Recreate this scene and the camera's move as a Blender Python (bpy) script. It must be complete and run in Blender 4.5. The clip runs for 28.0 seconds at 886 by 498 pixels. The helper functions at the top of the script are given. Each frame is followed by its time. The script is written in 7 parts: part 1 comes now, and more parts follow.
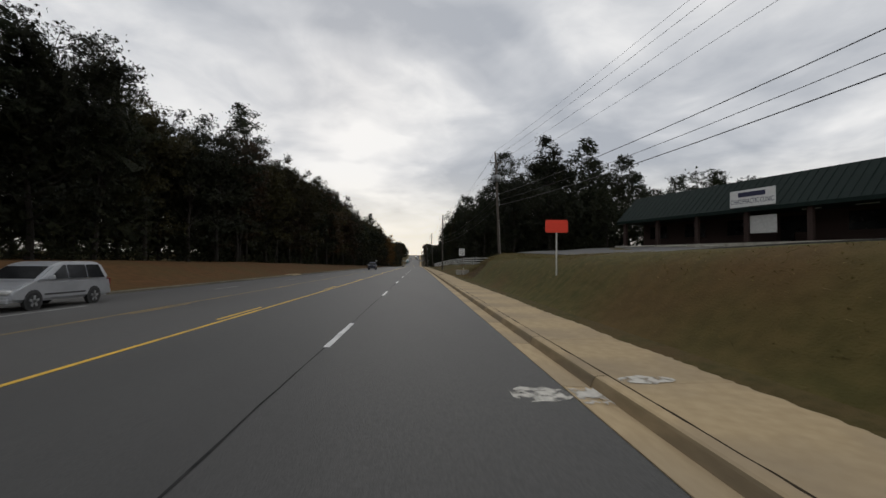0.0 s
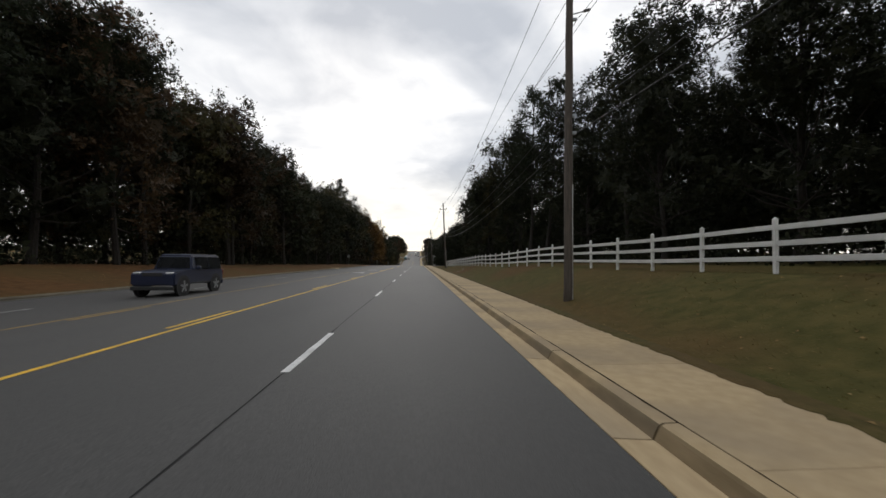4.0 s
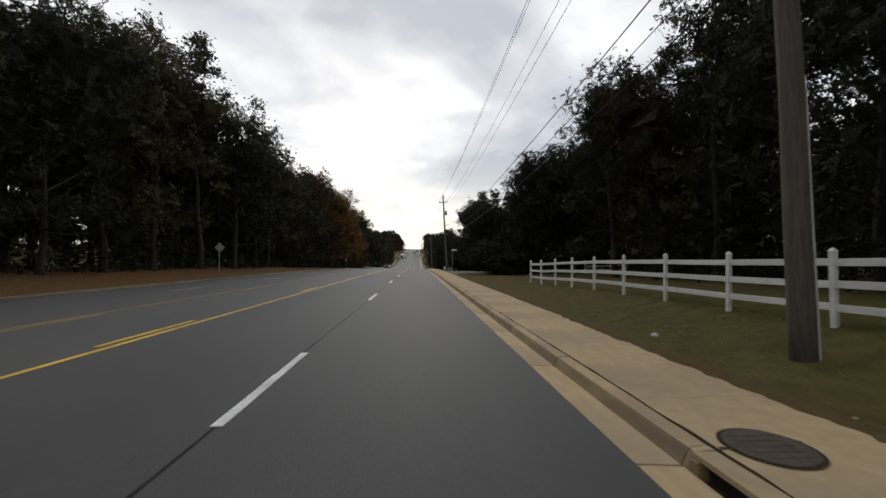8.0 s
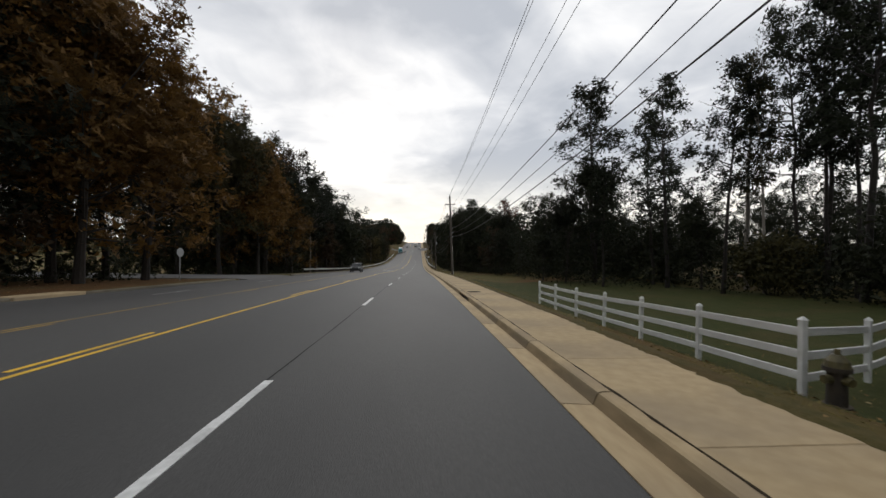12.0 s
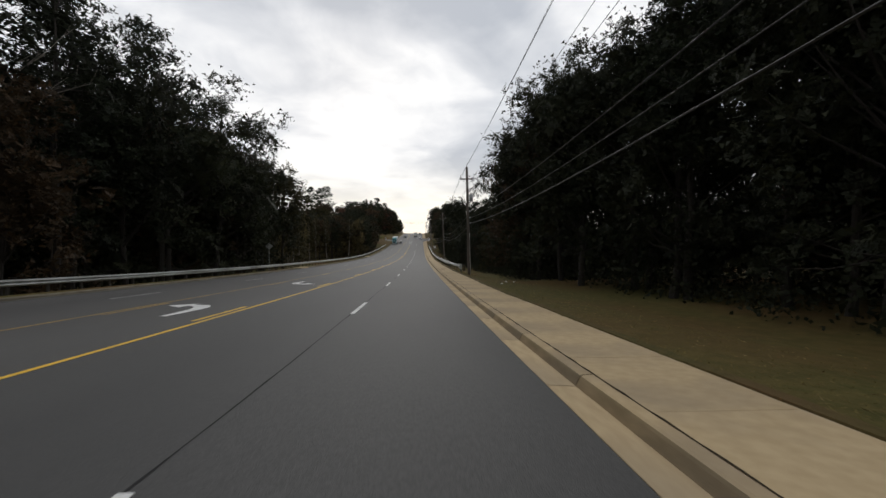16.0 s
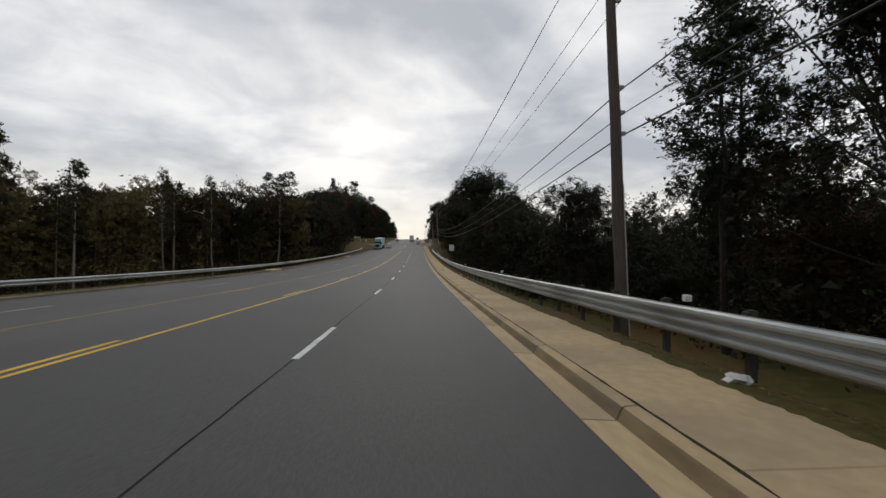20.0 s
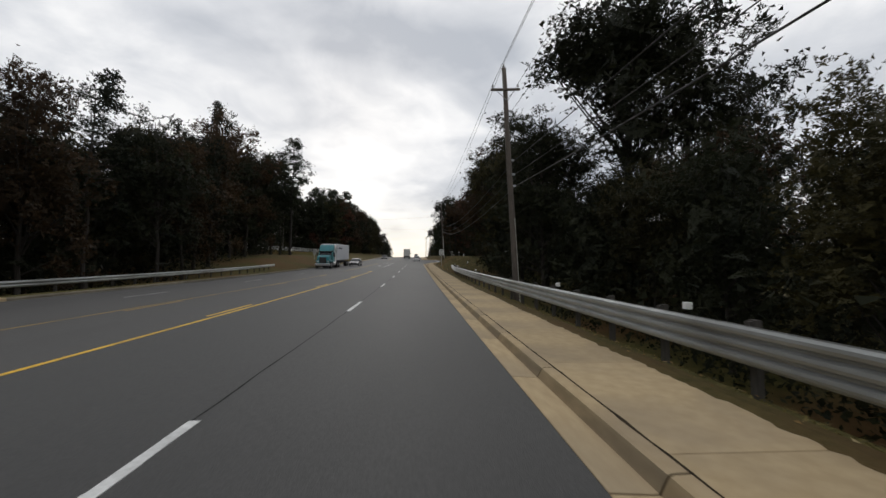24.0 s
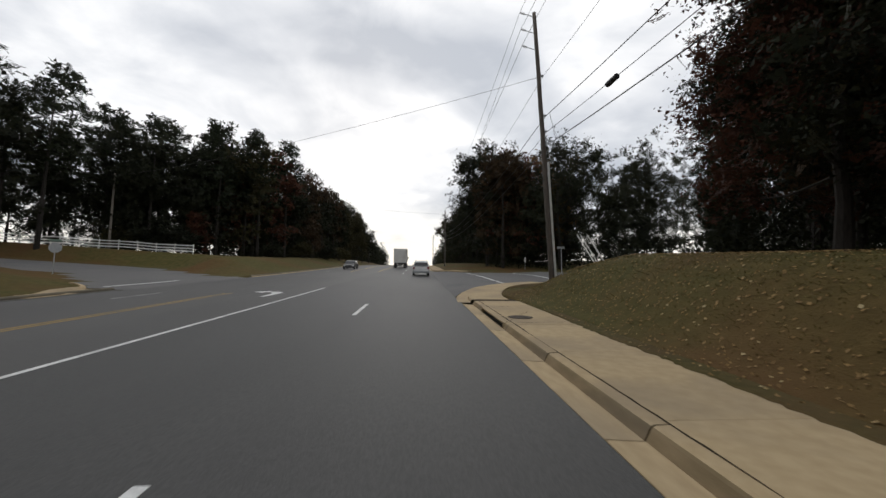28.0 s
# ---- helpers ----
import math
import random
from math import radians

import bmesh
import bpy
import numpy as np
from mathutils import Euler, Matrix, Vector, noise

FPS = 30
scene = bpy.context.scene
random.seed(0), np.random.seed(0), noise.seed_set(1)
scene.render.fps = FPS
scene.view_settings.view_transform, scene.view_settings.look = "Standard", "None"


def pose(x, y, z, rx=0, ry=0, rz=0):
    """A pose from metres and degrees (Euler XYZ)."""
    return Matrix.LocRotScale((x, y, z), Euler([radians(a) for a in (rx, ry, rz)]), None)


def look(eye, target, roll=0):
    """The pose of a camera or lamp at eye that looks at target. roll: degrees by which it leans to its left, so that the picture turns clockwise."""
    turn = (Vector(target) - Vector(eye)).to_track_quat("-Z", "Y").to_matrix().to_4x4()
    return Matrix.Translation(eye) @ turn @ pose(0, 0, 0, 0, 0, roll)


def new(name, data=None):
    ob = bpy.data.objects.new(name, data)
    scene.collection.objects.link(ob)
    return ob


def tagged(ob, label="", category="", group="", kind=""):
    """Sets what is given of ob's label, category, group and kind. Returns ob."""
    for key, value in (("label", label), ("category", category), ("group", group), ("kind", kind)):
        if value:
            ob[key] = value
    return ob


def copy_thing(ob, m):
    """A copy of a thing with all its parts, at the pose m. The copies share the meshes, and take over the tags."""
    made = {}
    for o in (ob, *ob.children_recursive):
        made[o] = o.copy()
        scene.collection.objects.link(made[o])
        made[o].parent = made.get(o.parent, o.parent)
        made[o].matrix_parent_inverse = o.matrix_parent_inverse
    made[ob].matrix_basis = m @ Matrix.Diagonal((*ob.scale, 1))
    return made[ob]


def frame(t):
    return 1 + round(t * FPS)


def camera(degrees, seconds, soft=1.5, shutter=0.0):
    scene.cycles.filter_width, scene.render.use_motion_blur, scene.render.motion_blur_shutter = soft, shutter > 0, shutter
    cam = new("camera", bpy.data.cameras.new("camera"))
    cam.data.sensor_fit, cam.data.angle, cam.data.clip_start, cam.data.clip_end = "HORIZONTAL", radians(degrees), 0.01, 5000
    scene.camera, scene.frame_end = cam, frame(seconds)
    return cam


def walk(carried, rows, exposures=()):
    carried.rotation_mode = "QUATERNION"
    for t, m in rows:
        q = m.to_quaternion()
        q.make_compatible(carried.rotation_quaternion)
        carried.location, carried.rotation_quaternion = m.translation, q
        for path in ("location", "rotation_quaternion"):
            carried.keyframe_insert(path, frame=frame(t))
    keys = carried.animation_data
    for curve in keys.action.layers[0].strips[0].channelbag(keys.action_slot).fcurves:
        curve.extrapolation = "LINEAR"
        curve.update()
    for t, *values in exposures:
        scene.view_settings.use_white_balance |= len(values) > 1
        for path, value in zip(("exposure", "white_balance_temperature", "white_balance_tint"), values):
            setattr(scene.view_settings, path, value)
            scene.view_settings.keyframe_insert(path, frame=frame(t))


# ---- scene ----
# ------------------------------------------------------------------ camera
cam = camera(98.1, 28.0, shutter=0.05)
ROWS = [
    # seconds, across, along, pitch, roll, yaw
    (0.0, -0.3, 0.92, 1.08, -0.43, -3.7), (0.5, -0.28, 10.31, 0.61, -0.43, -3.71), (1.0, -0.26, 19.69, 0.76, -0.42, -3.71), (1.5, -0.25, 29.08, 0.75, -0.41, -3.72),
    (2.0, -0.23, 38.47, 0.82, -0.41, -3.72), (2.5, -0.21, 47.86, 0.74, -0.4, -3.73), (3.0, -0.19, 57.25, 0.96, -0.4, -3.74), (3.5, -0.17, 66.63, 0.72, -0.43, -3.7),
    (5.5, -0.1, 104.15, 0.53, -0.57, -3.58), (6.0, -0.09, 113.53, 0.52, -0.61, -3.54), (6.5, -0.09, 122.9, 0.45, -0.57, -3.62), (7.0, -0.1, 132.27, 0.46, -0.54, -3.69),
    (7.5, -0.11, 141.64, 0.47, -0.5, -3.77), (8.0, -0.12, 151.01, 0.48, -0.47, -3.84), (8.5, -0.01, 160.03, 0.72, -0.53, -3.71), (9.0, 0.09, 169.05, 0.58, -0.58, -3.59),
    (9.5, 0.07, 178.55, 0.66, -0.55, -3.5), (10.0, -0.02, 188.1, 0.59, -0.51, -3.4), (10.5, 0.0, 197.58, 0.37, -0.47, -3.31), (11.0, 0.01, 207.06, 0.45, -0.43, -3.22),
    (11.5, 0.0, 216.35, -0.17, -0.47, -3.38), (12.0, -0.01, 225.65, -0.26, -0.51, -3.53), (12.5, 0.0, 235.07, -0.41, -0.51, -3.52), (14.5, 0.04, 272.73, -1.07, -0.49, -3.48),
    (15.0, 0.05, 282.14, -1.21, -0.49, -3.47), (15.5, 0.01, 291.82, -1.17, -0.45, -3.44), (16.0, -0.02, 301.5, -1.13, -0.42, -3.4), (16.5, -0.06, 311.17, -1.09, -0.38, -3.37),
    (17.0, -0.09, 320.85, -1.05, -0.34, -3.33), (17.5, -0.05, 330.63, -0.64, -0.41, -3.34), (18.0, -0.01, 340.42, -0.68, -0.47, -3.34), (18.5, 0.03, 350.2, -0.34, -0.54, -3.35),
    (19.0, 0.08, 359.99, -0.01, -0.61, -3.36), (19.5, 0.01, 369.98, 0.05, -0.54, -3.56), (20.0, -0.05, 379.98, 0.49, -0.48, -3.76), (20.5, 0.04, 389.82, 0.74, -0.44, -3.73),
    (21.0, 0.12, 399.66, 0.92, -0.4, -3.69), (21.5, 0.14, 409.46, 0.95, -0.41, -3.73), (23.5, 0.23, 448.64, 2.91, -0.42, -3.85), (24.0, 0.25, 458.44, 3.76, -0.43, -3.88),
    (24.5, 0.27, 468.01, 3.99, -0.47, -3.56), (25.0, 0.28, 477.58, 3.9, -0.51, -3.24), (25.5, 0.22, 486.99, 4.0, -0.48, -3.16), (26.0, 0.15, 496.4, 4.27, -0.46, -3.07),
    (26.5, 0.09, 505.52, 4.51, -0.48, -3.21), (27.0, 0.02, 514.64, 4.91, -0.49, -3.34), (27.5, -0.04, 523.76, 5.15, -0.51, -3.48), (28.0, -0.1, 532.89, 5.07, -0.52, -3.61)]
EYE = 1.71
# the car rises and sinks a little on its springs
BOUNCE_T = [0, 9, 9.5, 10, 10.5, 11, 12, 12.5, 14.5, 15, 18, 18.5, 19, 19.5, 20, 20.5, 21, 21.5, 23.5, 24, 24.5, 25, 28]
BOUNCE_Z = [0, 0, .04, .07, .04, 0, .05, .05, .02, 0, .01, .05, .08, .05, 0.01, .04, .07, .06, .05, .05, .02, 0, 0]

# the road's grade (rise per metre) every 50 m along its length
GRADE_Y = np.array([-300, -50, 0, 50, 100, 150, 200, 250, 300, 350, 400, 450, 500, 550, 600, 650, 700, 750, 800, 850, 900, 1000, 1200, 3200], float)
GRADE_S = np.array([-1, -2.08, -1.95, -1.71, -2.04, -2.12, -2.26, -4.03, -5.19, -3.16, -1.72, 2.52, 4.53, 5.54, 6.63, 4.95, 3.42, 2.17, 0.93, -0.4, -1.25, -1, 0, 0], float) / 100
_yy = np.arange(-300, 3201, 2.0)
_ss = np.interp(_yy, GRADE_Y, GRADE_S)
_zz = np.concatenate([[0], np.cumsum((_ss[1:] + _ss[:-1]))])
_zz -= np.interp(0, _yy, _zz)


def prof(y):
    """Height of the road at the camera's lane."""
    return float(np.interp(y, _yy, _zz))


walk(cam, [(t, pose(x, y, prof(y) + EYE + float(np.interp(t, BOUNCE_T, BOUNCE_Z)), 90 + p, r, w)) for t, x, y, p, r, w in ROWS],
     [(0, -0.38), (1, -0.27), (2, -0.18), (3, 0.0), (6, 0.04), (9, 0.0), (12, -0.05), (15, -0.1), (18, 0.03), (19, -0.05), (20, -0.25), (21, -0.36), (21.5, -0.36), (23.5, -0.2), (24, -0.12), (25, 0.05), (28, 0.05)])

# ------------------------------------------------------------------ sky and light
world = bpy.data.worlds.new("overcast_sky")
scene.world = world
world.use_nodes = True
SUN_ELEV, SUN_ROT = radians(24), radians(-10)


def build_sky():
    nt = world.node_tree
    nt.nodes.clear()
    N = nt.nodes.new
    L = nt.links.new
    out, bg = N("ShaderNodeOutputWorld"), N("ShaderNodeBackground")
    sky = N("ShaderNodeTexSky")
    sky.sky_type, sky.sun_disc = "NISHITA", False
    sky.sun_elevation, sky.sun_rotation = SUN_ELEV, SUN_ROT
    tc, sep = N("ShaderNodeTexCoord"), N("ShaderNodeSeparateXYZ")
    L(tc.outputs["Generated"], sep.inputs[0])
    up = N("ShaderNodeMath"); up.operation = "MAXIMUM"; up.inputs[1].default_value = 0.0
    L(sep.outputs["Z"], up.inputs[0])
    den = N("ShaderNodeMath"); den.operation = "ADD"; den.inputs[1].default_value = 0.2
    L(up.outputs[0], den.inputs[0])
    comb = N("ShaderNodeCombineXYZ")
    for k in ("X", "Y"):
        dv = N("ShaderNodeMath"); dv.operation = "DIVIDE"
        L(sep.outputs[k], dv.inputs[0]); L(den.outputs[0], dv.inputs[1]); L(dv.outputs[0], comb.inputs[k])
    mp = N("ShaderNodeMapping")
    mp.inputs["Location"].default_value = (3.1, 1.7, 0.0)
    mp.inputs["Rotation"].default_value = (0, 0, 0.5)
    L(comb.outputs[0], mp.inputs[0])
    big, fine = N("ShaderNodeTexNoise"), N("ShaderNodeTexNoise")
    for n, sc, det, ro, di in ((big, 0.9, 4, 0.5, 0.5), (fine, 2.6, 6, 0.55, 0.4)):
        n.inputs["Scale"].default_value, n.inputs["Detail"].default_value = sc, det
        n.inputs["Roughness"].default_value, n.inputs["Distortion"].default_value = ro, di
        L(mp.outputs[0], n.inputs["Vector"])
    mixn = N("ShaderNodeMix"); mixn.data_type = "FLOAT"; mixn.inputs[0].default_value = 0.3
    L(big.outputs[0], mixn.inputs[2]); L(fine.outputs[0], mixn.inputs[3])
    ramp = N("ShaderNodeValToRGB")
    e = ramp.color_ramp.elements
    e[0].position, e[0].color = 0.40, (0.44, 0.465, 0.51, 1)
    e[1].position, e[1].color = 0.60, (0.91, 0.905, 0.90, 1)
    m = ramp.color_ramp.elements.new(0.50); m.color = (0.63, 0.645, 0.675, 1)
    L(mixn.outputs[0], ramp.inputs[0])
    # brighter, warmer band low in the sky
    hz = N("ShaderNodeMapRange")
    hz.inputs[1].default_value, hz.inputs[2].default_value, hz.inputs[3].default_value, hz.inputs[4].default_value = 0.0, 0.24, 1.0, 0.0
    hz.interpolation_type = "SMOOTHSTEP"
    L(up.outputs[0], hz.inputs[0])
    hm = N("ShaderNodeMath"); hm.operation = "MULTIPLY"; hm.inputs[1].default_value = 0.8
    L(hz.outputs[0], hm.inputs[0])
    mixh = N("ShaderNodeMix"); mixh.data_type = "RGBA"
    mixh.inputs[7].default_value = (0.98, 0.92, 0.80, 1)
    L(hm.outputs[0], mixh.inputs[0]); L(ramp.outputs[0], mixh.inputs[6])
    # a little of the clear sky's own colour under the cloud
    sk = N("ShaderNodeMix"); sk.data_type = "RGBA"; sk.blend_type = "ADD"; sk.inputs[0].default_value = 0.004
    L(mixh.outputs[2], sk.inputs[6]); L(sky.outputs[0], sk.inputs[7])
    L(sk.outputs[2], bg.inputs[0])
    bg.inputs[1].default_value = 1.2
    L(bg.outputs[0], out.inputs[0])


build_sky()
sun = new("sun", bpy.data.lights.new("sun", "SUN"))
sun.data.energy, sun.data.angle, sun.data.color = 0.5, radians(40), (1.0, 0.95, 0.88)
sun.matrix_world = look((0, 0, 0), (-math.sin(SUN_ROT) * math.cos(SUN_ELEV) * -1, -math.cos(SUN_ROT) * math.cos(SUN_ELEV), -math.sin(SUN_ELEV)))

# ------------------------------------------------------------------ materials


def mat(name, c1, c2=None, rough=0.8, scale=3.0, detail=6.0, bump=0.0, bump_scale=None, metal=0.0, c3=None, scale3=0.3, amount3=0.5, stretch=(1, 1, 1), rand=0.0, island=0.0, spec=0.5, coord="Object"):
    """A node material: two colours mixed by fine noise, a third by broad noise, with bump."""
    m = bpy.data.materials.new(name)
    m.use_nodes = True
    nt = m.node_tree
    N, L = nt.nodes.new, nt.links.new
    b = nt.nodes["Principled BSDF"]
    b.inputs["Roughness"].default_value, b.inputs["Metallic"].default_value = rough, metal
    b.inputs["Specular IOR Level"].default_value = spec
    tc, mp = N("ShaderNodeTexCoord"), N("ShaderNodeMapping")
    L(tc.outputs[coord], mp.inputs[0])
    mp.inputs["Scale"].default_value = stretch
    no = N("ShaderNodeTexNoise")
    no.inputs["Scale"].default_value, no.inputs["Detail"].default_value = scale, detail
    L(mp.outputs[0], no.inputs["Vector"])
    c2 = c2 or tuple(v * 0.75 for v in c1)
    r = N("ShaderNodeValToRGB")
    r.color_ramp.elements[0].position, r.color_ramp.elements[0].color = 0.35, (*c1, 1)
    r.color_ramp.elements[1].position, r.color_ramp.elements[1].color = 0.65, (*c2, 1)
    L(no.outputs[0], r.inputs[0])
    col = r.outputs[0]
    if c3:
        n3, r3, mx = N("ShaderNodeTexNoise"), N("ShaderNodeMapRange"), N("ShaderNodeMix")
        n3.inputs["Scale"].default_value, n3.inputs["Detail"].default_value = scale3, 5
        L(mp.outputs[0], n3.inputs["Vector"])
        r3.inputs[1].default_value, r3.inputs[2].default_value, r3.inputs[4].default_value = 0.45, 0.68, amount3
        L(n3.outputs[0], r3.inputs[0])
        mx.data_type = "RGBA"
        mx.inputs[7].default_value = (*c3, 1)
        L(r3.outputs[0], mx.inputs[0]); L(col, mx.inputs[6])
        col = mx.outputs[2]
    for k, node, sock in ((rand, "ShaderNodeObjectInfo", "Random"), (island, "ShaderNodeNewGeometry", "Random Per Island")):
        if k:
            oi, mr, hs = N(node), N("ShaderNodeMapRange"), N("ShaderNodeHueSaturation")
            mr.inputs[3].default_value, mr.inputs[4].default_value = 1 - k, 1 + k
            L(oi.outputs[sock], mr.inputs[0]); L(mr.outputs[0], hs.inputs["Value"]); L(col, hs.inputs["Color"])
            col = hs.outputs[0]
    L(col, b.inputs["Base Color"])
    if bump:
        nb, bp = N("ShaderNodeTexNoise"), N("ShaderNodeBump")
        nb.inputs["Scale"].default_value, nb.inputs["Detail"].default_value = bump_scale or scale * 3, 8
        L(mp.outputs[0], nb.inputs["Vector"]); L(nb.outputs[0], bp.inputs["Height"])
        bp.inputs["Strength"].default_value, bp.inputs["Distance"].default_value = bump, 0.02
        L(bp.outputs[0], b.inputs["Normal"])
    return m


def leaf_mat(name, c1, c2, c3=None, cut=0.0):
    """Leaves: colours that vary leaf by leaf and tree by tree, a little light passing through; cut opens gaps between the leaves of a spray."""
    m = bpy.data.materials.new(name)
    m.use_nodes = True
    nt = m.node_tree
    N, L = nt.nodes.new, nt.links.new
    b = nt.nodes["Principled BSDF"]
    b.inputs["Roughness"].default_value = 0.75
    b.inputs["Specular IOR Level"].default_value = 0.2
    ge, oi = N("ShaderNodeNewGeometry"), N("ShaderNodeObjectInfo")
    r = N("ShaderNodeValToRGB")
    r.color_ramp.elements[0].color = (*c1, 1)
    r.color_ramp.elements[1].color = (*c2, 1)
    if c3:
        k = r.color_ramp.elements.new(0.85); k.color = (*c2, 1)
        r.color_ramp.elements[2].color = (*c3, 1)
    L(ge.outputs["Random Per Island"], r.inputs[0])
    mr, hs = N("ShaderNodeMapRange"), N("ShaderNodeHueSaturation")
    mr.inputs[3].default_value, mr.inputs[4].default_value = 0.65, 1.35
    L(oi.outputs["Random"], mr.inputs[0]); L(mr.outputs[0], hs.inputs["Value"]); L(r.outputs[0], hs.inputs["Color"])
    L(hs.outputs[0], b.inputs["Base Color"])
    tr, ad = N("ShaderNodeBsdfTranslucent"), N("ShaderNodeMixShader")
    L(hs.outputs[0], tr.inputs[0])
    ad.inputs[0].default_value = 0.2
    L(b.outputs[0], ad.inputs[1]); L(tr.outputs[0], ad.inputs[2])
    if cut:
        tc, vo, gt = N("ShaderNodeTexCoord"), N("ShaderNodeTexNoise"), N("ShaderNodeMath")
        vo.inputs["Scale"].default_value, vo.inputs["Detail"].default_value, vo.inputs["Roughness"].default_value = cut, 3, 0.65
        L(tc.outputs["Object"], vo.inputs["Vector"])
        gt.operation = "GREATER_THAN"
        gt.inputs[1].default_value = 0.485
        L(vo.outputs[0], gt.inputs[0])
        tp, mx = N("ShaderNodeBsdfTransparent"), N("ShaderNodeMixShader")
        L(gt.outputs[0], mx.inputs[0]); L(tp.outputs[0], mx.inputs[1]); L(ad.outputs[0], mx.inputs[2])
        L(mx.outputs[0], nt.nodes["Material Output"].inputs[0])
    else:
        L(ad.outputs[0], nt.nodes["Material Output"].inputs[0])
    return m


M_ASPH = mat("asphalt", (0.045, 0.0442, 0.0425), (0.062, 0.0606, 0.058), 0.68, 40, 8, 0.35, 90, c3=(0.039, 0.0382, 0.0372), scale3=0.35, amount3=0.7, stretch=(1, 0.25, 1), spec=0.45)
M_ASPH_OLD = mat("asphalt_worn", (0.16, 0.155, 0.15), (0.12, 0.118, 0.115), 0.9, 25, 8, 0.35, 80, c3=(0.10, 0.10, 0.10), scale3=0.3, spec=0.25)
M_TAR = mat("tar_seam", (0.024, 0.024, 0.024), (0.042, 0.041, 0.040), 0.95, 6, 4, spec=0.05)
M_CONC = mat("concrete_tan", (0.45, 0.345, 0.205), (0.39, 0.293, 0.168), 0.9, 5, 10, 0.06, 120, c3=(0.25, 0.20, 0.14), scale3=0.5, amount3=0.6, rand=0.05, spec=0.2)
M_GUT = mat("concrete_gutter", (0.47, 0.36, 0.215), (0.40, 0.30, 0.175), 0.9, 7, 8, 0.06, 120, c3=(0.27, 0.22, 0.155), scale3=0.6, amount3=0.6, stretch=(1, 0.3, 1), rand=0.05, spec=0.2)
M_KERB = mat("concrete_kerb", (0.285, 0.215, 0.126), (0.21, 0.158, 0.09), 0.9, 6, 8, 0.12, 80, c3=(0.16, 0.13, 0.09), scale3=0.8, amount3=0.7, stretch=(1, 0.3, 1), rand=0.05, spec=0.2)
M_DIRT = mat("joint_dirt", (0.035, 0.028, 0.02), (0.055, 0.042, 0.028), 0.98, 8, spec=0.03)
M_GRASS = mat("grass_ground", (0.060, 0.056, 0.017), (0.096, 0.080, 0.027), 0.95, 2.6, 10, 1.0, 25, c3=(0.112, 0.056, 0.025), scale3=0.11, amount3=0.85, spec=0.1)
M_WHITE = mat("road_white", (0.72, 0.72, 0.70), (0.58, 0.58, 0.56), 0.7, 14, 8, 0.1, 60, c3=(0.3, 0.3, 0.29), scale3=1.5, amount3=0.5)
M_YELLOW = mat("road_yellow", (0.74, 0.46, 0.035), (0.62, 0.38, 0.03), 0.7, 14, 8, 0.1, 60, c3=(0.25, 0.17, 0.05), scale3=1.2, amount3=0.5)
M_WHITEOLD = mat("road_white_faded", (0.36, 0.36, 0.35), (0.24, 0.24, 0.23), 0.75, 14, 8, 0.1, 60, c3=(0.13, 0.13, 0.125), scale3=0.8, amount3=0.8)
M_YELLOWOLD = mat("road_yellow_faded", (0.40, 0.26, 0.06), (0.30, 0.19, 0.05), 0.75, 14, 8, 0.1, 60, c3=(0.15, 0.12, 0.06), scale3=0.7, amount3=0.8)
M_FENCE = mat("fence_white", (0.72, 0.72, 0.70), (0.62, 0.62, 0.59), 0.6, 5, 6, 0.05, 30, c3=(0.42, 0.43, 0.38), scale3=1.3, amount3=0.5, rand=0.06)
M_STEEL = mat("galvanised", (0.47, 0.49, 0.485), (0.37, 0.39, 0.385), 0.42, 6, 8, 0.06, 40, metal=0.6, c3=(0.19, 0.19, 0.175), scale3=0.9, amount3=0.7, stretch=(1, 0.35, 1), rand=0.08)
M_POLE = mat("pole_wood", (0.115, 0.095, 0.078), (0.065, 0.055, 0.046), 0.9, 5, 8, 0.5, 14, stretch=(6, 6, 0.4))
M_WIRE = mat("wire_black", (0.010, 0.010, 0.011), (0.02, 0.02, 0.02), 0.6, 4)
M_GREYMETAL = mat("grey_metal", (0.33, 0.34, 0.35), (0.26, 0.27, 0.28), 0.5, 6, metal=0.3)
M_SIGNWHITE = mat("sign_white", (0.72, 0.72, 0.70), (0.66, 0.66, 0.64), 0.5, 5)
M_SIGNBACK = mat("sign_back", (0.42, 0.43, 0.43), (0.36, 0.37, 0.37), 0.45, 6, metal=0.4)
M_BLACK = mat("black_paint", (0.012, 0.012, 0.012), (0.02, 0.02, 0.02), 0.6, 8)
M_POST = mat("sign_post", (0.10, 0.045, 0.03), (0.07, 0.035, 0.025), 0.8, 9)
M_BARK = mat("bark", (0.030, 0.024, 0.019), (0.016, 0.013, 0.010), 0.95, 6, 6, 0.6, 12, stretch=(4, 4, 0.7), rand=0.2)
M_BARKPALE = mat("bark_pale", (0.20, 0.18, 0.15), (0.12, 0.105, 0.09), 0.95, 6, 6, 0.5, 12, stretch=(4, 4, 0.7), rand=0.2)
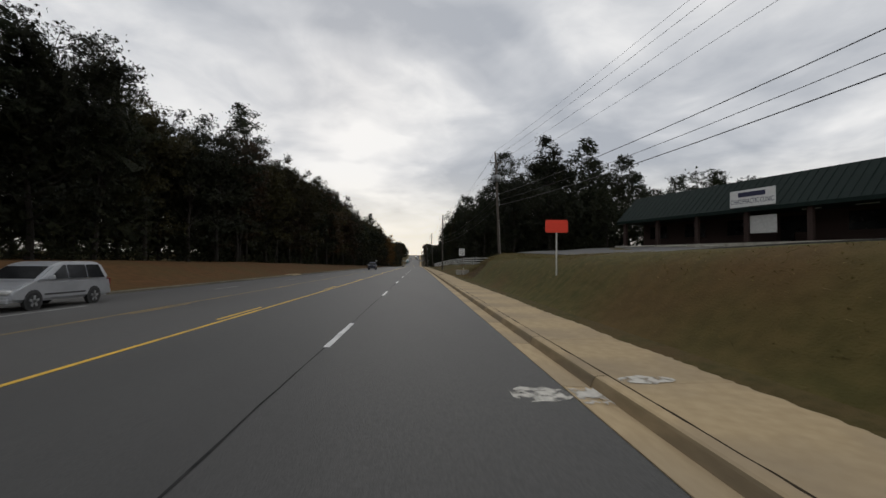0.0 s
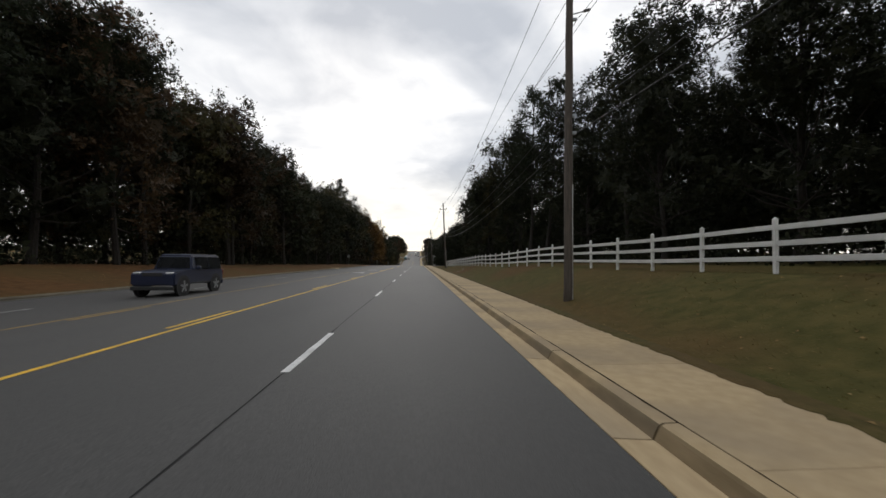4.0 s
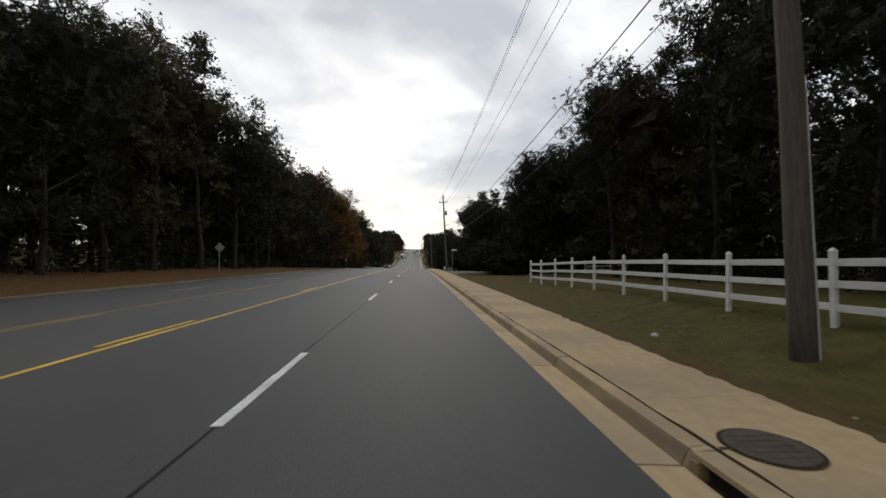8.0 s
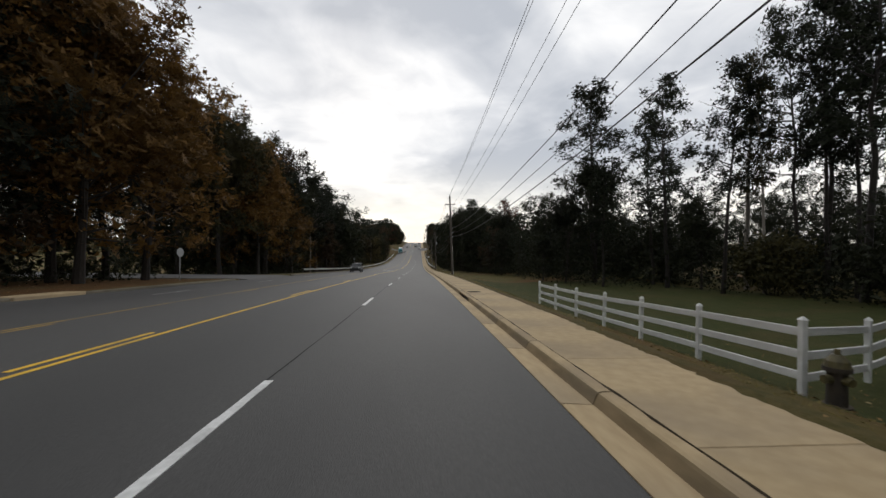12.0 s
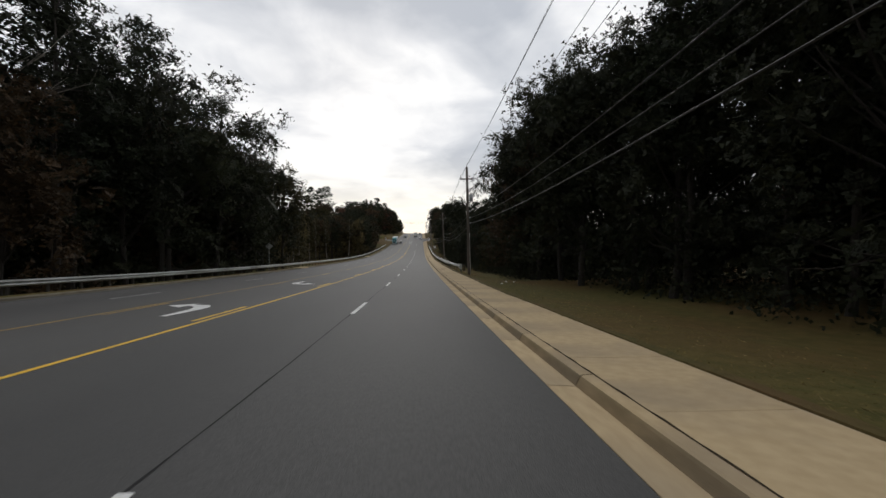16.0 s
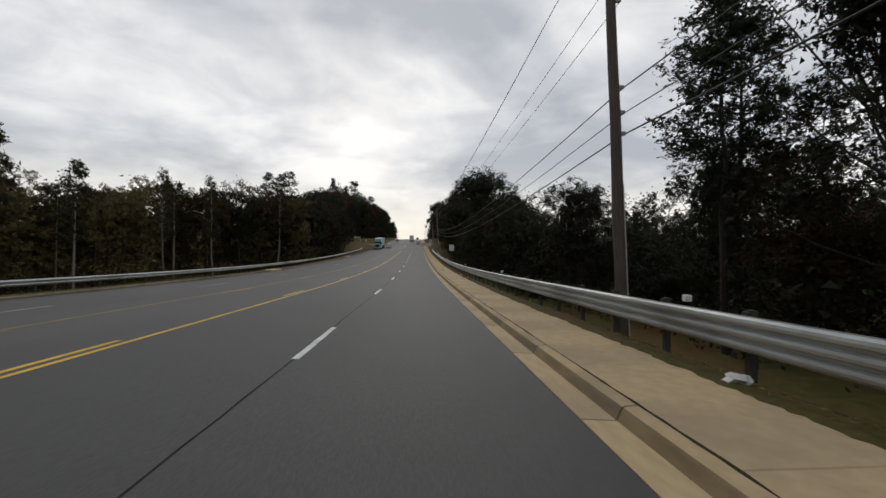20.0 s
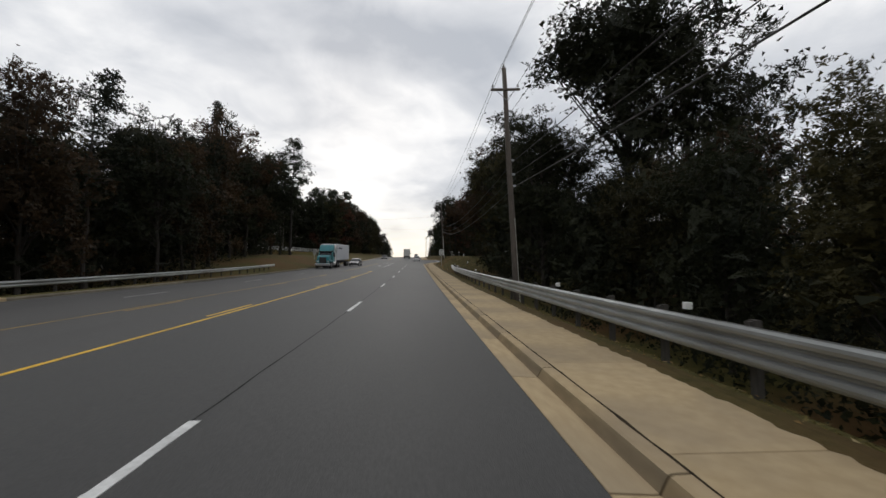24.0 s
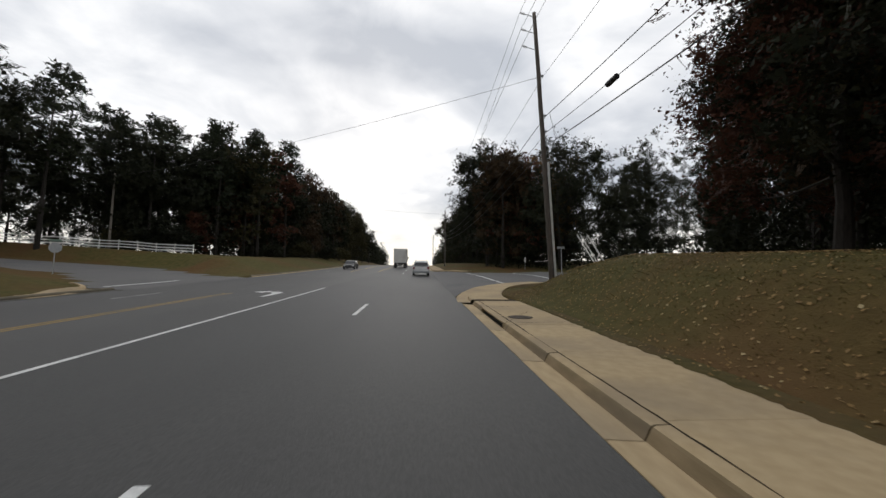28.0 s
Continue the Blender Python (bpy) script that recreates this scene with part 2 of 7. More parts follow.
LEAF_COLOURS = {
    # dark and pine: far below natural leaf tones, the wood's shade put into colour
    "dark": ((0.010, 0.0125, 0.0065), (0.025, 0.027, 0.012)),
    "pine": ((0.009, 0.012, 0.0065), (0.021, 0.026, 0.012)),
    "olive": ((0.018, 0.018, 0.007), (0.052, 0.044, 0.015)),
    # olive-brown lightened to paint distance haze and light into the leaves
    "dull": ((0.055, 0.046, 0.02), (0.14, 0.108, 0.043)),
    "brown": ((0.022, 0.016, 0.009), (0.058, 0.034, 0.015)),
    "orange": ((0.065, 0.036, 0.010), (0.165, 0.088, 0.022)),
    "red": ((0.045, 0.020, 0.013), (0.10, 0.040, 0.022)),
}
LEAF = {k: leaf_mat("leaves_" + k, *c) for k, c in LEAF_COLOURS.items()}
SPRAY = {k: leaf_mat("leaf_spray_" + k, *c, cut=13.0) for k, c in LEAF_COLOURS.items()}

# ------------------------------------------------------------------ building helpers


def mesh_ob(name, verts, faces, material, parent=None, smooth=False):
    me = bpy.data.meshes.new(name)
    me.from_pydata([tuple(v) for v in verts], [], [tuple(f) for f in faces])
    me.update()
    me.materials.append(material)
    if smooth:
        me.shade_smooth()
    ob = new(name, me)
    if parent:
        ob.parent = parent
    return ob


def part(name, bm, material, parent=None, label="", smooth=False):
    """Link a bmesh as one mesh object under a thing or a part."""
    me = bpy.data.meshes.new(name)
    bmesh.ops.recalc_face_normals(bm, faces=bm.faces)
    bm.to_mesh(me)
    bm.free()
    me.materials.append(material)
    if smooth:
        me.shade_smooth()
    ob = new(name, me)
    if parent:
        ob.parent = parent
    if label:
        ob["label"] = label
    return ob


def box(bm, x0, x1, y0, y1, z0, z1, m=None):
    r = bmesh.ops.create_cube(bm, size=1)
    vs = r["verts"]
    for v in vs:
        v.co = Vector(((x0 + x1) / 2 + v.co.x * (x1 - x0), (y0 + y1) / 2 + v.co.y * (y1 - y0), (z0 + z1) / 2 + v.co.z * (z1 - z0)))
        if m:
            v.co = m @ v.co
    return vs


def bbox_bm(x0, x1, y0, y1, z0, z1, bevel=0.0, seg=1):
    bm = bmesh.new()
    box(bm, x0, x1, y0, y1, z0, z1)
    if bevel:
        bmesh.ops.bevel(bm, geom=bm.edges[:], offset=bevel, segments=seg, affect="EDGES", profile=0.6)
    return bm


def tube(bm, p, q, r0, r1, n=8, cap=True):
    """A tapered round bar from p to q."""
    p, q = Vector(p), Vector(q)
    d = (q - p)
    rot = d.to_track_quat("Z", "Y").to_matrix()
    a = [bm.verts.new(p + rot @ Vector((math.cos(k * math.tau / n) * r0, math.sin(k * math.tau / n) * r0, 0))) for k in range(n)]
    b = [bm.verts.new(q + rot @ Vector((math.cos(k * math.tau / n) * r1, math.sin(k * math.tau / n) * r1, 0))) for k in range(n)]
    for k in range(n):
        bm.faces.new((a[k], a[(k + 1) % n], b[(k + 1) % n], b[k]))
    if cap:
        bm.faces.new(list(reversed(a)))
        bm.faces.new(b)


def loft(bm, rings, n=12):
    """One skin through rings of (centre, radius), closed at both ends."""
    prev, first = None, None
    for c, r in rings:
        ring = [bm.verts.new(Vector(c) + Vector((math.cos(k * math.tau / n) * r, math.sin(k * math.tau / n) * r, 0))) for k in range(n)]
        if prev:
            for k in range(n):
                bm.faces.new((prev[k], prev[(k + 1) % n], ring[(k + 1) % n], ring[k]))
        first = first or ring
        prev = ring
    bm.faces.new(list(reversed(first)))
    bm.faces.new(prev)


def tube_bm(*bars, n=8):
    bm = bmesh.new()
    for p, q, r0, r1 in bars:
        tube(bm, p, q, r0, r1, n)
    return bm


def empty(name, m, label, category, group="", kind=""):
    e = new(name)
    e.empty_display_size = 0.3
    e.matrix_world = m
    return tagged(e, label, category, group, kind)


def text_part(name, words, size, m, material, parent, spacing=1.0, width=None):
    """Raised lettering as a mesh; m places it, x along the words, y up."""
    cu = bpy.data.curves.new(name, "FONT")
    cu.body, cu.size, cu.align_x, cu.align_y, cu.extrude = words, size, "CENTER", "CENTER", 0.002
    cu.space_character = spacing
    tmp = bpy.data.objects.new("tmp", cu)
    scene.collection.objects.link(tmp)
    me = bpy.data.meshes.new_from_object(tmp.evaluated_get(bpy.context.evaluated_depsgraph_get()))
    bpy.data.objects.remove(tmp)
    if width:
        xs = [v.co.x for v in me.vertices]
        k = width / (max(xs) - min(xs))
        for v in me.vertices:
            v.co.x *= k
    me.transform(m)
    me.materials.clear()
    me.materials.append(material)
    ob = new(name, me)
    ob.parent = parent
    return ob


# ------------------------------------------------------------------ the lie of the land
X_LANE, X_YEL, X_YEL2, X_LANE2, X_EDGE, X_LEFT = -2.10, -5.60, -9.25, -12.70, 1.77, -16.1
X_GUT, X_KERB, X_WALK = 2.18, 2.43, 4.15
CROWN = 0.02
R_Y = [-80, 30, 46, 52, 58, 66, 100, 130, 157, 176, 198, 210, 231, 255, 290, 335, 350, 400, 480, 500, 514, 520, 527, 533, 540, 547, 551, 555.5, 588, 600, 620, 800]
R_Z = [2.1, 2.1, 2.8, 2.6, 1.6, 1.5, 1.5, 1.4, 0.9, 0.55, 0.15, 0.15, -0.35, -0.5, -0.2, -0.2, -1.2, -2.6, -2.2, -0.8, -0.2, 0.3, 0.95, 1.7, 2.1, 2.1, 1.6, 0.1, 0.1, 0.6, 0.9, 1.0]
L_Y = [-80, 60, 130, 200, 262, 276, 300, 330, 480, 500, 518, 530, 545, 554.5, 570.5, 574, 640, 800]
L_Z = [2.1, 1.7, 1.0, 0.6, 0.05, 0.05, -1.0, -3.0, -3.0, -0.8, 1.3, 2.0, 2.0, 0.02, 0.02, 1.8, 1.9, 1.8]


def crown(x):
    mid = (X_YEL + X_YEL2) / 2
    return -CROWN * x if x > mid else -CROWN * mid + CROWN * (x - mid)


def road_z(x, y):
    return prof(y) + crown(min(max(x, X_LEFT), X_EDGE))


def smooth01(a, b, v):
    k = min(max((v - a) / (b - a), 0), 1)
    return k * k * (3 - 2 * k)


KERB_R, KERB_L = 0.14, 0.14


def skew(x):
    """How far the last street on the far side swings along the road as it leaves it."""
    return min(0.9 * max(0.0, -18 - x), 11.0)


def ground_z(x, y):
    """The land's height anywhere beside the road."""
    if x >= X_WALK:
        base = road_z(X_EDGE, y) + KERB_R
        h = float(np.interp(y, R_Y, R_Z))
        wide = float(np.interp(y, [36, 44, 50, 62, 215, 228, 256, 270, 505, 520, 560], [7.0, 9.6, 9.6, 9.3, 9.3, 6.8, 6.8, 9.3, 9.3, 8.0, 8.0]))
        start = float(np.interp(y, [36, 44, 57, 62], [X_WALK, 5.9, 5.9, X_WALK]))
        k = smooth01(start, wide, x)
        z = base + (h - KERB_R) * k
        far = max(x - 10, 0)
        flat = 1 - smooth01(44, 58, y)
        z += 0.03 * min(far, 60) * (1 - flat) + 0.06 * min(max(x - 7, 0), 17) * flat
        z -= 0.1 * smooth01(5.0, 5.9, x) * smooth01(228, 231, y) * (1 - smooth01(246, 252, y))
        return z + 0.05 * math.sin(x * 0.9 + y * 0.31) * k
    if x <= X_LEFT - 0.8:
        ys = y - skew(x) * smooth01(520, 550, y) * (1 - smooth01(590, 625, y))
        mouth = max(smooth01(553, 556, ys) * (1 - smooth01(569, 572, ys)), smooth01(261, 264, y) * (1 - smooth01(274, 277, y)))
        base = road_z(X_LEFT, y) + KERB_L * (1 - mouth)
        h = float(np.interp(ys, L_Y, L_Z))
        k = smooth01(0, 8, (X_LEFT - 1.2) - x)
        return base + (h - KERB_L * (1 - mouth)) * k + 0.05 * math.sin(x * 0.8 + y * 0.27) * k * (1 - mouth) + 0.02 * min(max(-30 - x, 0), 60) + 0.035 * min(max(-19 - x, 0), 45) * smooth01(546, 553, ys) * (1 - smooth01(573, 600, ys))
    return prof(y) - 0.5

# ------------------------------------------------------------------ ground and road


def strip(name, xs, y0, y1, step, zf, material, kind="structure", label="", category="", parent=None, thick=0.0):
    """A ribbon along the road through the offsets xs, following heights zf(x, y)."""
    ys = list(np.arange(y0, y1, step)) + [y1]
    n = len(xs)
    verts = [(x, y, zf(x, y)) for y in ys for x in xs]
    faces = [(j * n + i, j * n + i + 1, (j + 1) * n + i + 1, (j + 1) * n + i) for j in range(len(ys) - 1) for i in range(n - 1)]
    if thick:
        m = len(verts)
        verts += [(x, y, z - thick) for x, y, z in verts]
        for j in range(len(ys) - 1):
            a, b = j * n, (j + 1) * n
            faces.append((a, b, b + m, a + m))
            a, b = j * n + n - 1, (j + 1) * n + n - 1
            faces.append((b, a, a + m, b + m))
        e = (len(ys) - 1) * n
        for i in range(n - 1):
            faces.append((i + 1, i, i + m, i + 1 + m))
            faces.append((e + i, e + i + 1, e + i + 1 + m, e + i + m))
    ob = mesh_ob(name, verts, faces, material, parent)
    return tagged(ob, label, category, "", kind) if not parent else ob


def drive_edge(x):
    """Near edge of the drive that leaves the road past the long fence."""
    return float(np.interp(x, [4.1, 5, 6.6, 9.2, 12.8, 17.7], [197.8, 198.5, 200.4, 201.3, 203.4, 205.5]))


def side_road(x, y):
    """Level of the land under the two side streets, else None."""
    return (x > X_WALK and (drive_edge(x) < y < 209.2 or 556 < y < 590)) or (x < X_LEFT - 0.5 and (262.5 < y < 275.5 or 555 < y - skew(x) < 570))


XS = [-1800, -900, -500, -300, -200, -140, -100, -80, -65, -55, -48, -42, -37, -33, -30, -28, -26, -24, -22.5, -21, -20, -19, -18.2, -17.5, -16.95, -16.9,
      -12, -6, -2, 2.4, 4.11, 4.15, 4.45, 5, 5.6, 6.2, 7, 7.8, 8.6, 9.4, 10.4, 11.5, 13, 15, 18, 22, 26, 31, 37, 44, 52, 62, 75, 95, 130, 180, 260, 400, 700, 1800]
YS = list(np.arange(-300, -60, 24.0)) + list(np.arange(-60, 660, 3.0)) + list(np.arange(660, 900, 15.0)) + [900, 950, 1000, 1100, 1250, 1500, 1900, 2400, 3100]
gv = [(x, y, ground_z(x, y)) for y in YS for x in XS]
gn = len(XS)
ground = mesh_ob("ground", gv, [(j * gn + i, j * gn + i + 1, (j + 1) * gn + i + 1, (j + 1) * gn + i) for j in range(len(YS) - 1) for i in range(gn - 1)], M_GRASS, smooth=True)
M_STRAW = mat("pine_straw", (0.082, 0.044, 0.018), (0.125, 0.064, 0.026), 0.95, 2.2, 10, 0.9, 25, c3=(0.085, 0.062, 0.024), scale3=0.15, amount3=0.8, spec=0.1)
ground.data.materials.append(M_STRAW)
for p in ground.data.polygons:
    if -60 < p.center.x < -17.2 and -300 < p.center.y < 262:
        p.material_index = 1
M_CLAY = mat("clay_bank", (0.062, 0.036, 0.020), (0.040, 0.026, 0.014), 0.95, 3.0, 10, 1.0, 20, c3=(0.085, 0.048, 0.024), scale3=0.5, amount3=0.9, spec=0.1)
ground.data.materials.append(M_CLAY)
for p in ground.data.polygons:
    if 6.0 + 0.7 * math.sin(p.center.y * 1.7) < p.center.x < 13 and 40.5 < p.center.y < 57 + math.sin(p.center.x * 2.1):
        p.material_index = 2
M_LAWN = mat("rough_lawn", (0.034, 0.042, 0.012), (0.052, 0.056, 0.018), 0.95, 3.0, 10, 0.8, 30, c3=(0.064, 0.052, 0.02), scale3=0.5, amount3=0.6, spec=0.1)
ground.data.materials.append(M_LAWN)
for p in ground.data.polygons:
    if 5.9 < p.center.x < 24 and 226 < p.center.y < 266:
        p.material_index = 3
tagged(ground, "dry autumn grass verges with bare brown earth beside the road", "ground", "", "structure")

Y0, Y1 = -60.0, 900.0
road = strip("road", [X_LEFT, X_LANE2, X_YEL2, (X_YEL + X_YEL2) / 2, X_YEL, X_LANE, 0, X_EDGE], Y0, Y1, 4, road_z, M_ASPH,
             label="grey asphalt five-lane road with a centre turn lane", category="road", thick=0.3)
# lanes left of the near yellow line take a paler copy of the asphalt
M_ASPH_FAR = mat("asphalt_paler", (0.056, 0.0545, 0.052), (0.077, 0.0745, 0.070), 0.68, 40, 8, 0.35, 90, c3=(0.049, 0.0475, 0.0455), scale3=0.35, amount3=0.7, stretch=(1, 0.25, 1), spec=0.45)
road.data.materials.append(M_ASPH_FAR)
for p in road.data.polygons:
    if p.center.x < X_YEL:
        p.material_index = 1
C, D, DASH0 = 12.192, 3.048, 11.728
dash_me = None


def slope_deg(y):
    return math.degrees(math.atan((prof(y + 1.5) - prof(y - 1.5)) / 3))


def lay(ob, x, y, dz=0.0):
    """Lay a flat piece on the road at (x, y), tilted with the grade."""
    ob.matrix_basis = pose(x, y, road_z(x, y) + dz, slope_deg(y), 0, 0)
    return ob


rng = random.Random(5)
for xs, off, paint in ((X_LANE, 0.0, M_WHITE), (X_LANE2, 4.5, M_WHITEOLD)):
    dash_me = None
    for k in range(-4, 58):
        y = DASH0 + off + k * C - D / 2
        if 556 < y < 574:
            continue
        if dash_me is None:
            bm = bmesh.new()
            for j in range(7):
                a, b = -D / 2 + D * j / 7, -D / 2 + D * (j + 1) / 7
                box(bm, -0.062 + rng.uniform(-.006, .006), 0.062 + rng.uniform(-.006, .006), a, b, -0.02, 0.004)
            o = part("lane_dash", bm, paint, road)
            dash_me = o.data
        else:
            o = new("lane_dash", dash_me)
            o.parent = road
        lay(o, xs, y, 0.003)


def line_strip(name, x, w, y0, y1, material, wob=0.0, lift=0.005):
    return strip(name, [x - w / 2, x + w / 2], y0, y1, 3, lambda a, y: road_z(x, y) + crown(a) - crown(x) + lift, material, parent=road)


line_strip("yellow_line", X_YEL, 0.11, Y0, 509.6, M_YELLOW)
line_strip("yellow_line", X_YEL2, 0.11, Y0, 500, M_YELLOWOLD)
line_strip("yellow_line", X_YEL2, 0.11, 512, 552, M_YELLOWOLD)
line_strip("yellow_line", X_YEL2 + 0.25, 0.11, 512, 552, M_YELLOWOLD)
line_strip("turn_lane_line", X_YEL, 0.11, 526, 556, M_WHITE)
for y in [12.0 + k * C for k in range(-4, 21)] + [311.7 + k * C for k in range(-3, 17)]:
    line_strip("yellow_dash", X_YEL - 0.25, 0.11, y, y + D, M_YELLOW)
    line_strip("yellow_dash", X_YEL2 + 0.25, 0.11, y + 1.2, y + 1.2 + D, M_YELLOWOLD)
line_strip("yellow_line", X_YEL2, 0.11, 585, 800, M_YELLOW)
line_strip("yellow_line", X_YEL, 0.11, 585, 800, M_YELLOW)

# the seam between the lanes: an open, wandering, tarred joint
sv, sf = [], []
GRID4 = np.arange(Y0, Y1 + 1, 4.0)
GRID4_Z = [prof(y) for y in GRID4]
for i, y in enumerate(np.arange(-40, 516, 0.6)):
    c = X_LANE - 0.02 + 0.012 * math.sin(y * 0.7) + rng.uniform(-0.008, 0.008)
    w = 0.007 + 0.012 * rng.random()
    zs = float(np.interp(y, GRID4, GRID4_Z)) + crown(c) + 0.004
    sv += [(c - w, y, zs), (c + w, y, zs)]
    if i:
        sf.append((2 * i - 2, 2 * i - 1, 2 * i + 1, 2 * i))
mesh_ob("tar_seam", sv, sf, M_TAR, road)

# turn arrows painted in the centre lane


def arrow(x, y, turn=1, back=1):
    """A curved turn arrow; back -1 points it at oncoming traffic."""
    bm = bmesh.new()
    pts = [(0.42, -1.35, 0.10), (0.45, -0.7, 0.13), (0.46, -0.1, 0.18), (0.38, 0.38, 0.23), (0.18, 0.68, 0.23), (-0.12, 0.82, 0.17), (-0.3, 0.84, 0.12)]
    prev = None
    for i, (a, b, hw) in enumerate(pts):
        p, q = pts[max(i - 1, 0)], pts[min(i + 1, len(pts) - 1)]
        n = Vector((p[1] - q[1], q[0] - p[0])).normalized() * hw
        cur = (bm.verts.new((a + n.x, b + n.y, 0)), bm.verts.new((a - n.x, b - n.y, 0)))
        if prev:
            bm.faces.new((prev[0], prev[1], cur[1], cur[0]))
        prev = cur
    bm.faces.new([bm.verts.new(p) for p in ((-0.24, 1.3, 0), (-0.34, 0.36, 0), (-0.98, 0.78, 0))])
    for v in bm.verts:
        v.co = Vector((v.co.x * turn * back, v.co.y * back * 1.15, 0))
    o = part("turn_arrow", bm, M_WHITE, road)
    lay(o, x, y, 0.006)


XC = (X_YEL + X_YEL2) / 2
for y, t, b in ((124.3, 1, 1), (138.2, 1, -1), (313.9, 1, 1), (326.5, 1, -1), (533.0, 1, 1), (551.5, 1, 1)):
    arrow(XC + (0.2 if y > 500 else 0), y, t, b)

# side streets
for nm, x0, x1, y0, y1 in (("side_street", -44, X_LEFT - 0.003, 263, 275),):
    xs = list(np.linspace(x0, x1, 24))
    tagged(strip(nm, xs, y0, y1, 1.5, lambda x, y: (ground_z(x, y) + 0.06 if not (X_LEFT - 0.8 < x < X_WALK) else road_z(X_EDGE if x > 0 else X_LEFT, y) + 0.012 * abs(x - (X_EDGE if x > 0 else X_LEFT))) , M_ASPH_OLD, thick=0.3),
           "worn grey asphalt side street joining the main road", "road", "", "structure")

dv, df = [], []
for i, x in enumerate(list(np.linspace(-60, -19, 26)) + [-18, -17.4, -16.95, -16.85, -16.5, X_LEFT - 0.003]):
    for k in range(12):
        y = 555 + skew(x) + 15 * k / 11
        dv.append((x, y, ground_z(x, y) + 0.05 if x < X_LEFT - 0.8 else road_z(X_LEFT, y) + 0.06 * (X_LEFT - x)))
    if i:
        df += [(12 * i - 12 + k, 12 * i + k, 12 * i + k + 1, 12 * i - 11 + k) for k in range(11)]
tagged(mesh_ob("side_street", dv, df, M_ASPH_OLD), "worn grey asphalt street climbing away on the far side", "road", "", "structure")

# the side street with its flared mouth at the last junction


def mouth_near(x):
    return 549.75 + math.sqrt(max(16.65 ** 2 - (18.2 - max(x, 1.56)) ** 2, 0)) if x < 8 else min(562.9 + (x - 8) * 0.8, 570)


def mouth_far(x):
    return 597 - math.sqrt(max(12.5 ** 2 - (14.3 - max(x, 1.81)) ** 2, 0)) if x < 8 else 586.1


dv, df = [], []
for i, x in enumerate([X_EDGE + 0.003, 2.2, 2.7, 3.3, 3.9, 4.1, 5, 6, 7, 8] + list(np.linspace(9, 46, 20))):
    ya, yb = mouth_near(x), mouth_far(x)
    for k in range(10):
        y = ya + (yb - ya) * k / 9
        dv.append((x, y, ground_z(x, y) + 0.04 if x >= X_WALK else road_z(X_EDGE, y) + 0.006 + 0.16 * smooth01(2.25, 4.2, x)))
    if i:
        df += [(10 * i - 10 + k, 10 * i + k, 10 * i + k + 1, 10 * i - 9 + k) for k in range(9)]
side_st = tagged(mesh_ob("side_street", dv, df, M_ASPH_OLD), "worn grey asphalt side street joining the main road", "road", "", "structure")
for xa, ya, yb in ((6.55, 562.5, 586), (12.8, 568.5, 585.5)):
    cv = []
    for y in np.linspace(ya, yb, 14):
        for x in (xa - 0.12, xa + 0.12):
            cv.append((x, y, ground_z(x, y) + 0.055))
    mesh_ob("crossing_line", cv, [(2 * i, 2 * i + 1, 2 * i + 3, 2 * i + 2) for i in range(13)], M_WHITE, side_st)

# a drive that narrows from its mouth
dv, df = [], []
for i, x in enumerate(np.linspace(X_WALK + 0.003, 44, 34)):
    ya = drive_edge(x)
    yb = 209.2 - 0.8 * smooth01(4, 9, x)
    for k in range(6):
        y = ya + (yb - ya) * k / 5
        dv.append((x, y, ground_z(x, y) + 0.05))
    if i:
        df += [(6 * i - 6 + k, 6 * i + k, 6 * i + k + 1, 6 * i - 5 + k) for k in range(5)]
tagged(mesh_ob("side_street", dv, df, M_ASPH_OLD), "worn grey asphalt drive joining the main road", "road", "", "structure")

# ------------------------------------------------------------------ kerbs, gutters, pavement
SLAB = 3.05
# joints whose place along the road is known; the slabs between two of them are of one length
WALK_JOINTS = [-45.9, 5.94, 42.65, 118.0, 137.0, 299.35, 305.42, 310.0, 385.85, 464.8, 499.7, 536.85, 549.1]
KERB_JOINTS = [-45.0, 42.54, 135.4, 173.0, 212.0, 306.76, 384.15, 464.55, 501.07, 536.75, 549.1]


def joint_line(joints, len_=SLAB):
    out = []
    for a, b in zip(joints, joints[1:]):
        n = max(1, round((b - a) / len_))
        out += [a + (b - a) * k / n for k in range(n)]
    return out + [joints[-1]]


def piece_loop(pname, label, category, name, bm, material, joints, x, zoff, gaps=()):
    """A row of alike slabs end to end along the road, children of one structure."""
    owner = empty(pname, pose(0, 0, 0), label, category, "", "structure")
    first = part(name, bm, material, owner)
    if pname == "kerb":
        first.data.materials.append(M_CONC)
    r, k = random.Random(len(pname)), 0
    ends = joint_line(joints)
    spans = []
    for y, yb in zip(ends, ends[1:]):
        for a, b in gaps:
            if y < b and yb > a:
                spans += [(u, v) for u, v in ((y, a), (b, yb)) if v - u > 0.05]
                break
        else:
            spans.append((y, yb))
    for y, yb in spans:
        c = (y + yb) / 2
        o = first if k == 0 else new(name, first.data)
        o.parent = owner
        o.matrix_basis = pose(x, c, road_z(X_EDGE, c) + zoff + r.uniform(-0.002, 0.002), slope_deg(c), r.uniform(-0.05, 0.05), 0) @ Matrix.Diagonal((1, (yb - y) / SLAB, 1, 1))
        k += 1
    return owner


# middle of each storm drain's slot and its cover's offset along the road
INLETS = [(53.65, 1.4), (152.3, 1.85), (244.5, 1.55), (350.85, 1.4), (426.2, 1.5), (545.1, -0.8)]
SLOT = 1.82
in_gaps = [(y - SLOT, y + SLOT) for y, _ in INLETS]
g = SLAB / 2 - 0.014
bm = bmesh.new()
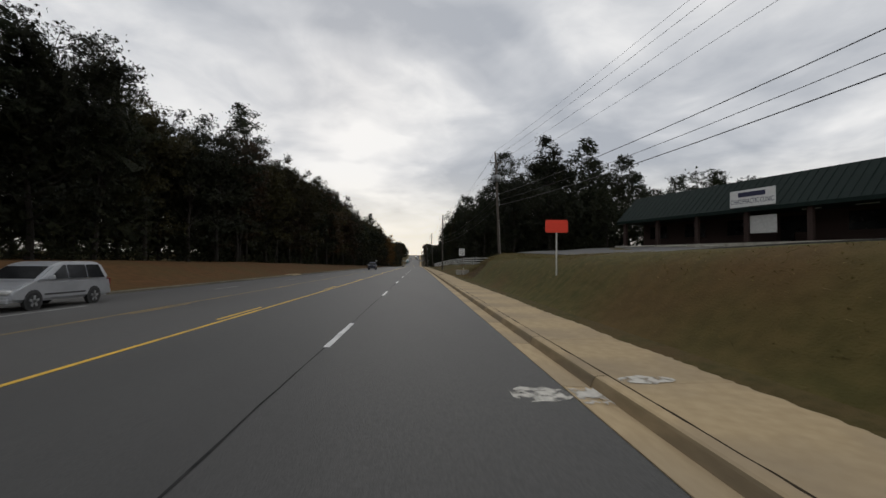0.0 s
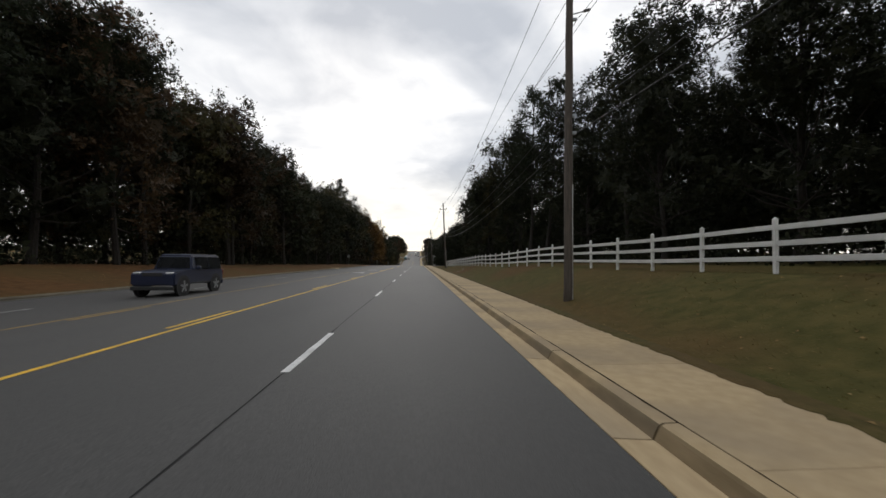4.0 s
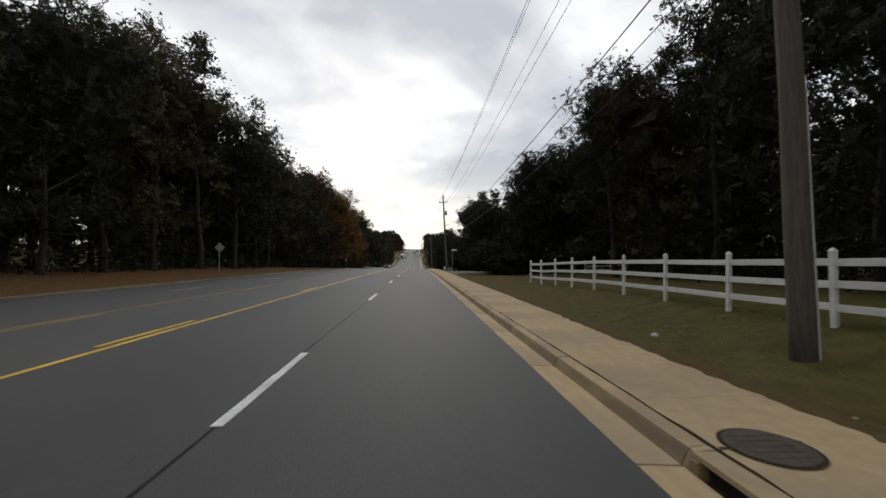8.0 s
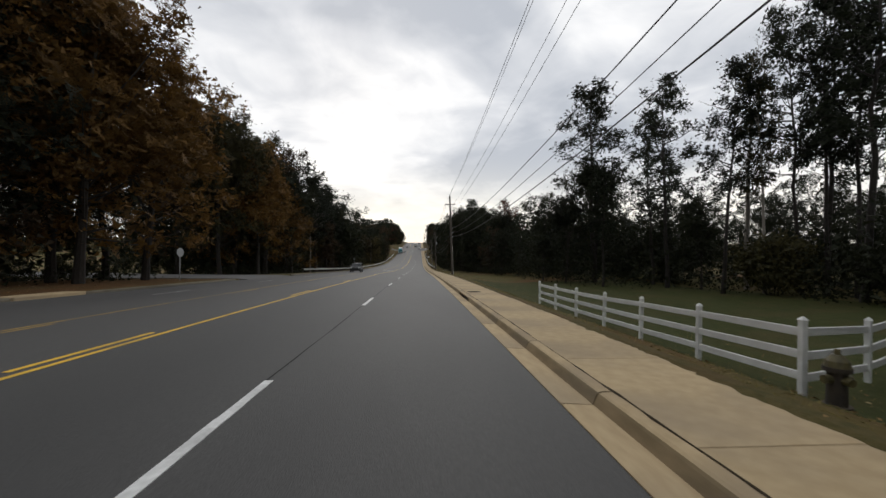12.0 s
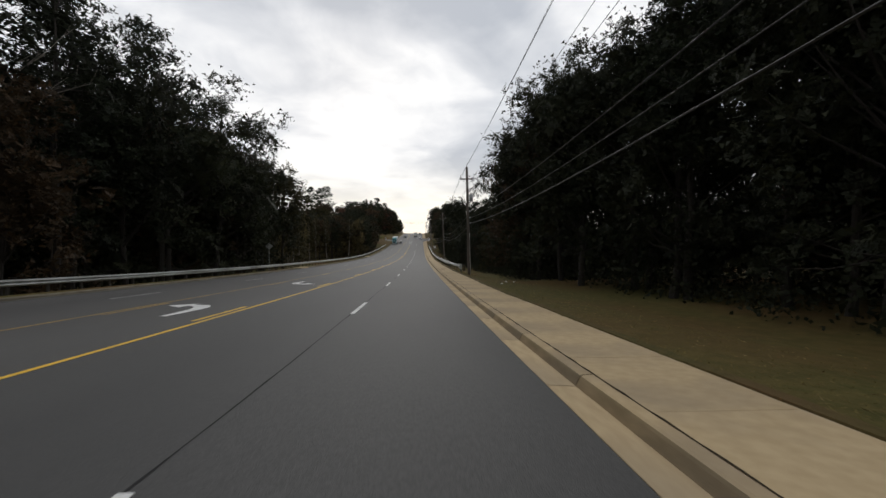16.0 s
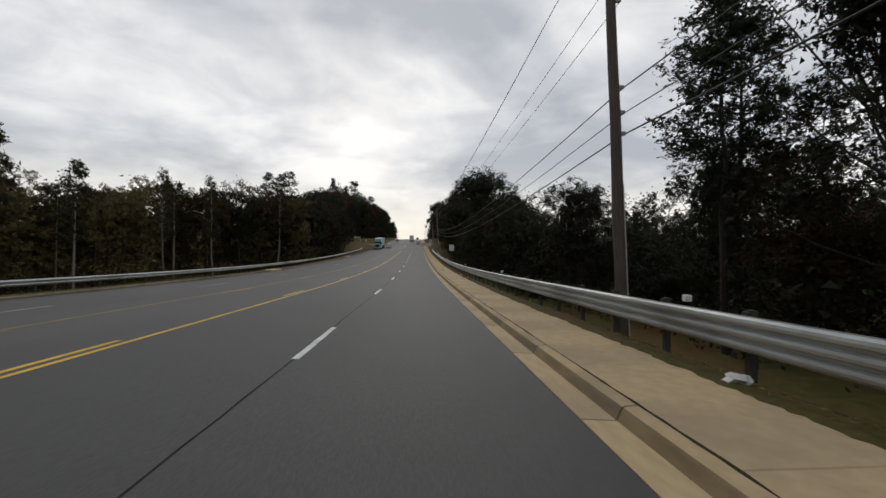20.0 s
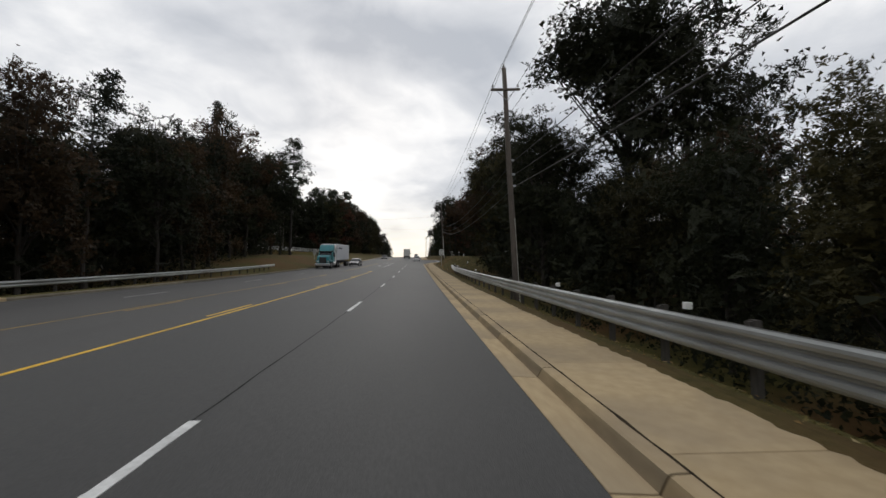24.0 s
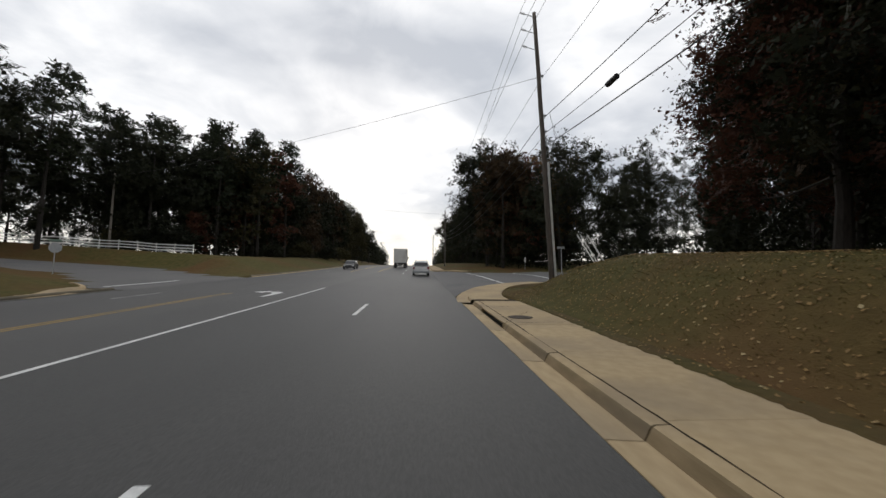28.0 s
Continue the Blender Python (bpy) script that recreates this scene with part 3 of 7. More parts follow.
vs = [(X_EDGE, 0.012), (X_GUT - 0.04, -0.012), (X_GUT + 0.0, -0.01)]
rows = [[bm.verts.new((x - X_EDGE, s * g, z)) for x, z in vs] for s in (-1, 1)]
low = [[bm.verts.new((x - X_EDGE, s * g, -0.2)) for x, z in vs] for s in (-1, 1)]
for i in range(2):
    bm.faces.new((rows[0][i], rows[0][i + 1], rows[1][i + 1], rows[1][i]))
    for s in (0, 1):
        bm.faces.new((rows[s][i], rows[s][i + 1], low[s][i + 1], low[s][i]))
bm.faces.new((rows[0][0], rows[1][0], low[1][0], low[0][0]))
bm.faces.new((rows[0][2], rows[1][2], low[1][2], low[0][2]))
piece_loop("gutter", "pale tan concrete gutter along the kerb", "gutter", "gutter_slab", bm, M_GUT, KERB_JOINTS, X_EDGE, 0.0)
bm = bmesh.new()
sec = [(X_GUT, -0.2), (X_GUT, -0.005), (X_GUT + 0.055, 0.105), (X_GUT + 0.075, 0.132), (X_GUT + 0.11, 0.145), (X_KERB, 0.15), (X_KERB, -0.2)]
for s in (-1, 1):
    bm.faces.new([bm.verts.new((x - X_GUT, s * g, z)) for x, z in sec])
bm.verts.ensure_lookup_table()
for i in range(len(sec)):
    j = (i + 1) % len(sec)
    bm.faces.new((bm.verts[i], bm.verts[j], bm.verts[7 + j], bm.verts[7 + i]))
# top faces take the pale concrete, the sides keep the darker kerb mix
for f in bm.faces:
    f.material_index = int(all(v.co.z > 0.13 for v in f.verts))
piece_loop("kerb", "mottled tan concrete kerb with darker sides and a rounded edge", "kerb", "kerb_stone", bm, M_KERB, KERB_JOINTS, X_GUT, 0.0, in_gaps)
w = X_WALK - X_KERB - 0.025
walk_way = piece_loop("pavement", "tan concrete pavement slabs beside the kerb", "pavement", "paving_slab", bbox_bm(0, w, -g - 0.009, g + 0.009, -0.12, 0, 0.004), M_CONC, WALK_JOINTS, X_KERB + 0.025, 0.145)
# the pavement widens where the drive joins it
bm = bmesh.new()
top_ = [bm.verts.new((x, y, road_z(X_EDGE, y) + 0.153)) for x, y in ((X_WALK - 0.02, 195.7), (4.56, 195.85), (4.98, 198.45), (4.6, 198.6), (X_WALK - 0.02, 198.6))]
low_ = [bm.verts.new(v.co - Vector((0, 0, 0.15))) for v in top_]
bm.faces.new(top_)
for k in range(5):
    bm.faces.new((top_[k - 1], low_[k - 1], low_[k], top_[k]))
part("paving_slab", bm, M_CONC, walk_way)
# packed dirt under the joints
strip("joint_dirt", [X_KERB - 0.06, X_KERB + 0.3, X_WALK - 0.05], -45, 550, 3, lambda x, y: road_z(X_EDGE, y) + 0.1365, M_DIRT, label="dark soil in the pavement joints", category="soil")
jr = random.Random(8)
jv, jf = [], []
for i, y in enumerate(np.arange(-40, 549.6, 0.25)):
    c, w_ = X_KERB + 0.012 + jr.uniform(-0.008, 0.008), (0.010 + 0.018 * jr.random() ** 2) * (1 if math.sin(y * 0.37) + math.sin(y * 1.1) > -1.2 else 0.3)
    z = road_z(X_EDGE, y) + 0.1525
    jv += [(c - w_, y, z), (c + w_, y, z)]
    if i:
        jf.append((2 * i - 2, 2 * i - 1, 2 * i + 1, 2 * i))
tagged(mesh_ob("joint_debris", jv, jf, M_DIRT), "dark leaf debris packed along the kerb joint", "debris", "", "structure")
# past the side street
far_walk = strip("far_kerb", [X_EDGE + 0.1, X_GUT, X_GUT + 0.02, X_KERB, X_WALK], 598, 800, 4, lambda x, y: road_z(X_EDGE, y) + (0.005 if x <= X_GUT else 0.15), M_CONC,
                 label="tan concrete kerb and pavement past the side street", category="kerb", thick=0.3)
# left side of the road
M_KERBOLD = mat("kerb_weathered", (0.20, 0.175, 0.13), (0.14, 0.12, 0.09), 0.9, 6, 8, 0.3, 50, c3=(0.08, 0.07, 0.05), scale3=0.4, amount3=0.8, stretch=(1, 0.3, 1), spec=0.2)
M_GUTOLD = mat("gutter_weathered", (0.125, 0.12, 0.112), (0.10, 0.097, 0.09), 0.9, 6, 8, 0.3, 50, c3=(0.07, 0.065, 0.06), scale3=0.4, amount3=0.8, stretch=(1, 0.3, 1), spec=0.2)
for a, b in ((-45, 261.5), (276.5, 554.9), (572, 800)):
    strip("left_gutter", [X_LEFT - 0.45, X_LEFT - 0.003], a, b, 4, lambda x, y: road_z(X_LEFT, y) + 0.006, M_GUTOLD if a < 570 else M_GUT,
          label="weathered grey gutter on the far side of the road", category="gutter", thick=0.3)
    strip("left_kerb", [X_LEFT - 0.62, X_LEFT - 0.50, X_LEFT - 0.453], a, b, 4, lambda x, y: road_z(X_LEFT, y) + (0.14 if x < X_LEFT - 0.46 else 0.09), M_KERBOLD,
          label="weathered concrete kerb on the far side of the road", category="kerb", thick=0.3)
for y in (53.5, 154.8, 244, 357.5, 426, 473.7, 542.3):
    o = part("drain_slab", bbox_bm(-0.9, 0.12, -1.7, 1.7, -0.2, 0.16, 0.02), M_GUT)
    o.matrix_world = pose(X_LEFT - 0.45, y, road_z(X_LEFT, y), slope_deg(y))
    tagged(o, "pale concrete drain slab set in the far kerb", "drain", "far drains")
# pale curved kerb at the far street's corner
bm = bmesh.new()
prev = None
for k in range(12):
    a = math.radians(0 + 60 * k / 11)
    row = []
    for dr, dz in ((0.5, 0.03), (0.06, 0.02), (0.0, 0.13), (-0.2, 0.14), (-0.22, -0.2)):
        x, y = X_LEFT - 0.55 - 9 + (9 + dr) * math.cos(a), 550 + (9 + dr) * math.sin(a)
        row.append(bm.verts.new((x, y, max(road_z(X_LEFT, y), ground_z(x, y) - 0.02) + dz)))
    if prev:
        for i in range(4):
            bm.faces.new((prev[i], prev[i + 1], row[i + 1], row[i]))
    prev = row
tagged(part("corner_kerb", bm, M_GUT), "pale curved concrete kerb at the far street corner", "kerb", "", "structure")


def inlet(y, dy):
    """A storm drain: a slot under a thin concrete lip in the kerb, with an iron manhole cover in the slab behind."""
    e = empty("storm_drain", pose(0, y, road_z(X_EDGE, y), slope_deg(y)), "kerb storm drain with a dark slot and iron manhole cover", "drain", "storm drains")
    bm = bbox_bm(X_GUT + 0.03, X_KERB + 0.012, -SLOT + 0.01, SLOT - 0.01, 0.098, 0.15, 0.01, 2)
    part("lip", bm, M_CONC, e)
    # a solid black block stands in for the shade inside the opening
    part("slot", bbox_bm(X_GUT + 0.11, X_KERB + 0.02, -SLOT + 0.01, SLOT - 0.01, -0.12, 0.097), M_BLACK, e, "black block painting the shade inside the drain slot")
    part("slot_floor", bbox_bm(X_GUT - 0.004, X_GUT + 0.112, -SLOT + 0.01, SLOT - 0.01, -0.2, -0.055, 0.006), M_DIRT, e, "dark drain floor")
    for q in (-1, 1):
        part("cheek", bbox_bm(X_GUT + 0.0, X_KERB + 0.005, q * (SLOT - 0.05) - 0.045, q * (SLOT - 0.05) + 0.045, -0.1, 0.097, 0.012, 2), M_KERB, e)
    bm = bmesh.new()
    bmesh.ops.create_cone(bm, cap_ends=True, segments=32, radius1=0.34, radius2=0.335, depth=0.02)
    c = part("manhole_cover", bm, mat_iron, e, "rusty brown iron manhole cover")
    c.location = (2.93, dy, 0.151)
    bm = bmesh.new()
    for k in range(5):
        box(bm, -0.22, 0.22, -0.2 + k * 0.1 - 0.012, -0.2 + k * 0.1 + 0.012, 0.008, 0.014)
    part("ribs", bm, mat_iron, c)
    bm = bmesh.new()
    ring = [[bm.verts.new((math.cos(k * math.tau / 32) * q, math.sin(k * math.tau / 32) * q, 0.001)) for k in range(32)] for q in (0.34, 0.375)]
    for k in range(32):
        bm.faces.new((ring[0][k], ring[0][k - 1], ring[1][k - 1], ring[1][k]))
    part("rim", bm, M_DIRT, c, "dirt packed round the cover")
    # cracks that run out from the slot's near end
    cr = random.Random(int(y))
    for (x0, y0), (x1, y1), w0 in (((X_KERB - 0.16, -SLOT + 0.02), (3.5, -SLOT + 2.3), 0.016), ((X_KERB - 0.05, -SLOT - 0.05), (3.95, -SLOT + 0.15), 0.011), ((X_KERB + 0.02, SLOT), (3.3, SLOT + 0.1), 0.018)):
        bm = bmesh.new()
        prev = None
        for k in range(15):
            f = k / 14
            cx_, cy_ = x0 + (x1 - x0) * f + cr.uniform(-0.015, 0.015), y0 + (y1 - y0) * f + cr.uniform(-0.03, 0.03)
            wk = w0 * cr.uniform(0.3, 1.4)
            row = [bm.verts.new((cx_, cy_ - wk, 0.1528)), bm.verts.new((cx_, cy_ + wk, 0.1528))]
            if prev:
                bm.faces.new((prev[0], row[0], row[1], prev[1]))
            prev = row
        part("crack", bm, M_DIRT, e, "dark crack across the concrete")


mat_iron = mat("rusty_iron", (0.075, 0.055, 0.038), (0.045, 0.035, 0.027), 0.85, 9, 6, 0.3, 30)
for y, dy in INLETS:
    inlet(y, dy)

# curved kerb return at the side street
bm = bmesh.new()
prev = None
cx, cy, rad = X_GUT + 0.1 + 16, 549.76, 16.0
for k in range(15):
    a = math.pi - math.radians(52) * k / 14
    row = []
    for dr, dz in ((-0.65, 0.006), (-0.1, 0.0), (-0.07, 0.12), (0.1, 0.14), (1.6, 0.145), (1.62, -0.2)):
        x, y = cx + (rad - dr) * math.cos(a), cy + (rad - dr) * math.sin(a)
        row.append(bm.verts.new((x, y, road_z(X_EDGE, y) + dz + 0.17 * smooth01(2.25, 4.5, cx + rad * math.cos(a)))))
    if prev:
        for i in range(5):
            bm.faces.new((prev[i], prev[i + 1], row[i + 1], row[i]))
    prev = row
tagged(part("corner_kerb", bm, M_CONC), "curved tan concrete kerb and pavement at the junction", "kerb", "", "structure")
bm = bmesh.new()
prev = None
for k in range(13):
    a = math.radians(180 + 52 * k / 12)
    row = []
    for dr, dz in ((-0.4, 0.008), (-0.1, 0.0), (-0.07, 0.12), (0.1, 0.14), (1.5, 0.145), (1.52, -0.2)):
        x, y = X_GUT + 12.1 + (12 - dr) * math.cos(a), 598 + (12 - dr) * math.sin(a)
        row.append(bm.verts.new((x, y, road_z(X_EDGE, y) + dz + 0.17 * smooth01(2.25, 4.5, X_GUT + 12.1 + 12 * math.cos(a)))))
    if prev:
        for i in range(5):
            bm.faces.new((prev[i], prev[i + 1], row[i + 1], row[i]))
    prev = row
tagged(part("corner_kerb", bm, M_CONC), "curved concrete kerb past the side street", "kerb", "", "structure")

# ------------------------------------------------------------------ trees


def quads_mesh(name, centres, sizes, material, seed, flat=0.0, tri=False, spray=None, is_spray=None):
    """Many small leaf quads, turned at random, as one mesh."""
    r = np.random.RandomState(seed)
    n = len(centres)
    a = r.normal(size=(n, 3)); a[:, 2] *= max(1 - flat * 0.6, 0.06)
    a /= np.linalg.norm(a, axis=1)[:, None]
    b = r.normal(size=(n, 3)); b[:, 2] *= 1.0 if flat < 1 else 0.08
    b -= (b * a).sum(1)[:, None] * a
    b /= np.linalg.norm(b, axis=1)[:, None]
    s = np.asarray(sizes)[:, None]
    asp = r.uniform(0.45, 0.8, (n, 1))
    k = 3 if tri else 4
    if tri:
        P = np.stack([centres - a * s - b * s * asp, centres - a * s * 0.6 + b * s * asp * 1.2, centres + a * s * 1.2], 1).reshape(-1, 3)
    else:
        P = np.stack([centres - a * s, centres + b * s * asp, centres + a * s, centres - b * s * asp], 1).reshape(-1, 3)
    me = bpy.data.meshes.new(name)
    me.vertices.add(k * n)
    me.vertices.foreach_set("co", P.astype(np.float32).ravel())
    me.loops.add(k * n)
    me.loops.foreach_set("vertex_index", np.arange(k * n, dtype=np.int32))
    me.polygons.add(n)
    me.polygons.foreach_set("loop_start", np.arange(0, k * n, k, dtype=np.int32))
    me.update(calc_edges=True)
    me.materials.append(material)
    if spray:
        me.materials.append(spray)
        me.polygons.foreach_set("material_index", np.asarray(is_spray, dtype=np.int32))
    return me


def crown_points(kind, H, R, seed, fine=False):
    """Leaf centres of a crown with lobes and gaps, and its clump centres."""
    r = np.random.RandomState(seed)
    cl = []
    if kind == "oak":
        lobes = [(np.array([r.uniform(-.45, .45) * R, r.uniform(-.45, .45) * R, H * r.uniform(0.42, 0.86)]), R * r.uniform(0.42, 0.62)) for _ in range(9)]
        lobes.append((np.array([0, 0, H * 0.86]), R * 0.5))
        for c, rad in lobes:
            for _ in range(11):
                d = r.normal(size=3); d /= np.linalg.norm(d); d[2] = d[2] * 0.8 + 0.1
                cl.append((c + d * rad * r.uniform(0.6, 1.0), r.uniform(0.55, 1.05)))
        for _ in range(26):
            ang = r.uniform(0, math.tau)
            cl.append((np.array([math.cos(ang) * R * r.uniform(.3, .85), math.sin(ang) * R * r.uniform(.3, .85), H * r.uniform(0.12, 0.5)]), r.uniform(0.6, 1.0)))
        per, size = (200, (0.035, 0.085)) if fine == 2 else (11, (0.13, 0.25)) if fine == -1 else (44, (0.06, 0.14)) if fine else (30, (0.075, 0.155))
    elif kind == "pine":
        z = H * 0.45
        while z < H:
            k = (z - H * 0.45) / (H * 0.55)
            rr = R * (0.55 + 0.6 * math.sin(k * 2.6)) * (1.05 - k * 0.75)
            for _ in range(6):
                ang = r.uniform(0, math.tau)
                q = rr * r.uniform(0.35, 1.0)
                cl.append((np.array([math.cos(ang) * q, math.sin(ang) * q, z + r.uniform(-.5, .5)]), r.uniform(0.45, 0.85)))
            z += H * 0.042
        per, size = (11, (0.13, 0.25)) if fine == -1 else (44, (0.06, 0.14)) if fine else (30, (0.075, 0.155))
    else:
        for _ in range(46):
            d = r.normal(size=3); d /= np.linalg.norm(d)
            cl.append((np.array([d[0] * R * r.uniform(.5, .9), d[1] * R * r.uniform(.5, .9), H * 0.5 + d[2] * H * 0.45 * r.uniform(.5, 1)]), r.uniform(0.4, 0.75)))
        per, size = 60, (0.06, 0.13)
    pts, sz, sp = [], [], []
    if kind == "oak":
        for c, rad in lobes:
            v = r.normal(size=(9, 3))
            v *= rad * r.uniform(0.1, 0.5, (9, 1)) / np.linalg.norm(v, axis=1)[:, None]
            pts.append(c + v)
            sz.append(r.uniform(0.26, 0.38, 9) * rad)
            sp.append(np.ones(9))
    for c, rad in cl:
        v = r.normal(size=(per, 3))
        v *= (rad * 0.55)
        v[:, 2] *= 0.6 if kind == "pine" else 0.8
        pts.append(c + v)
        sz.append(r.uniform(size[0], size[1], per))
        sp.append(np.zeros(per))
        # the dense heart of the clump
        near = fine in (True, 2)
        nc = (15 if kind != "bush" else 9) if near else 8 if fine == -1 else 11
        pts.append(c + r.normal(size=(nc, 3)) * rad * (0.42 if near else 0.35))
        sz.append((r.uniform(0.24, 0.44, nc) if near else r.uniform(0.34, 0.58, nc) if fine == -1 else r.uniform(0.27, 0.45, nc)) * rad)
        sp.append(np.ones(nc))
    return np.concatenate(pts), np.concatenate(sz), cl, np.concatenate(sp)


def tree_proto(kind, leaf, H, R, seed, bark=None, fine=False):
    e = empty("tree", pose(0, 0, -500), "x", "tree")
    r = random.Random(seed)
    pts, sz, cl, sp = crown_points(kind, H, R, seed, fine)
    crown_ob = new("crown", quads_mesh("crown", pts, sz, LEAF[leaf], seed, flat=0.6 if kind == "pine" else 0.2, tri=True, spray=SPRAY[leaf], is_spray=sp))
    crown_ob.parent = e
    bm = bmesh.new()
    if kind != "bush":
        r0 = 0.0125 * H if kind == "oak" else 0.0105 * H
        p = Vector((0, 0, -0.6)); top = Vector((r.uniform(-.3, .3), r.uniform(-.3, .3), H * 0.93))
        segs = 7
        loft(bm, [(p.lerp(top, k / segs) + Vector((r.uniform(-.13, .13), r.uniform(-.13, .13), 0)) * (k > 0), r0 * (1.25 if k == 0 else 1 - k / segs * 0.88)) for k in range(segs + 1)], 8)
        for c, rad in r.sample(cl, min(22, len(cl))):
            c = Vector(c)
            z0 = max(c.z * (0.6 if kind == "oak" else 0.92), H * 0.15)
            st = Vector((0, 0, -0.6)).lerp(top, (z0 + 0.6) / (H * 0.93 + 0.6)) if z0 < H * 0.9 else top
            mid = st.lerp(c, 0.5) + Vector((0, 0, -0.2))
            tube(bm, st, mid, r0 * 0.32, r0 * 0.18, 5, False)
            tube(bm, mid, c, r0 * 0.18, 0.015, 5, False)
    else:
        for c, rad in r.sample(cl, 10):
            tube(bm, (r.uniform(-.1, .1), r.uniform(-.1, .1), -0.3), Vector(c) * 0.9, 0.03, 0.01, 5, False)
    part("trunk", bm, bark or M_BARK, e)
    return e


PROTO = {
    "oak_dark": [tree_proto("oak", "dark", 16, 5.0, s) for s in (11, 12)],
    "oak_olive": [tree_proto("oak", "olive", 16, 4.9, s) for s in (21,)],
    "oak_brown": [tree_proto("oak", "brown", 16, 4.9, s) for s in (31,)],
    "oak_dull": [tree_proto("oak", "dull", 16, 4.6, s) for s in (36, 37)],
    "oak_orange": [tree_proto("oak", "orange", 15, 5.0, s) for s in (41,)],
    "oak_red": [tree_proto("oak", "red", 15, 4.2, s) for s in (51,)],
    "pine": [tree_proto("pine", "pine", 18, 3.4, s) for s in (61, 62)],
    "pale": [tree_proto("pine", "olive", 17, 3.2, s, M_BARKPALE) for s in (71,)],
    "bush": [tree_proto("bush", "dark", 3.2, 2.0, s) for s in (81, 82)],
    "bush_olive": [tree_proto("bush", "olive", 3.0, 2.0, s) for s in (91,)],
}
# trees on the near side of the road carry finer leaves
FINE = {
    "oak_dark": [tree_proto("oak", "dark", 16, 5.0, s, fine=True) for s in (13, 14, 15)],
    "oak_olive": [tree_proto("oak", "olive", 16, 4.9, s, fine=True) for s in (22,)],
    "oak_brown": [tree_proto("oak", "brown", 16, 4.9, s, fine=True) for s in (32,)],
    "oak_orange": [tree_proto("oak", "orange", 15, 5.0, s, fine=True) for s in (42,)],
    "oak_red": [tree_proto("oak", "red", 15, 4.4, s, fine=True) for s in (52,)],
    "pine": [tree_proto("pine", "pine", 18, 3.4, s, fine=True) for s in (63, 64)],
    "pale": [tree_proto("pine", "olive", 17, 3.2, s, M_BARKPALE, fine=True) for s in (72,)],
}
CLOSE = {
    "oak_dark": [tree_proto("oak", "dark", 16, 5.0, s, fine=2) for s in (16,)],
    "oak_red": [tree_proto("oak", "red", 15, 4.4, s, fine=2) for s in (53,)],
}
LABELS = {
    "oak_dark": "tall dark green broadleaf tree at the wood's edge", "oak_olive": "olive green broadleaf tree turning yellow in autumn", "oak_brown": "broadleaf tree with dull brown autumn leaves",
    "oak_dull": "broadleaf tree with olive-brown autumn leaves lightened by painted haze", "oak_orange": "broadleaf tree in orange autumn colour", "oak_red": "broadleaf tree with reddish brown autumn leaves", "pine": "tall dark pine with a bare lower trunk",
    "pale": "slender pale-trunked tree with thin yellowing leaves", "bush": "dense dark green bush at the wood's edge", "bush_olive": "olive green roadside bush",
}
for k, l in list(PROTO.items()) + list(FINE.items()) + list(CLOSE.items()):
    for e in l:
        e["label"] = LABELS[k]
        e["category"] = "bush" if "bush" in k else "tree"
        e["group"] = "roadside bushes" if "bush" in k else "roadside trees"
        e.name = "bush" if "bush" in k else "tree"
USED = set()
BASE_H = {"oak_dark": 16, "oak_dull": 16, "oak_olive": 16, "oak_brown": 16, "oak_orange": 15, "oak_red": 15, "pine": 18, "pale": 17, "bush": 3.2, "bush_olive": 3.0}
trng = random.Random(77)


FAR_TREES = []


def plant(kind, x, y, height, wide=1.0, row=1):
    if "bush" not in kind and (row == 2 or y > 592 or x > 26 or (x < -36 and 372 < y < 474) or (x < -29 and y > 560)):
        FAR_TREES.append((kind, x, y, height, wide))
        return None
    src = trng.choice(CLOSE[kind] if kind in CLOSE and x > 0 and 538 < y < 552 else FINE[kind] if 0 < x < 20 and y < 580 and kind in FINE else PROTO[kind])
    s = height / BASE_H[kind]
    m = pose(x, y, ground_z(x, y) - 0.1, trng.uniform(-3, 3), trng.uniform(-3, 3), trng.uniform(0, 360)) 
    if src not in USED:
        USED.add(src)
        src.matrix_world = m
        o = src
    else:
        o = copy_thing(src, m)
    o.scale = (s * wide, s * wide, s)
    return o


RE_Y = [-60, 40, 50, 58, 66, 100, 150, 172, 178, 188, 192, 197, 209, 212, 228, 232, 252, 257, 290, 340, 356, 364, 400, 440, 480, 510, 530, 546, 556, 590, 597, 720]
RE_X = [50, 48, 30, 15, 14, 13.5, 12.5, 12.5, 17, 18, 11.5, 15, 14, 9.2, 9.5, 20, 20, 14, 12, 11.0, 12.0, 13.2, 12.6, 10.5, 9.6, 9.5, 12.5, 15, 22, 22, 13, 12]
LE_Y = [-60, 0, 60, 130, 200, 250, 292, 310, 366, 374, 452, 464, 476, 502, 512, 530, 550, 572, 590, 596, 620, 720]
LE_X = [28, 28, 27, 23.5, 22.5, 23, 23, 24, 25, 42, 40, 27, 22.5, 22.5, 27, 28, 28, 66, 66, 35, 27, 25]
RH_Y = [-60, 50, 62, 66, 92, 104, 116, 140, 155, 176, 198, 210, 228, 234, 250, 256, 262, 290, 297, 306, 318, 330, 342, 355, 366, 376, 386, 394, 402, 414, 426, 438, 445, 454, 476, 483, 489, 498, 512, 536, 550, 600, 800]
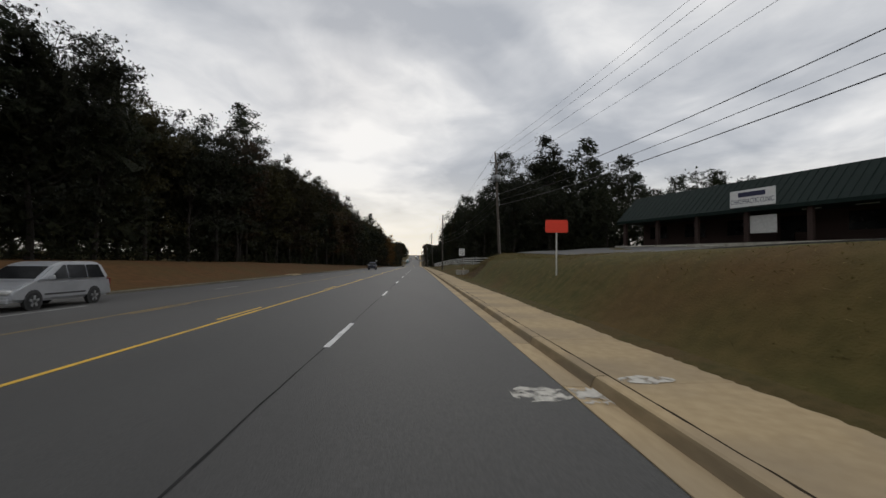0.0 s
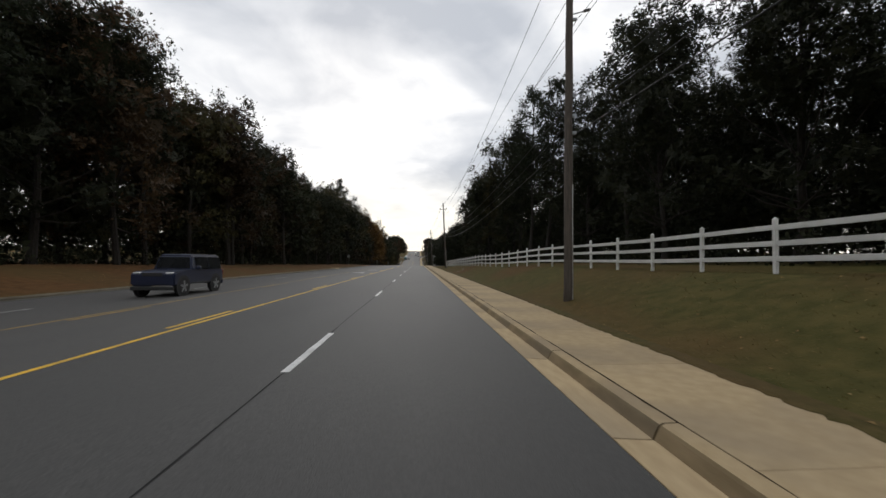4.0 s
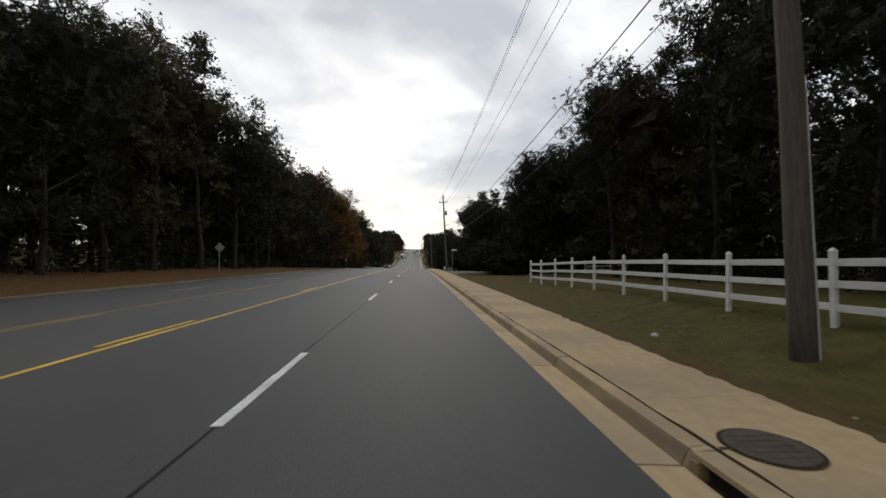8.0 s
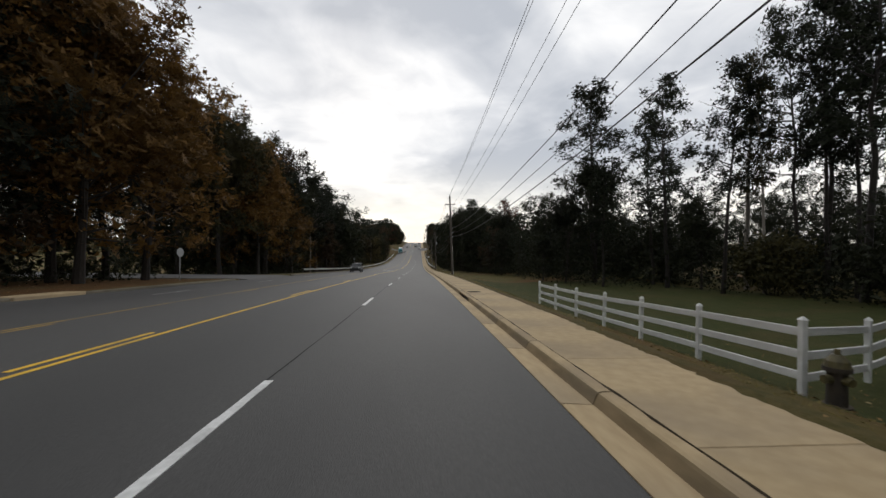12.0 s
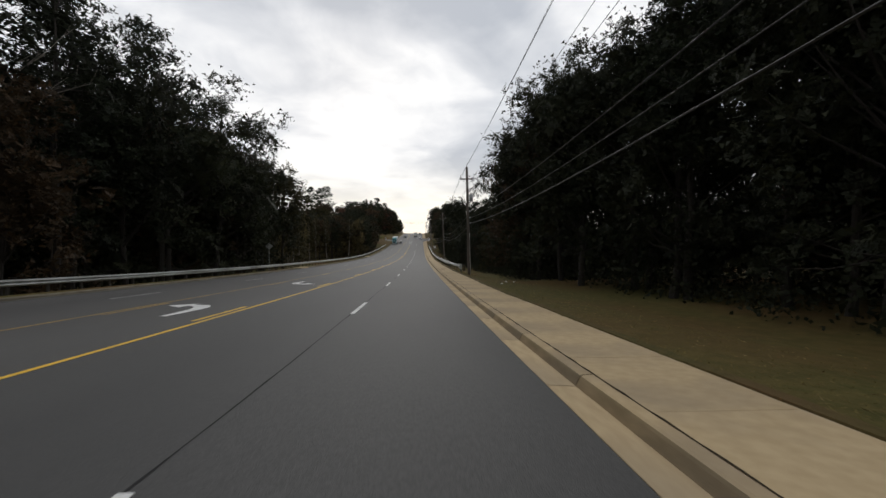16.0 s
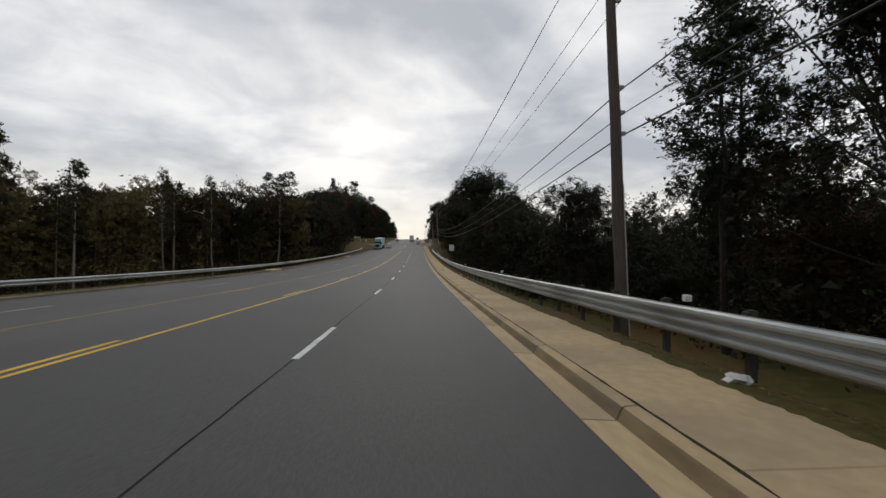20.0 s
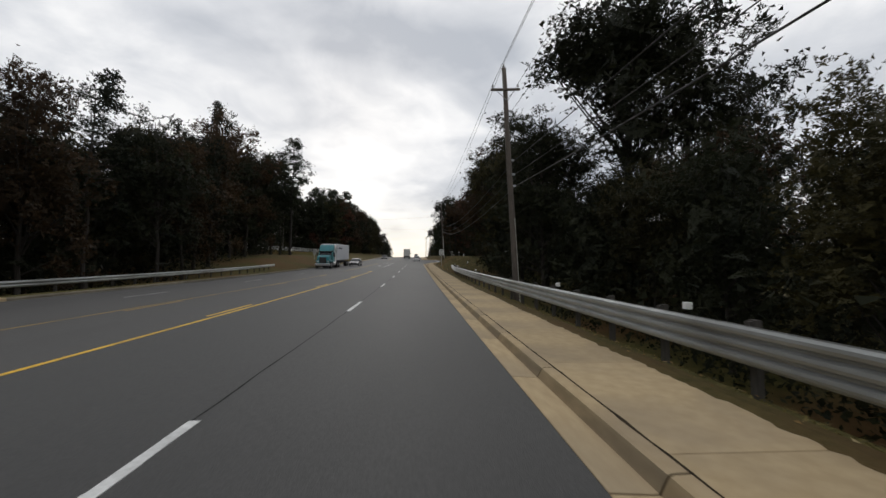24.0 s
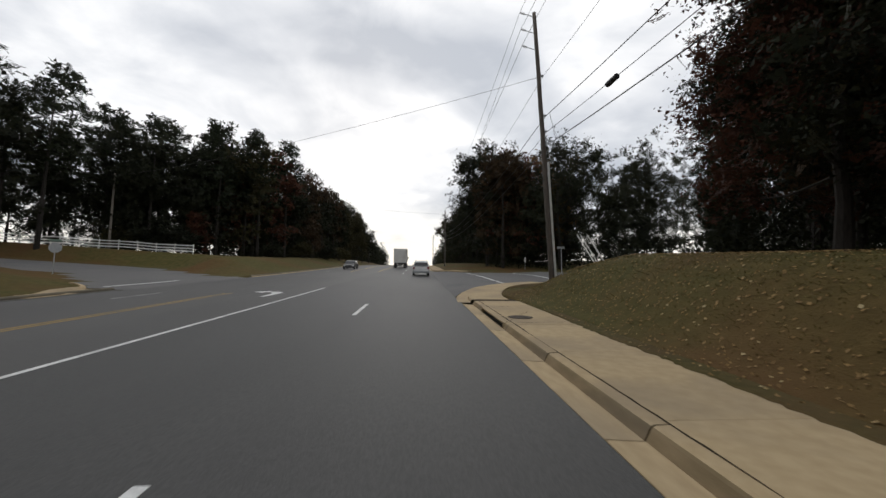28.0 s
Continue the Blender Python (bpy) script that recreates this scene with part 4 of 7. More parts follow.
RH_H = [8, 8, 16, 18, 17.6, 18.3, 20, 20.5, 17.5, 16.3, 15, 13.3, 14, 7.5, 7.5, 10, 9.5, 8.5, 9, 11.5, 16.5, 17.6, 17.6, 18, 16, 13, 12, 11.5, 10.5, 12, 14.5, 14.5, 13.5, 11, 10, 11, 16.5, 18.5, 20, 20, 21, 24, 18]
LH_Y = [-60, 30, 45, 58, 70, 80, 95, 105, 116, 140, 152, 164, 176, 188, 198, 210, 220, 228, 236, 246, 260, 272, 296, 311, 315, 332, 336, 342, 356, 366, 374, 404, 410, 426, 438, 450, 462, 470, 480, 500, 510, 524, 536, 560, 594, 630, 680, 800]
LH_H = [20, 20.5, 20, 20, 20, 22.5, 21.5, 22, 24, 22.8, 21, 18.5, 20, 23.2, 26, 24.5, 21, 19.5, 21.5, 24.3, 25.5, 26, 24.6, 23, 17, 17, 24, 26, 21.5, 19.5, 31, 31, 17, 13.8, 15.5, 18, 19, 18.5, 16.5, 17, 20, 22.5, 22, 21.5, 22, 24, 23, 20]


def blocked(x, y, pad=2.5):
    if x > 0 and (200.5 - pad < y < 208.5 + pad or 556 - pad < y < 588 + pad) and x < 26:
        return True
    if x < 0 and (263 - pad < y < 275 + pad or 555 - pad < y - skew(x) < 570 + pad) and x > -62:
        return True
    return False


def mix_for(side, y):
    if side < 0:
        if 248 < y < 300:
            return ["oak_orange", "oak_brown", "oak_dark", "oak_orange", "oak_olive", "oak_brown"]
        if 374 < y < 470:
            return ["pale", "oak_dull", "oak_dull", "oak_dark", "oak_dull", "oak_brown"]
        if y < 60:
            return ["oak_dark", "pine", "oak_dark", "pine", "oak_olive"]
        if y > 560:
            return ["pine", "oak_dark", "oak_brown", "oak_olive", "oak_dark", "oak_red"]
        return ["oak_dark", "oak_dark", "pine", "oak_olive", "oak_brown"]
    if 234 < y < 252:
        return ["bush", "bush_olive", "oak_brown", "bush"]
    if y < 120:
        return ["pine", "oak_dark", "oak_dark", "pine"]
    if 352 < y < 440:
        return ["oak_dark", "oak_olive", "oak_brown", "bush"]
    if y > 450:
        return ["oak_dark", "oak_brown", "oak_olive", "oak_dark", "oak_olive", "oak_dark"]
    return ["oak_dark", "oak_dark", "oak_brown", "pine", "oak_olive"]


for side, EY, EX, HY, HH in ((-1, LE_Y, LE_X, LH_Y, LH_H), (1, RE_Y, RE_X, RH_Y, RH_H)):
    y = -30.0
    while y < 700:
        y += trng.uniform(4.4, 6.6) if y < 600 else trng.uniform(7, 10)
        x = side * (np.interp(y, EY, EX) + trng.uniform(0.6, 4.0))
        if blocked(x, y, 1.5):
            continue
        kind = trng.choice(mix_for(side, y))
        h = np.interp(y, HY, HH) * trng.uniform(0.86, 1.03) * (1.06 if kind == "pine" else 1)
        if kind in ("bush", "bush_olive"):
            h = trng.uniform(3, 4.5)
        plant(kind, float(x), y, float(h), trng.uniform(0.85, 1.1))
        # a fuller second row behind the first on the far side
        if side < 0 and y < 620:
            x2, y2 = x - trng.uniform(4.5, 7.5), y + trng.uniform(1.5, 3.5)
            if not blocked(x2, y2, 1.5):
                plant(trng.choice([q for q in mix_for(side, y2) if q not in ("pale", "pine")]), float(x2), float(y2), float(np.interp(y2, HY, HH) * trng.uniform(0.88, 1.0)), trng.uniform(1.0, 1.2), 2)


def woods(name, side, EY, EX, HY, HH, seed, label, leaf="dark", y0=-50.0, y1=880.0):
    """The depth of the wood behind the first trees: leaves of many crowns joined into one mass."""
    r = np.random.RandomState(seed)
    pts, sz, sp = [], [], []
    y = y0
    plan = ((4.5, 430, 0.10, 0.21), (9.5, 160, 0.12, 0.22), (15, 70, 0.14, 0.25), (21, 40, 0.16, 0.28))
    while y < y1:
        y += r.uniform(3.4, 5.2)
        for off, n, s0, s1 in plan:
            if off == 4.5:
                n, s0, s1 = (420, 0.06, 0.14) if side > 0 and y < 560 else (240, 0.10, 0.2)
            x = side * (np.interp(y, EY, EX) + off + r.uniform(-3, 3))
            yy2 = y + r.uniform(-2, 2)
            if blocked(x, yy2, 1.5):
                continue
            H = np.interp(yy2, HY, HH) * (r.uniform(0.84, 1.0) if off < 12 else r.uniform(0.7, 0.93))
            if off > 12 and H < 14:
                H = r.uniform(9, 13)
            if side > 0 and 492 < yy2 < 514 and off > 8:
                H *= 0.55
            z = ground_z(x, yy2)
            n = n if y < 720 else n // 2
            k = 24
            c = r.normal(size=(k, 3))
            c /= np.linalg.norm(c, axis=1)[:, None]
            c = c * np.array([3.3, 3.3, H * 0.46]) * r.uniform(0.4, 1, (k, 1)) + np.array([x, yy2, z + H * 0.5])
            q = c[r.randint(0, k, n)] + r.normal(size=(n, 3)) * 0.55
            m = n // 2
            low = np.stack([x + r.uniform(-3, 3, m), yy2 + r.uniform(-3, 3, m), z + r.uniform(0, 4.0, m)], 1)
            pts += [q, low]
            sz += [r.uniform(s0, s1, n), r.uniform(s0, s1, m) * 1.6]
            # dense hearts of the clumps and of the crown
            hn = 5 if off < 8 and side > 0 else 3
            heart = np.repeat(c, hn, 0) + r.normal(size=(hn * k, 3)) * 0.3
            big = min(1.0, H / 17) * (0.62 if off < 8 else 0.8 if off < 12 else 1.2)
            ni = 60 if off < 12 else 30
            inner = r.uniform(-1, 1, size=(ni, 3)) * np.array([1.9, 1.9, H * 0.28]) + np.array([x, yy2, z + H * 0.42])
            if off > 8:
                screen = np.stack([x + r.uniform(-3, 3, 22), yy2 + r.uniform(-3, 3, 22), z + r.uniform(0, 4.5, 22)], 1)
                pts.append(screen); sz.append(r.uniform(0.6, 1.2, 22)); screen_n = 22
            else:
                screen_n = 0
            pts += [heart, inner]
            sz += [r.uniform(0.3, 0.6, hn * k) * big * 1.7, r.uniform(0.55, 1.05, ni) * big * 1.5]
            sp += [np.zeros(n + m), np.ones(screen_n + hn * k + ni)]
    ob = new(name, quads_mesh(name, np.concatenate(pts), np.concatenate(sz), LEAF[leaf], seed, tri=True, spray=SPRAY[leaf], is_spray=np.concatenate(sp)))
    return tagged(ob, label, "woodland", "", "stuff")


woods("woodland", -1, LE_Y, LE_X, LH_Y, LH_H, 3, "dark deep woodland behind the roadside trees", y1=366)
# this stretch uses the lightened leaves, with haze put into their colour
woods("woodland", -1, LE_Y, LE_X, LH_Y, LH_H, 33, "olive-brown autumn woodland below the road, lightened by painted haze", "dull", 366, 472)
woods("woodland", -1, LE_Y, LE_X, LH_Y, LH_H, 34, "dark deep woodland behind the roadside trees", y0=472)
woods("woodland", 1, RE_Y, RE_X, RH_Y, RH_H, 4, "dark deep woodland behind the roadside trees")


def undergrowth(name, side, EY, EX, seed, label, leaf):
    r = np.random.RandomState(seed)
    pts, sz = [], []
    y = -40.0
    while y < 660:
        y += r.uniform(0.7, 1.5)
        x = side * (np.interp(y, EY, EX) + r.uniform(0.0, 3.2))
        if blocked(x, y, 1.5) or (side > 0 and y < 56):
            continue
        h = r.uniform(0.7, 3.0)
        n = int((60 if side > 0 else 40) * h)
        q = r.normal(size=(n, 3)) * np.array([0.5, 0.5, h * 0.26]) + np.array([x, y, ground_z(x, y) + h * 0.4])
        pts.append(q)
        sz.append(r.uniform(0.05, 0.13, n))
    ob = new(name, quads_mesh(name, np.concatenate(pts), np.concatenate(sz), LEAF[leaf], seed))
    return tagged(ob, label, "undergrowth", "", "stuff")


# scrub in the near-black leaf colour, which paints in the shade under the trees
undergrowth("undergrowth", -1, LE_Y, LE_X, 6, "low scrub under the trees, shade put into its near-black leaves", "dark")
undergrowth("undergrowth", 1, RE_Y, RE_X, 7, "low green scrub under the trees, shade put into its near-black leaves", "dark")

def stand(*trees):
    """Single trees that stand out above the rest of the wood."""
    for kind, x, y, h, w in trees:
        plant(kind, x, y, h, w)


def understorey(name, EY, EX, seed, label, ya=60.0, yb=545.0, deep=(3, 11), tall=(3.0, 8.5), leaf=(0.07, 0.18)):
    """Taller scrub a few metres inside the wood, its shade painted as near-black leaves, which closes it low down."""
    r = np.random.RandomState(seed)
    pts, sz = [], []
    y = ya
    while y < yb:
        y += r.uniform(0.6, 1.2)
        x = np.interp(y, EY, EX) + r.uniform(*deep)
        if blocked(x, y, 2.0) or 226 < y < 262:
            continue
        h = r.uniform(*tall)
        n = int(28 * h)
        pts.append(r.normal(size=(n, 3)) * np.array([0.8, 0.8, h * 0.24]) + np.array([x, y, ground_z(x, y) + h * 0.45]))
        sz.append(r.uniform(*leaf, n))
    ob = new(name, quads_mesh(name, np.concatenate(pts), np.concatenate(sz), LEAF["dark"], seed))
    return tagged(ob, label, "undergrowth", "", "stuff")


understorey("undergrowth", RE_Y, RE_X, 9, "tall scrub inside the wood, shade put into its near-black leaves")
understorey("undergrowth", RE_Y, RE_X, 10, "dense saplings deep inside the wood, shade put into their near-black leaves", 84, 186, (7, 15), (8, 15), (0.10, 0.22))
understorey("undergrowth", RE_Y, RE_X, 11, "dense saplings deep inside the wood, shade put into their near-black leaves", 350, 378, (5, 12), (8, 14), (0.10, 0.22))

# pavement side, 53 to 74 m along the road
stand(("oak_dark", 68, 53, 12.4, 1.2), ("oak_dark", 63, 55, 12.4, 1.2), ("oak_dark", 58, 57, 11.6, 1.1), ("oak_dark", 54, 59, 12, 1.1), ("pine", 50, 61, 13.3, 1.2), ("oak_dark", 46, 63, 11.6, 1),
      ("oak_dark", 42, 65, 11.6, 1), ("pine", 30, 66, 18, 1.1), ("pine", 38, 66, 15.5, 1.1), ("oak_dark", 34, 68, 16, 1), ("pine", 26, 70, 18, 1), ("pine", 22.5, 71, 23.5, 1.1),
      ("pine", 30.5, 72, 23, 1.1), ("pine", 39.8, 72, 19.9, 1.15), ("pine", 50, 72, 16.1, 1.2), ("pine", 58, 72, 17.3, 1.2), ("oak_dark", 65, 72, 16.1, 1.3), ("oak_dark", 74.5, 72, 16.8, 1.4),
      ("oak_dark", 81, 72, 16.1, 1.3), ("oak_dark", 22, 74, 22, 1.1))
# pavement side, 74 to 76 m along the road
stand(("oak_dark", 27, 74, 21, 1.1), ("oak_dark", 44, 74, 14.6, 1.2), ("oak_dark", 54, 74, 14.2, 1.2), ("oak_dark", 61.5, 74, 15.1, 1.2), ("oak_dark", 70, 74, 15.1, 1.2), ("oak_dark", 34, 75, 18.9, 1.2),
      ("pine", 17, 76, 21.5, 1))
# pavement side, 181 to 197 m along the road
stand(("oak_dark", 17, 181, 15, 1.2), ("oak_dark", 24, 182, 17, 1.3), ("oak_dark", 19.5, 186, 16, 1.2), ("pine", 19, 190, 19, 1.2), ("oak_dark", 12.2, 190.5, 13, 0.9), ("oak_dark", 14, 191, 14, 1.1),
      ("bush", 9.2, 191, 2.6, 1.1), ("oak_dark", 21, 191, 15, 1.2), ("oak_brown", 16, 193, 12, 1.1), ("bush", 11.4, 194.2, 5, 1), ("bush", 10.5, 194.5, 3.4, 1.2), ("oak_dark", 12.5, 194.5, 14, 1),
      ("oak_dark", 15.5, 195.6, 15, 1.1), ("bush", 13, 196, 3.2, 1.2), ("bush", 12.5, 197, 4.5, 1.2))
# pavement side, 212 to 226 m along the road
stand(("bush", 8.7, 212.5, 3.6, 1.1), ("oak_dark", 9.9, 213.5, 12, 0.95), ("bush", 8.4, 216.5, 4.2, 1.1), ("oak_dark", 11.2, 217.5, 13.5, 1), ("bush", 8.6, 220.3, 4.6, 1.1), ("oak_dark", 10.2, 221.5, 13, 0.95),
      ("bush", 8.9, 224.5, 4, 1.2), ("oak_dark", 12, 226, 13.5, 1))
# pavement side, 243 to 266 m along the road
stand(("pine", 22, 243.3, 18.5, 1), ("pine", 24, 245.2, 15.8, 0.9), ("pine", 23.6, 246.5, 18.6, 0.7), ("pine", 24.5, 247.3, 19.3, 0.8), ("pine", 24, 248.5, 18.3, 0.75), ("pale", 22, 248.8, 15.5, 0.7),
      ("pine", 20, 249.8, 15, 0.9), ("pine", 20, 255.5, 16.8, 1), ("pine", 21, 259, 15.5, 1), ("pine", 18, 264.2, 20.5, 1.2), ("oak_dark", 19, 266, 14, 0.9))
# pavement side, 294 to 351 m along the road
stand(("pine", 30, 293.5, 18, 1), ("oak_dark", 27.5, 297, 15.5, 1), ("oak_dark", 26, 302, 17, 1), ("oak_dark", 17, 305, 14, 1.1), ("oak_dark", 16.5, 308.5, 13.5, 1.1), ("oak_dark", 13.2, 311.5, 13.5, 1),
      ("oak_dark", 14.8, 316, 16, 1), ("oak_dark", 21.5, 316, 13.5, 1.2), ("oak_red", 21, 318, 18, 1), ("oak_dark", 12.6, 320, 16.5, 1), ("oak_dark", 16.5, 322.5, 17, 0.9), ("oak_dark", 13.5, 325, 17.5, 1),
      ("oak_dark", 11.8, 329, 17.5, 1), ("oak_dark", 12.4, 334.5, 18, 1), ("oak_dark", 12.2, 340.5, 18, 1), ("oak_dark", 15, 343.5, 18.5, 1.1), ("oak_dark", 13.5, 346.5, 19, 1.1), ("oak_dark", 14.2, 351, 20, 1.2))
# pavement side, 373 to 400 m along the road
stand(("pine", 23, 373, 24, 1.1), ("oak_dark", 21, 377, 23, 1), ("pine", 21, 381, 25, 1.1), ("pine", 19, 385, 25, 1.1), ("oak_dark", 15.5, 391, 17, 1), ("pine", 14, 396.5, 17, 1.1),
      ("pine", 17, 399.5, 18, 1.1))
# pavement side, 428 to 490 m along the road
stand(("oak_dark", 13.8, 427.5, 11.5, 1.1), ("oak_olive", 14.5, 432.5, 12, 1.1), ("oak_dark", 15, 438, 13, 1.1), ("oak_brown", 14, 444, 13, 1), ("oak_dark", 16.5, 477.5, 10, 1.1), ("oak_brown", 20.5, 481, 12.5, 1.1),
      ("oak_brown", 17.5, 482.5, 11.5, 1.1), ("oak_olive", 14.5, 484.5, 10, 1), ("oak_dark", 22, 487, 25, 1), ("oak_dark", 18.4, 490, 27, 1.25))
# pavement side, 541 to 606 m along the road
stand(("oak_dark", 17.5, 541, 21, 1.1), ("oak_red", 15.4, 546, 20, 1.1), ("oak_dark", 26, 550, 23, 1.3), ("oak_dark", 20, 551, 22, 1.1), ("oak_dark", 25, 556, 22, 1.1), ("oak_red", 19, 600, 20, 1.1),
      ("oak_orange", 24, 603, 21, 1), ("oak_dark", 13, 606, 25, 1.3))
stand(("oak_dark", 14.3, 178, 15.5, 1.1), ("oak_olive", 17, 171, 17, 1.1))
stand(("oak_dark", 18.5, 543, 24, 1.2), ("oak_olive", -25, 373, 22, 1), ("oak_dark", -26, 367, 20, 1.1))
stand(("bush", 11.2, 199.6, 4.0, 1.1), ("bush", 10.0, 197.8, 4.4, 1.1), ("bush", 9.1, 195.8, 4.2, 1.1), ("bush", 8.4, 193.8, 3.8, 1.1), ("pine", 12.8, 197.5, 12.5, 1.0), ("oak_dark", 14, 215, 11.2, 1.2), ("oak_dark", 16, 221, 12.2, 1.2), ("oak_dark", 19, 218, 12.5, 1.2), ("pine", 21, 213.5, 13.5, 1.1), ("oak_dark", 23.5, 216, 14.5, 1.2))
# far side, 67 to 258 m along the road
stand(("pine", -30, 67, 25.5, 1.1), ("oak_brown", -25, 128, 21, 1.1), ("oak_brown", -25, 228, 17.5, 1.2), ("oak_dark", -24, 236, 19, 1.2), ("oak_dark", -25, 247, 21, 1.2), ("oak_orange", -22.5, 252.5, 21, 1.2),
      ("oak_orange", -22, 258, 20, 1.15))
# far side, 281 to 350 m along the road
stand(("oak_orange", -22.5, 281, 18, 1.1), ("oak_olive", -24, 288, 17, 1), ("oak_orange", -21.5, 292, 14, 1.1), ("pine", -24.5, 318, 23, 1.1), ("pine", -26, 324, 25, 1.2), ("pine", -24.5, 329, 24, 1.1),
      ("pine", -27, 333, 25, 1.2), ("pine", -26, 342, 27, 1.1), ("oak_dark", -25, 350, 26.5, 1.1))
# far side, 384 to 448 m along the road
stand(("pale", -37, 384, 15, 0.7), ("oak_olive", -34, 386, 27, 0.7), ("pale", -36, 392, 16, 0.8), ("pale", -38, 401, 15, 0.7), ("pale", -35.5, 408, 17, 0.8), ("pale", -37, 416, 16, 0.7),
      ("pale", -38, 425, 15, 0.8), ("pale", -36, 437, 16, 0.7), ("pale", -35, 448, 17, 0.7))
# far side, 543 to 607 m along the road
stand(("pine", -27, 543, 25, 1.1), ("pine", -48, 584, 24, 1.2), ("oak_dark", -53, 584, 23, 1.2), ("pine", -71, 594, 34, 1.2), ("oak_dark", -76, 594, 15, 1.4), ("bush", -39, 594, 5, 1.4),
      ("bush_olive", -45.5, 594, 3.4, 1.3), ("oak_red", -37, 598, 7.5, 1.2), ("pine", -52, 599, 24, 1.3), ("pine", -78, 597, 33, 1.1), ("oak_dark", -82, 600, 18, 1.4), ("pine", -71, 600, 20, 1.3),
      ("pine", -44, 600, 23, 1.3), ("pine", -60, 600, 20, 1.3), ("pine", -83, 600, 34, 1.2), ("pine", -64, 603, 21, 1.3), ("pine", -36, 603, 24, 1.2), ("oak_dark", -74, 606, 17, 1.4),
      ("pine", -56, 606, 25, 1.3), ("pine", -40, 607, 24, 1.3))
# far side, 607 to 641 m along the road
stand(("bush", -27.5, 607, 2.6, 1.2), ("pine", -48, 608, 25, 1.3), ("pine", -31, 608, 24, 1.2), ("oak_dark", -66, 610, 16, 1.3), ("pine", -34, 613, 25, 1.2), ("oak_dark", -58, 614, 16, 1.3),
      ("bush_olive", -24.8, 616, 3, 1.2), ("pine", -29, 617, 25, 1.2), ("oak_dark", -62, 618, 16, 1.4), ("oak_dark", -52, 619, 20, 1.4), ("oak_dark", -44, 620, 20, 1.4), ("oak_brown", -24.5, 622, 8, 1.1),
      ("bush", -22.5, 628, 3.2, 1.3), ("bush_olive", -22, 641, 3.6, 1.3))
# far side, 672 to 690 m along the road
stand(("oak_olive", -20.5, 672, 11, 1), ("oak_dark", -20.5, 690, 14, 1.1))


def join_far_trees():
    """The trees of the back rows and of the distance: crowns of one colour in one mass, all their trunks in another."""
    r = np.random.RandomState(15)
    groups, trunks = {}, []
    for kind, x, y, h, w in FAR_TREES:
        src = FAR[kind][r.randint(len(FAR[kind]))]
        s_, z = h / BASE_H[kind], ground_z(x, y) - 0.1
        m = np.array(pose(0, 0, 0, r.uniform(-3, 3), r.uniform(-3, 3), r.uniform(0, 360)).to_3x3()) @ np.diag((s_ * w, s_ * w, s_))
        groups.setdefault(kind, []).append((src[0] @ m.T + np.array((x, y, z)), src[1]))
        trunks.append((x, y, z, h, src[2]))
    for kind, got in groups.items():
        co = np.concatenate([c for c, _ in got])
        n = len(co) // 3
        me = bpy.data.meshes.new("tree_crowns")
        me.vertices.add(3 * n); me.vertices.foreach_set("co", co.astype(np.float32).ravel())
        me.loops.add(3 * n); me.loops.foreach_set("vertex_index", np.arange(3 * n, dtype=np.int32))
        me.polygons.add(n); me.polygons.foreach_set("loop_start", np.arange(0, 3 * n, 3, dtype=np.int32))
        me.update(calc_edges=True)
        leaf = FAR_LEAF[kind]
        me.materials.append(LEAF[leaf]); me.materials.append(SPRAY[leaf])
        me.polygons.foreach_set("material_index", np.concatenate([q for _, q in got]).astype(np.int32))
        tagged(new("tree_crowns", me), "crowns of many " + FAR_LABEL[kind] + " trees in the wood", "woodland", "", "stuff")
    for pale, nm, lab in ((False, "tree_trunks", "dark trunks of the trees deeper in the wood"), (True, "tree_trunks", "slender pale trunks in the wood below the road")):
        bm = bmesh.new()
        for x, y, z, h, p in trunks:
            if p == pale:
                tube(bm, (x, y, z - 0.5), (x + r.uniform(-.3, .3), y + r.uniform(-.3, .3), z + h * 0.9), h * (0.010 if pale else 0.014), 0.04, 6, False)
        tagged(part(nm, bm, M_BARKPALE if pale else M_BARK), lab, "woodland", "", "stuff")


FAR_LEAF = {"oak_dark": "dark", "oak_olive": "olive", "oak_brown": "brown", "oak_dull": "dull", "oak_orange": "orange", "oak_red": "red", "pine": "pine", "pale": "olive"}
FAR_LABEL = {"oak_dark": "dark green broadleaf", "oak_olive": "olive green broadleaf", "oak_brown": "dull brown broadleaf", "oak_dull": "haze-lightened olive-brown broadleaf", "oak_orange": "orange autumn broadleaf", "oak_red": "reddish brown broadleaf", "pine": "dark pine", "pale": "thin yellowing"}
FAR = {}
for kind in FAR_LEAF:
    FAR[kind] = []
    for sd in (5, 6):
        P, S, _, q = crown_points("pine" if kind in ("pine", "pale") else "oak", BASE_H[kind], {"pine": 3.4, "pale": 3.2}.get(kind, 4.9), sd * 13 + len(kind), -1)
        me = quads_mesh("far_crown", P, S, LEAF["dark"], sd, flat=0.6 if kind in ("pine", "pale") else 0.2, tri=True)
        co = np.empty(len(me.vertices) * 3, dtype=np.float32)
        me.vertices.foreach_get("co", co)
        FAR[kind].append((co.reshape(-1, 3).astype(float), q, kind == "pale"))
        bpy.data.meshes.remove(me)
join_far_trees()
strip("stop_line", [-18.5, -18.15], 556.5, 563.5, 1.5, lambda x, y: ground_z(x, y) + 0.062, M_WHITE, label="white stop line across the side street", category="road marking")



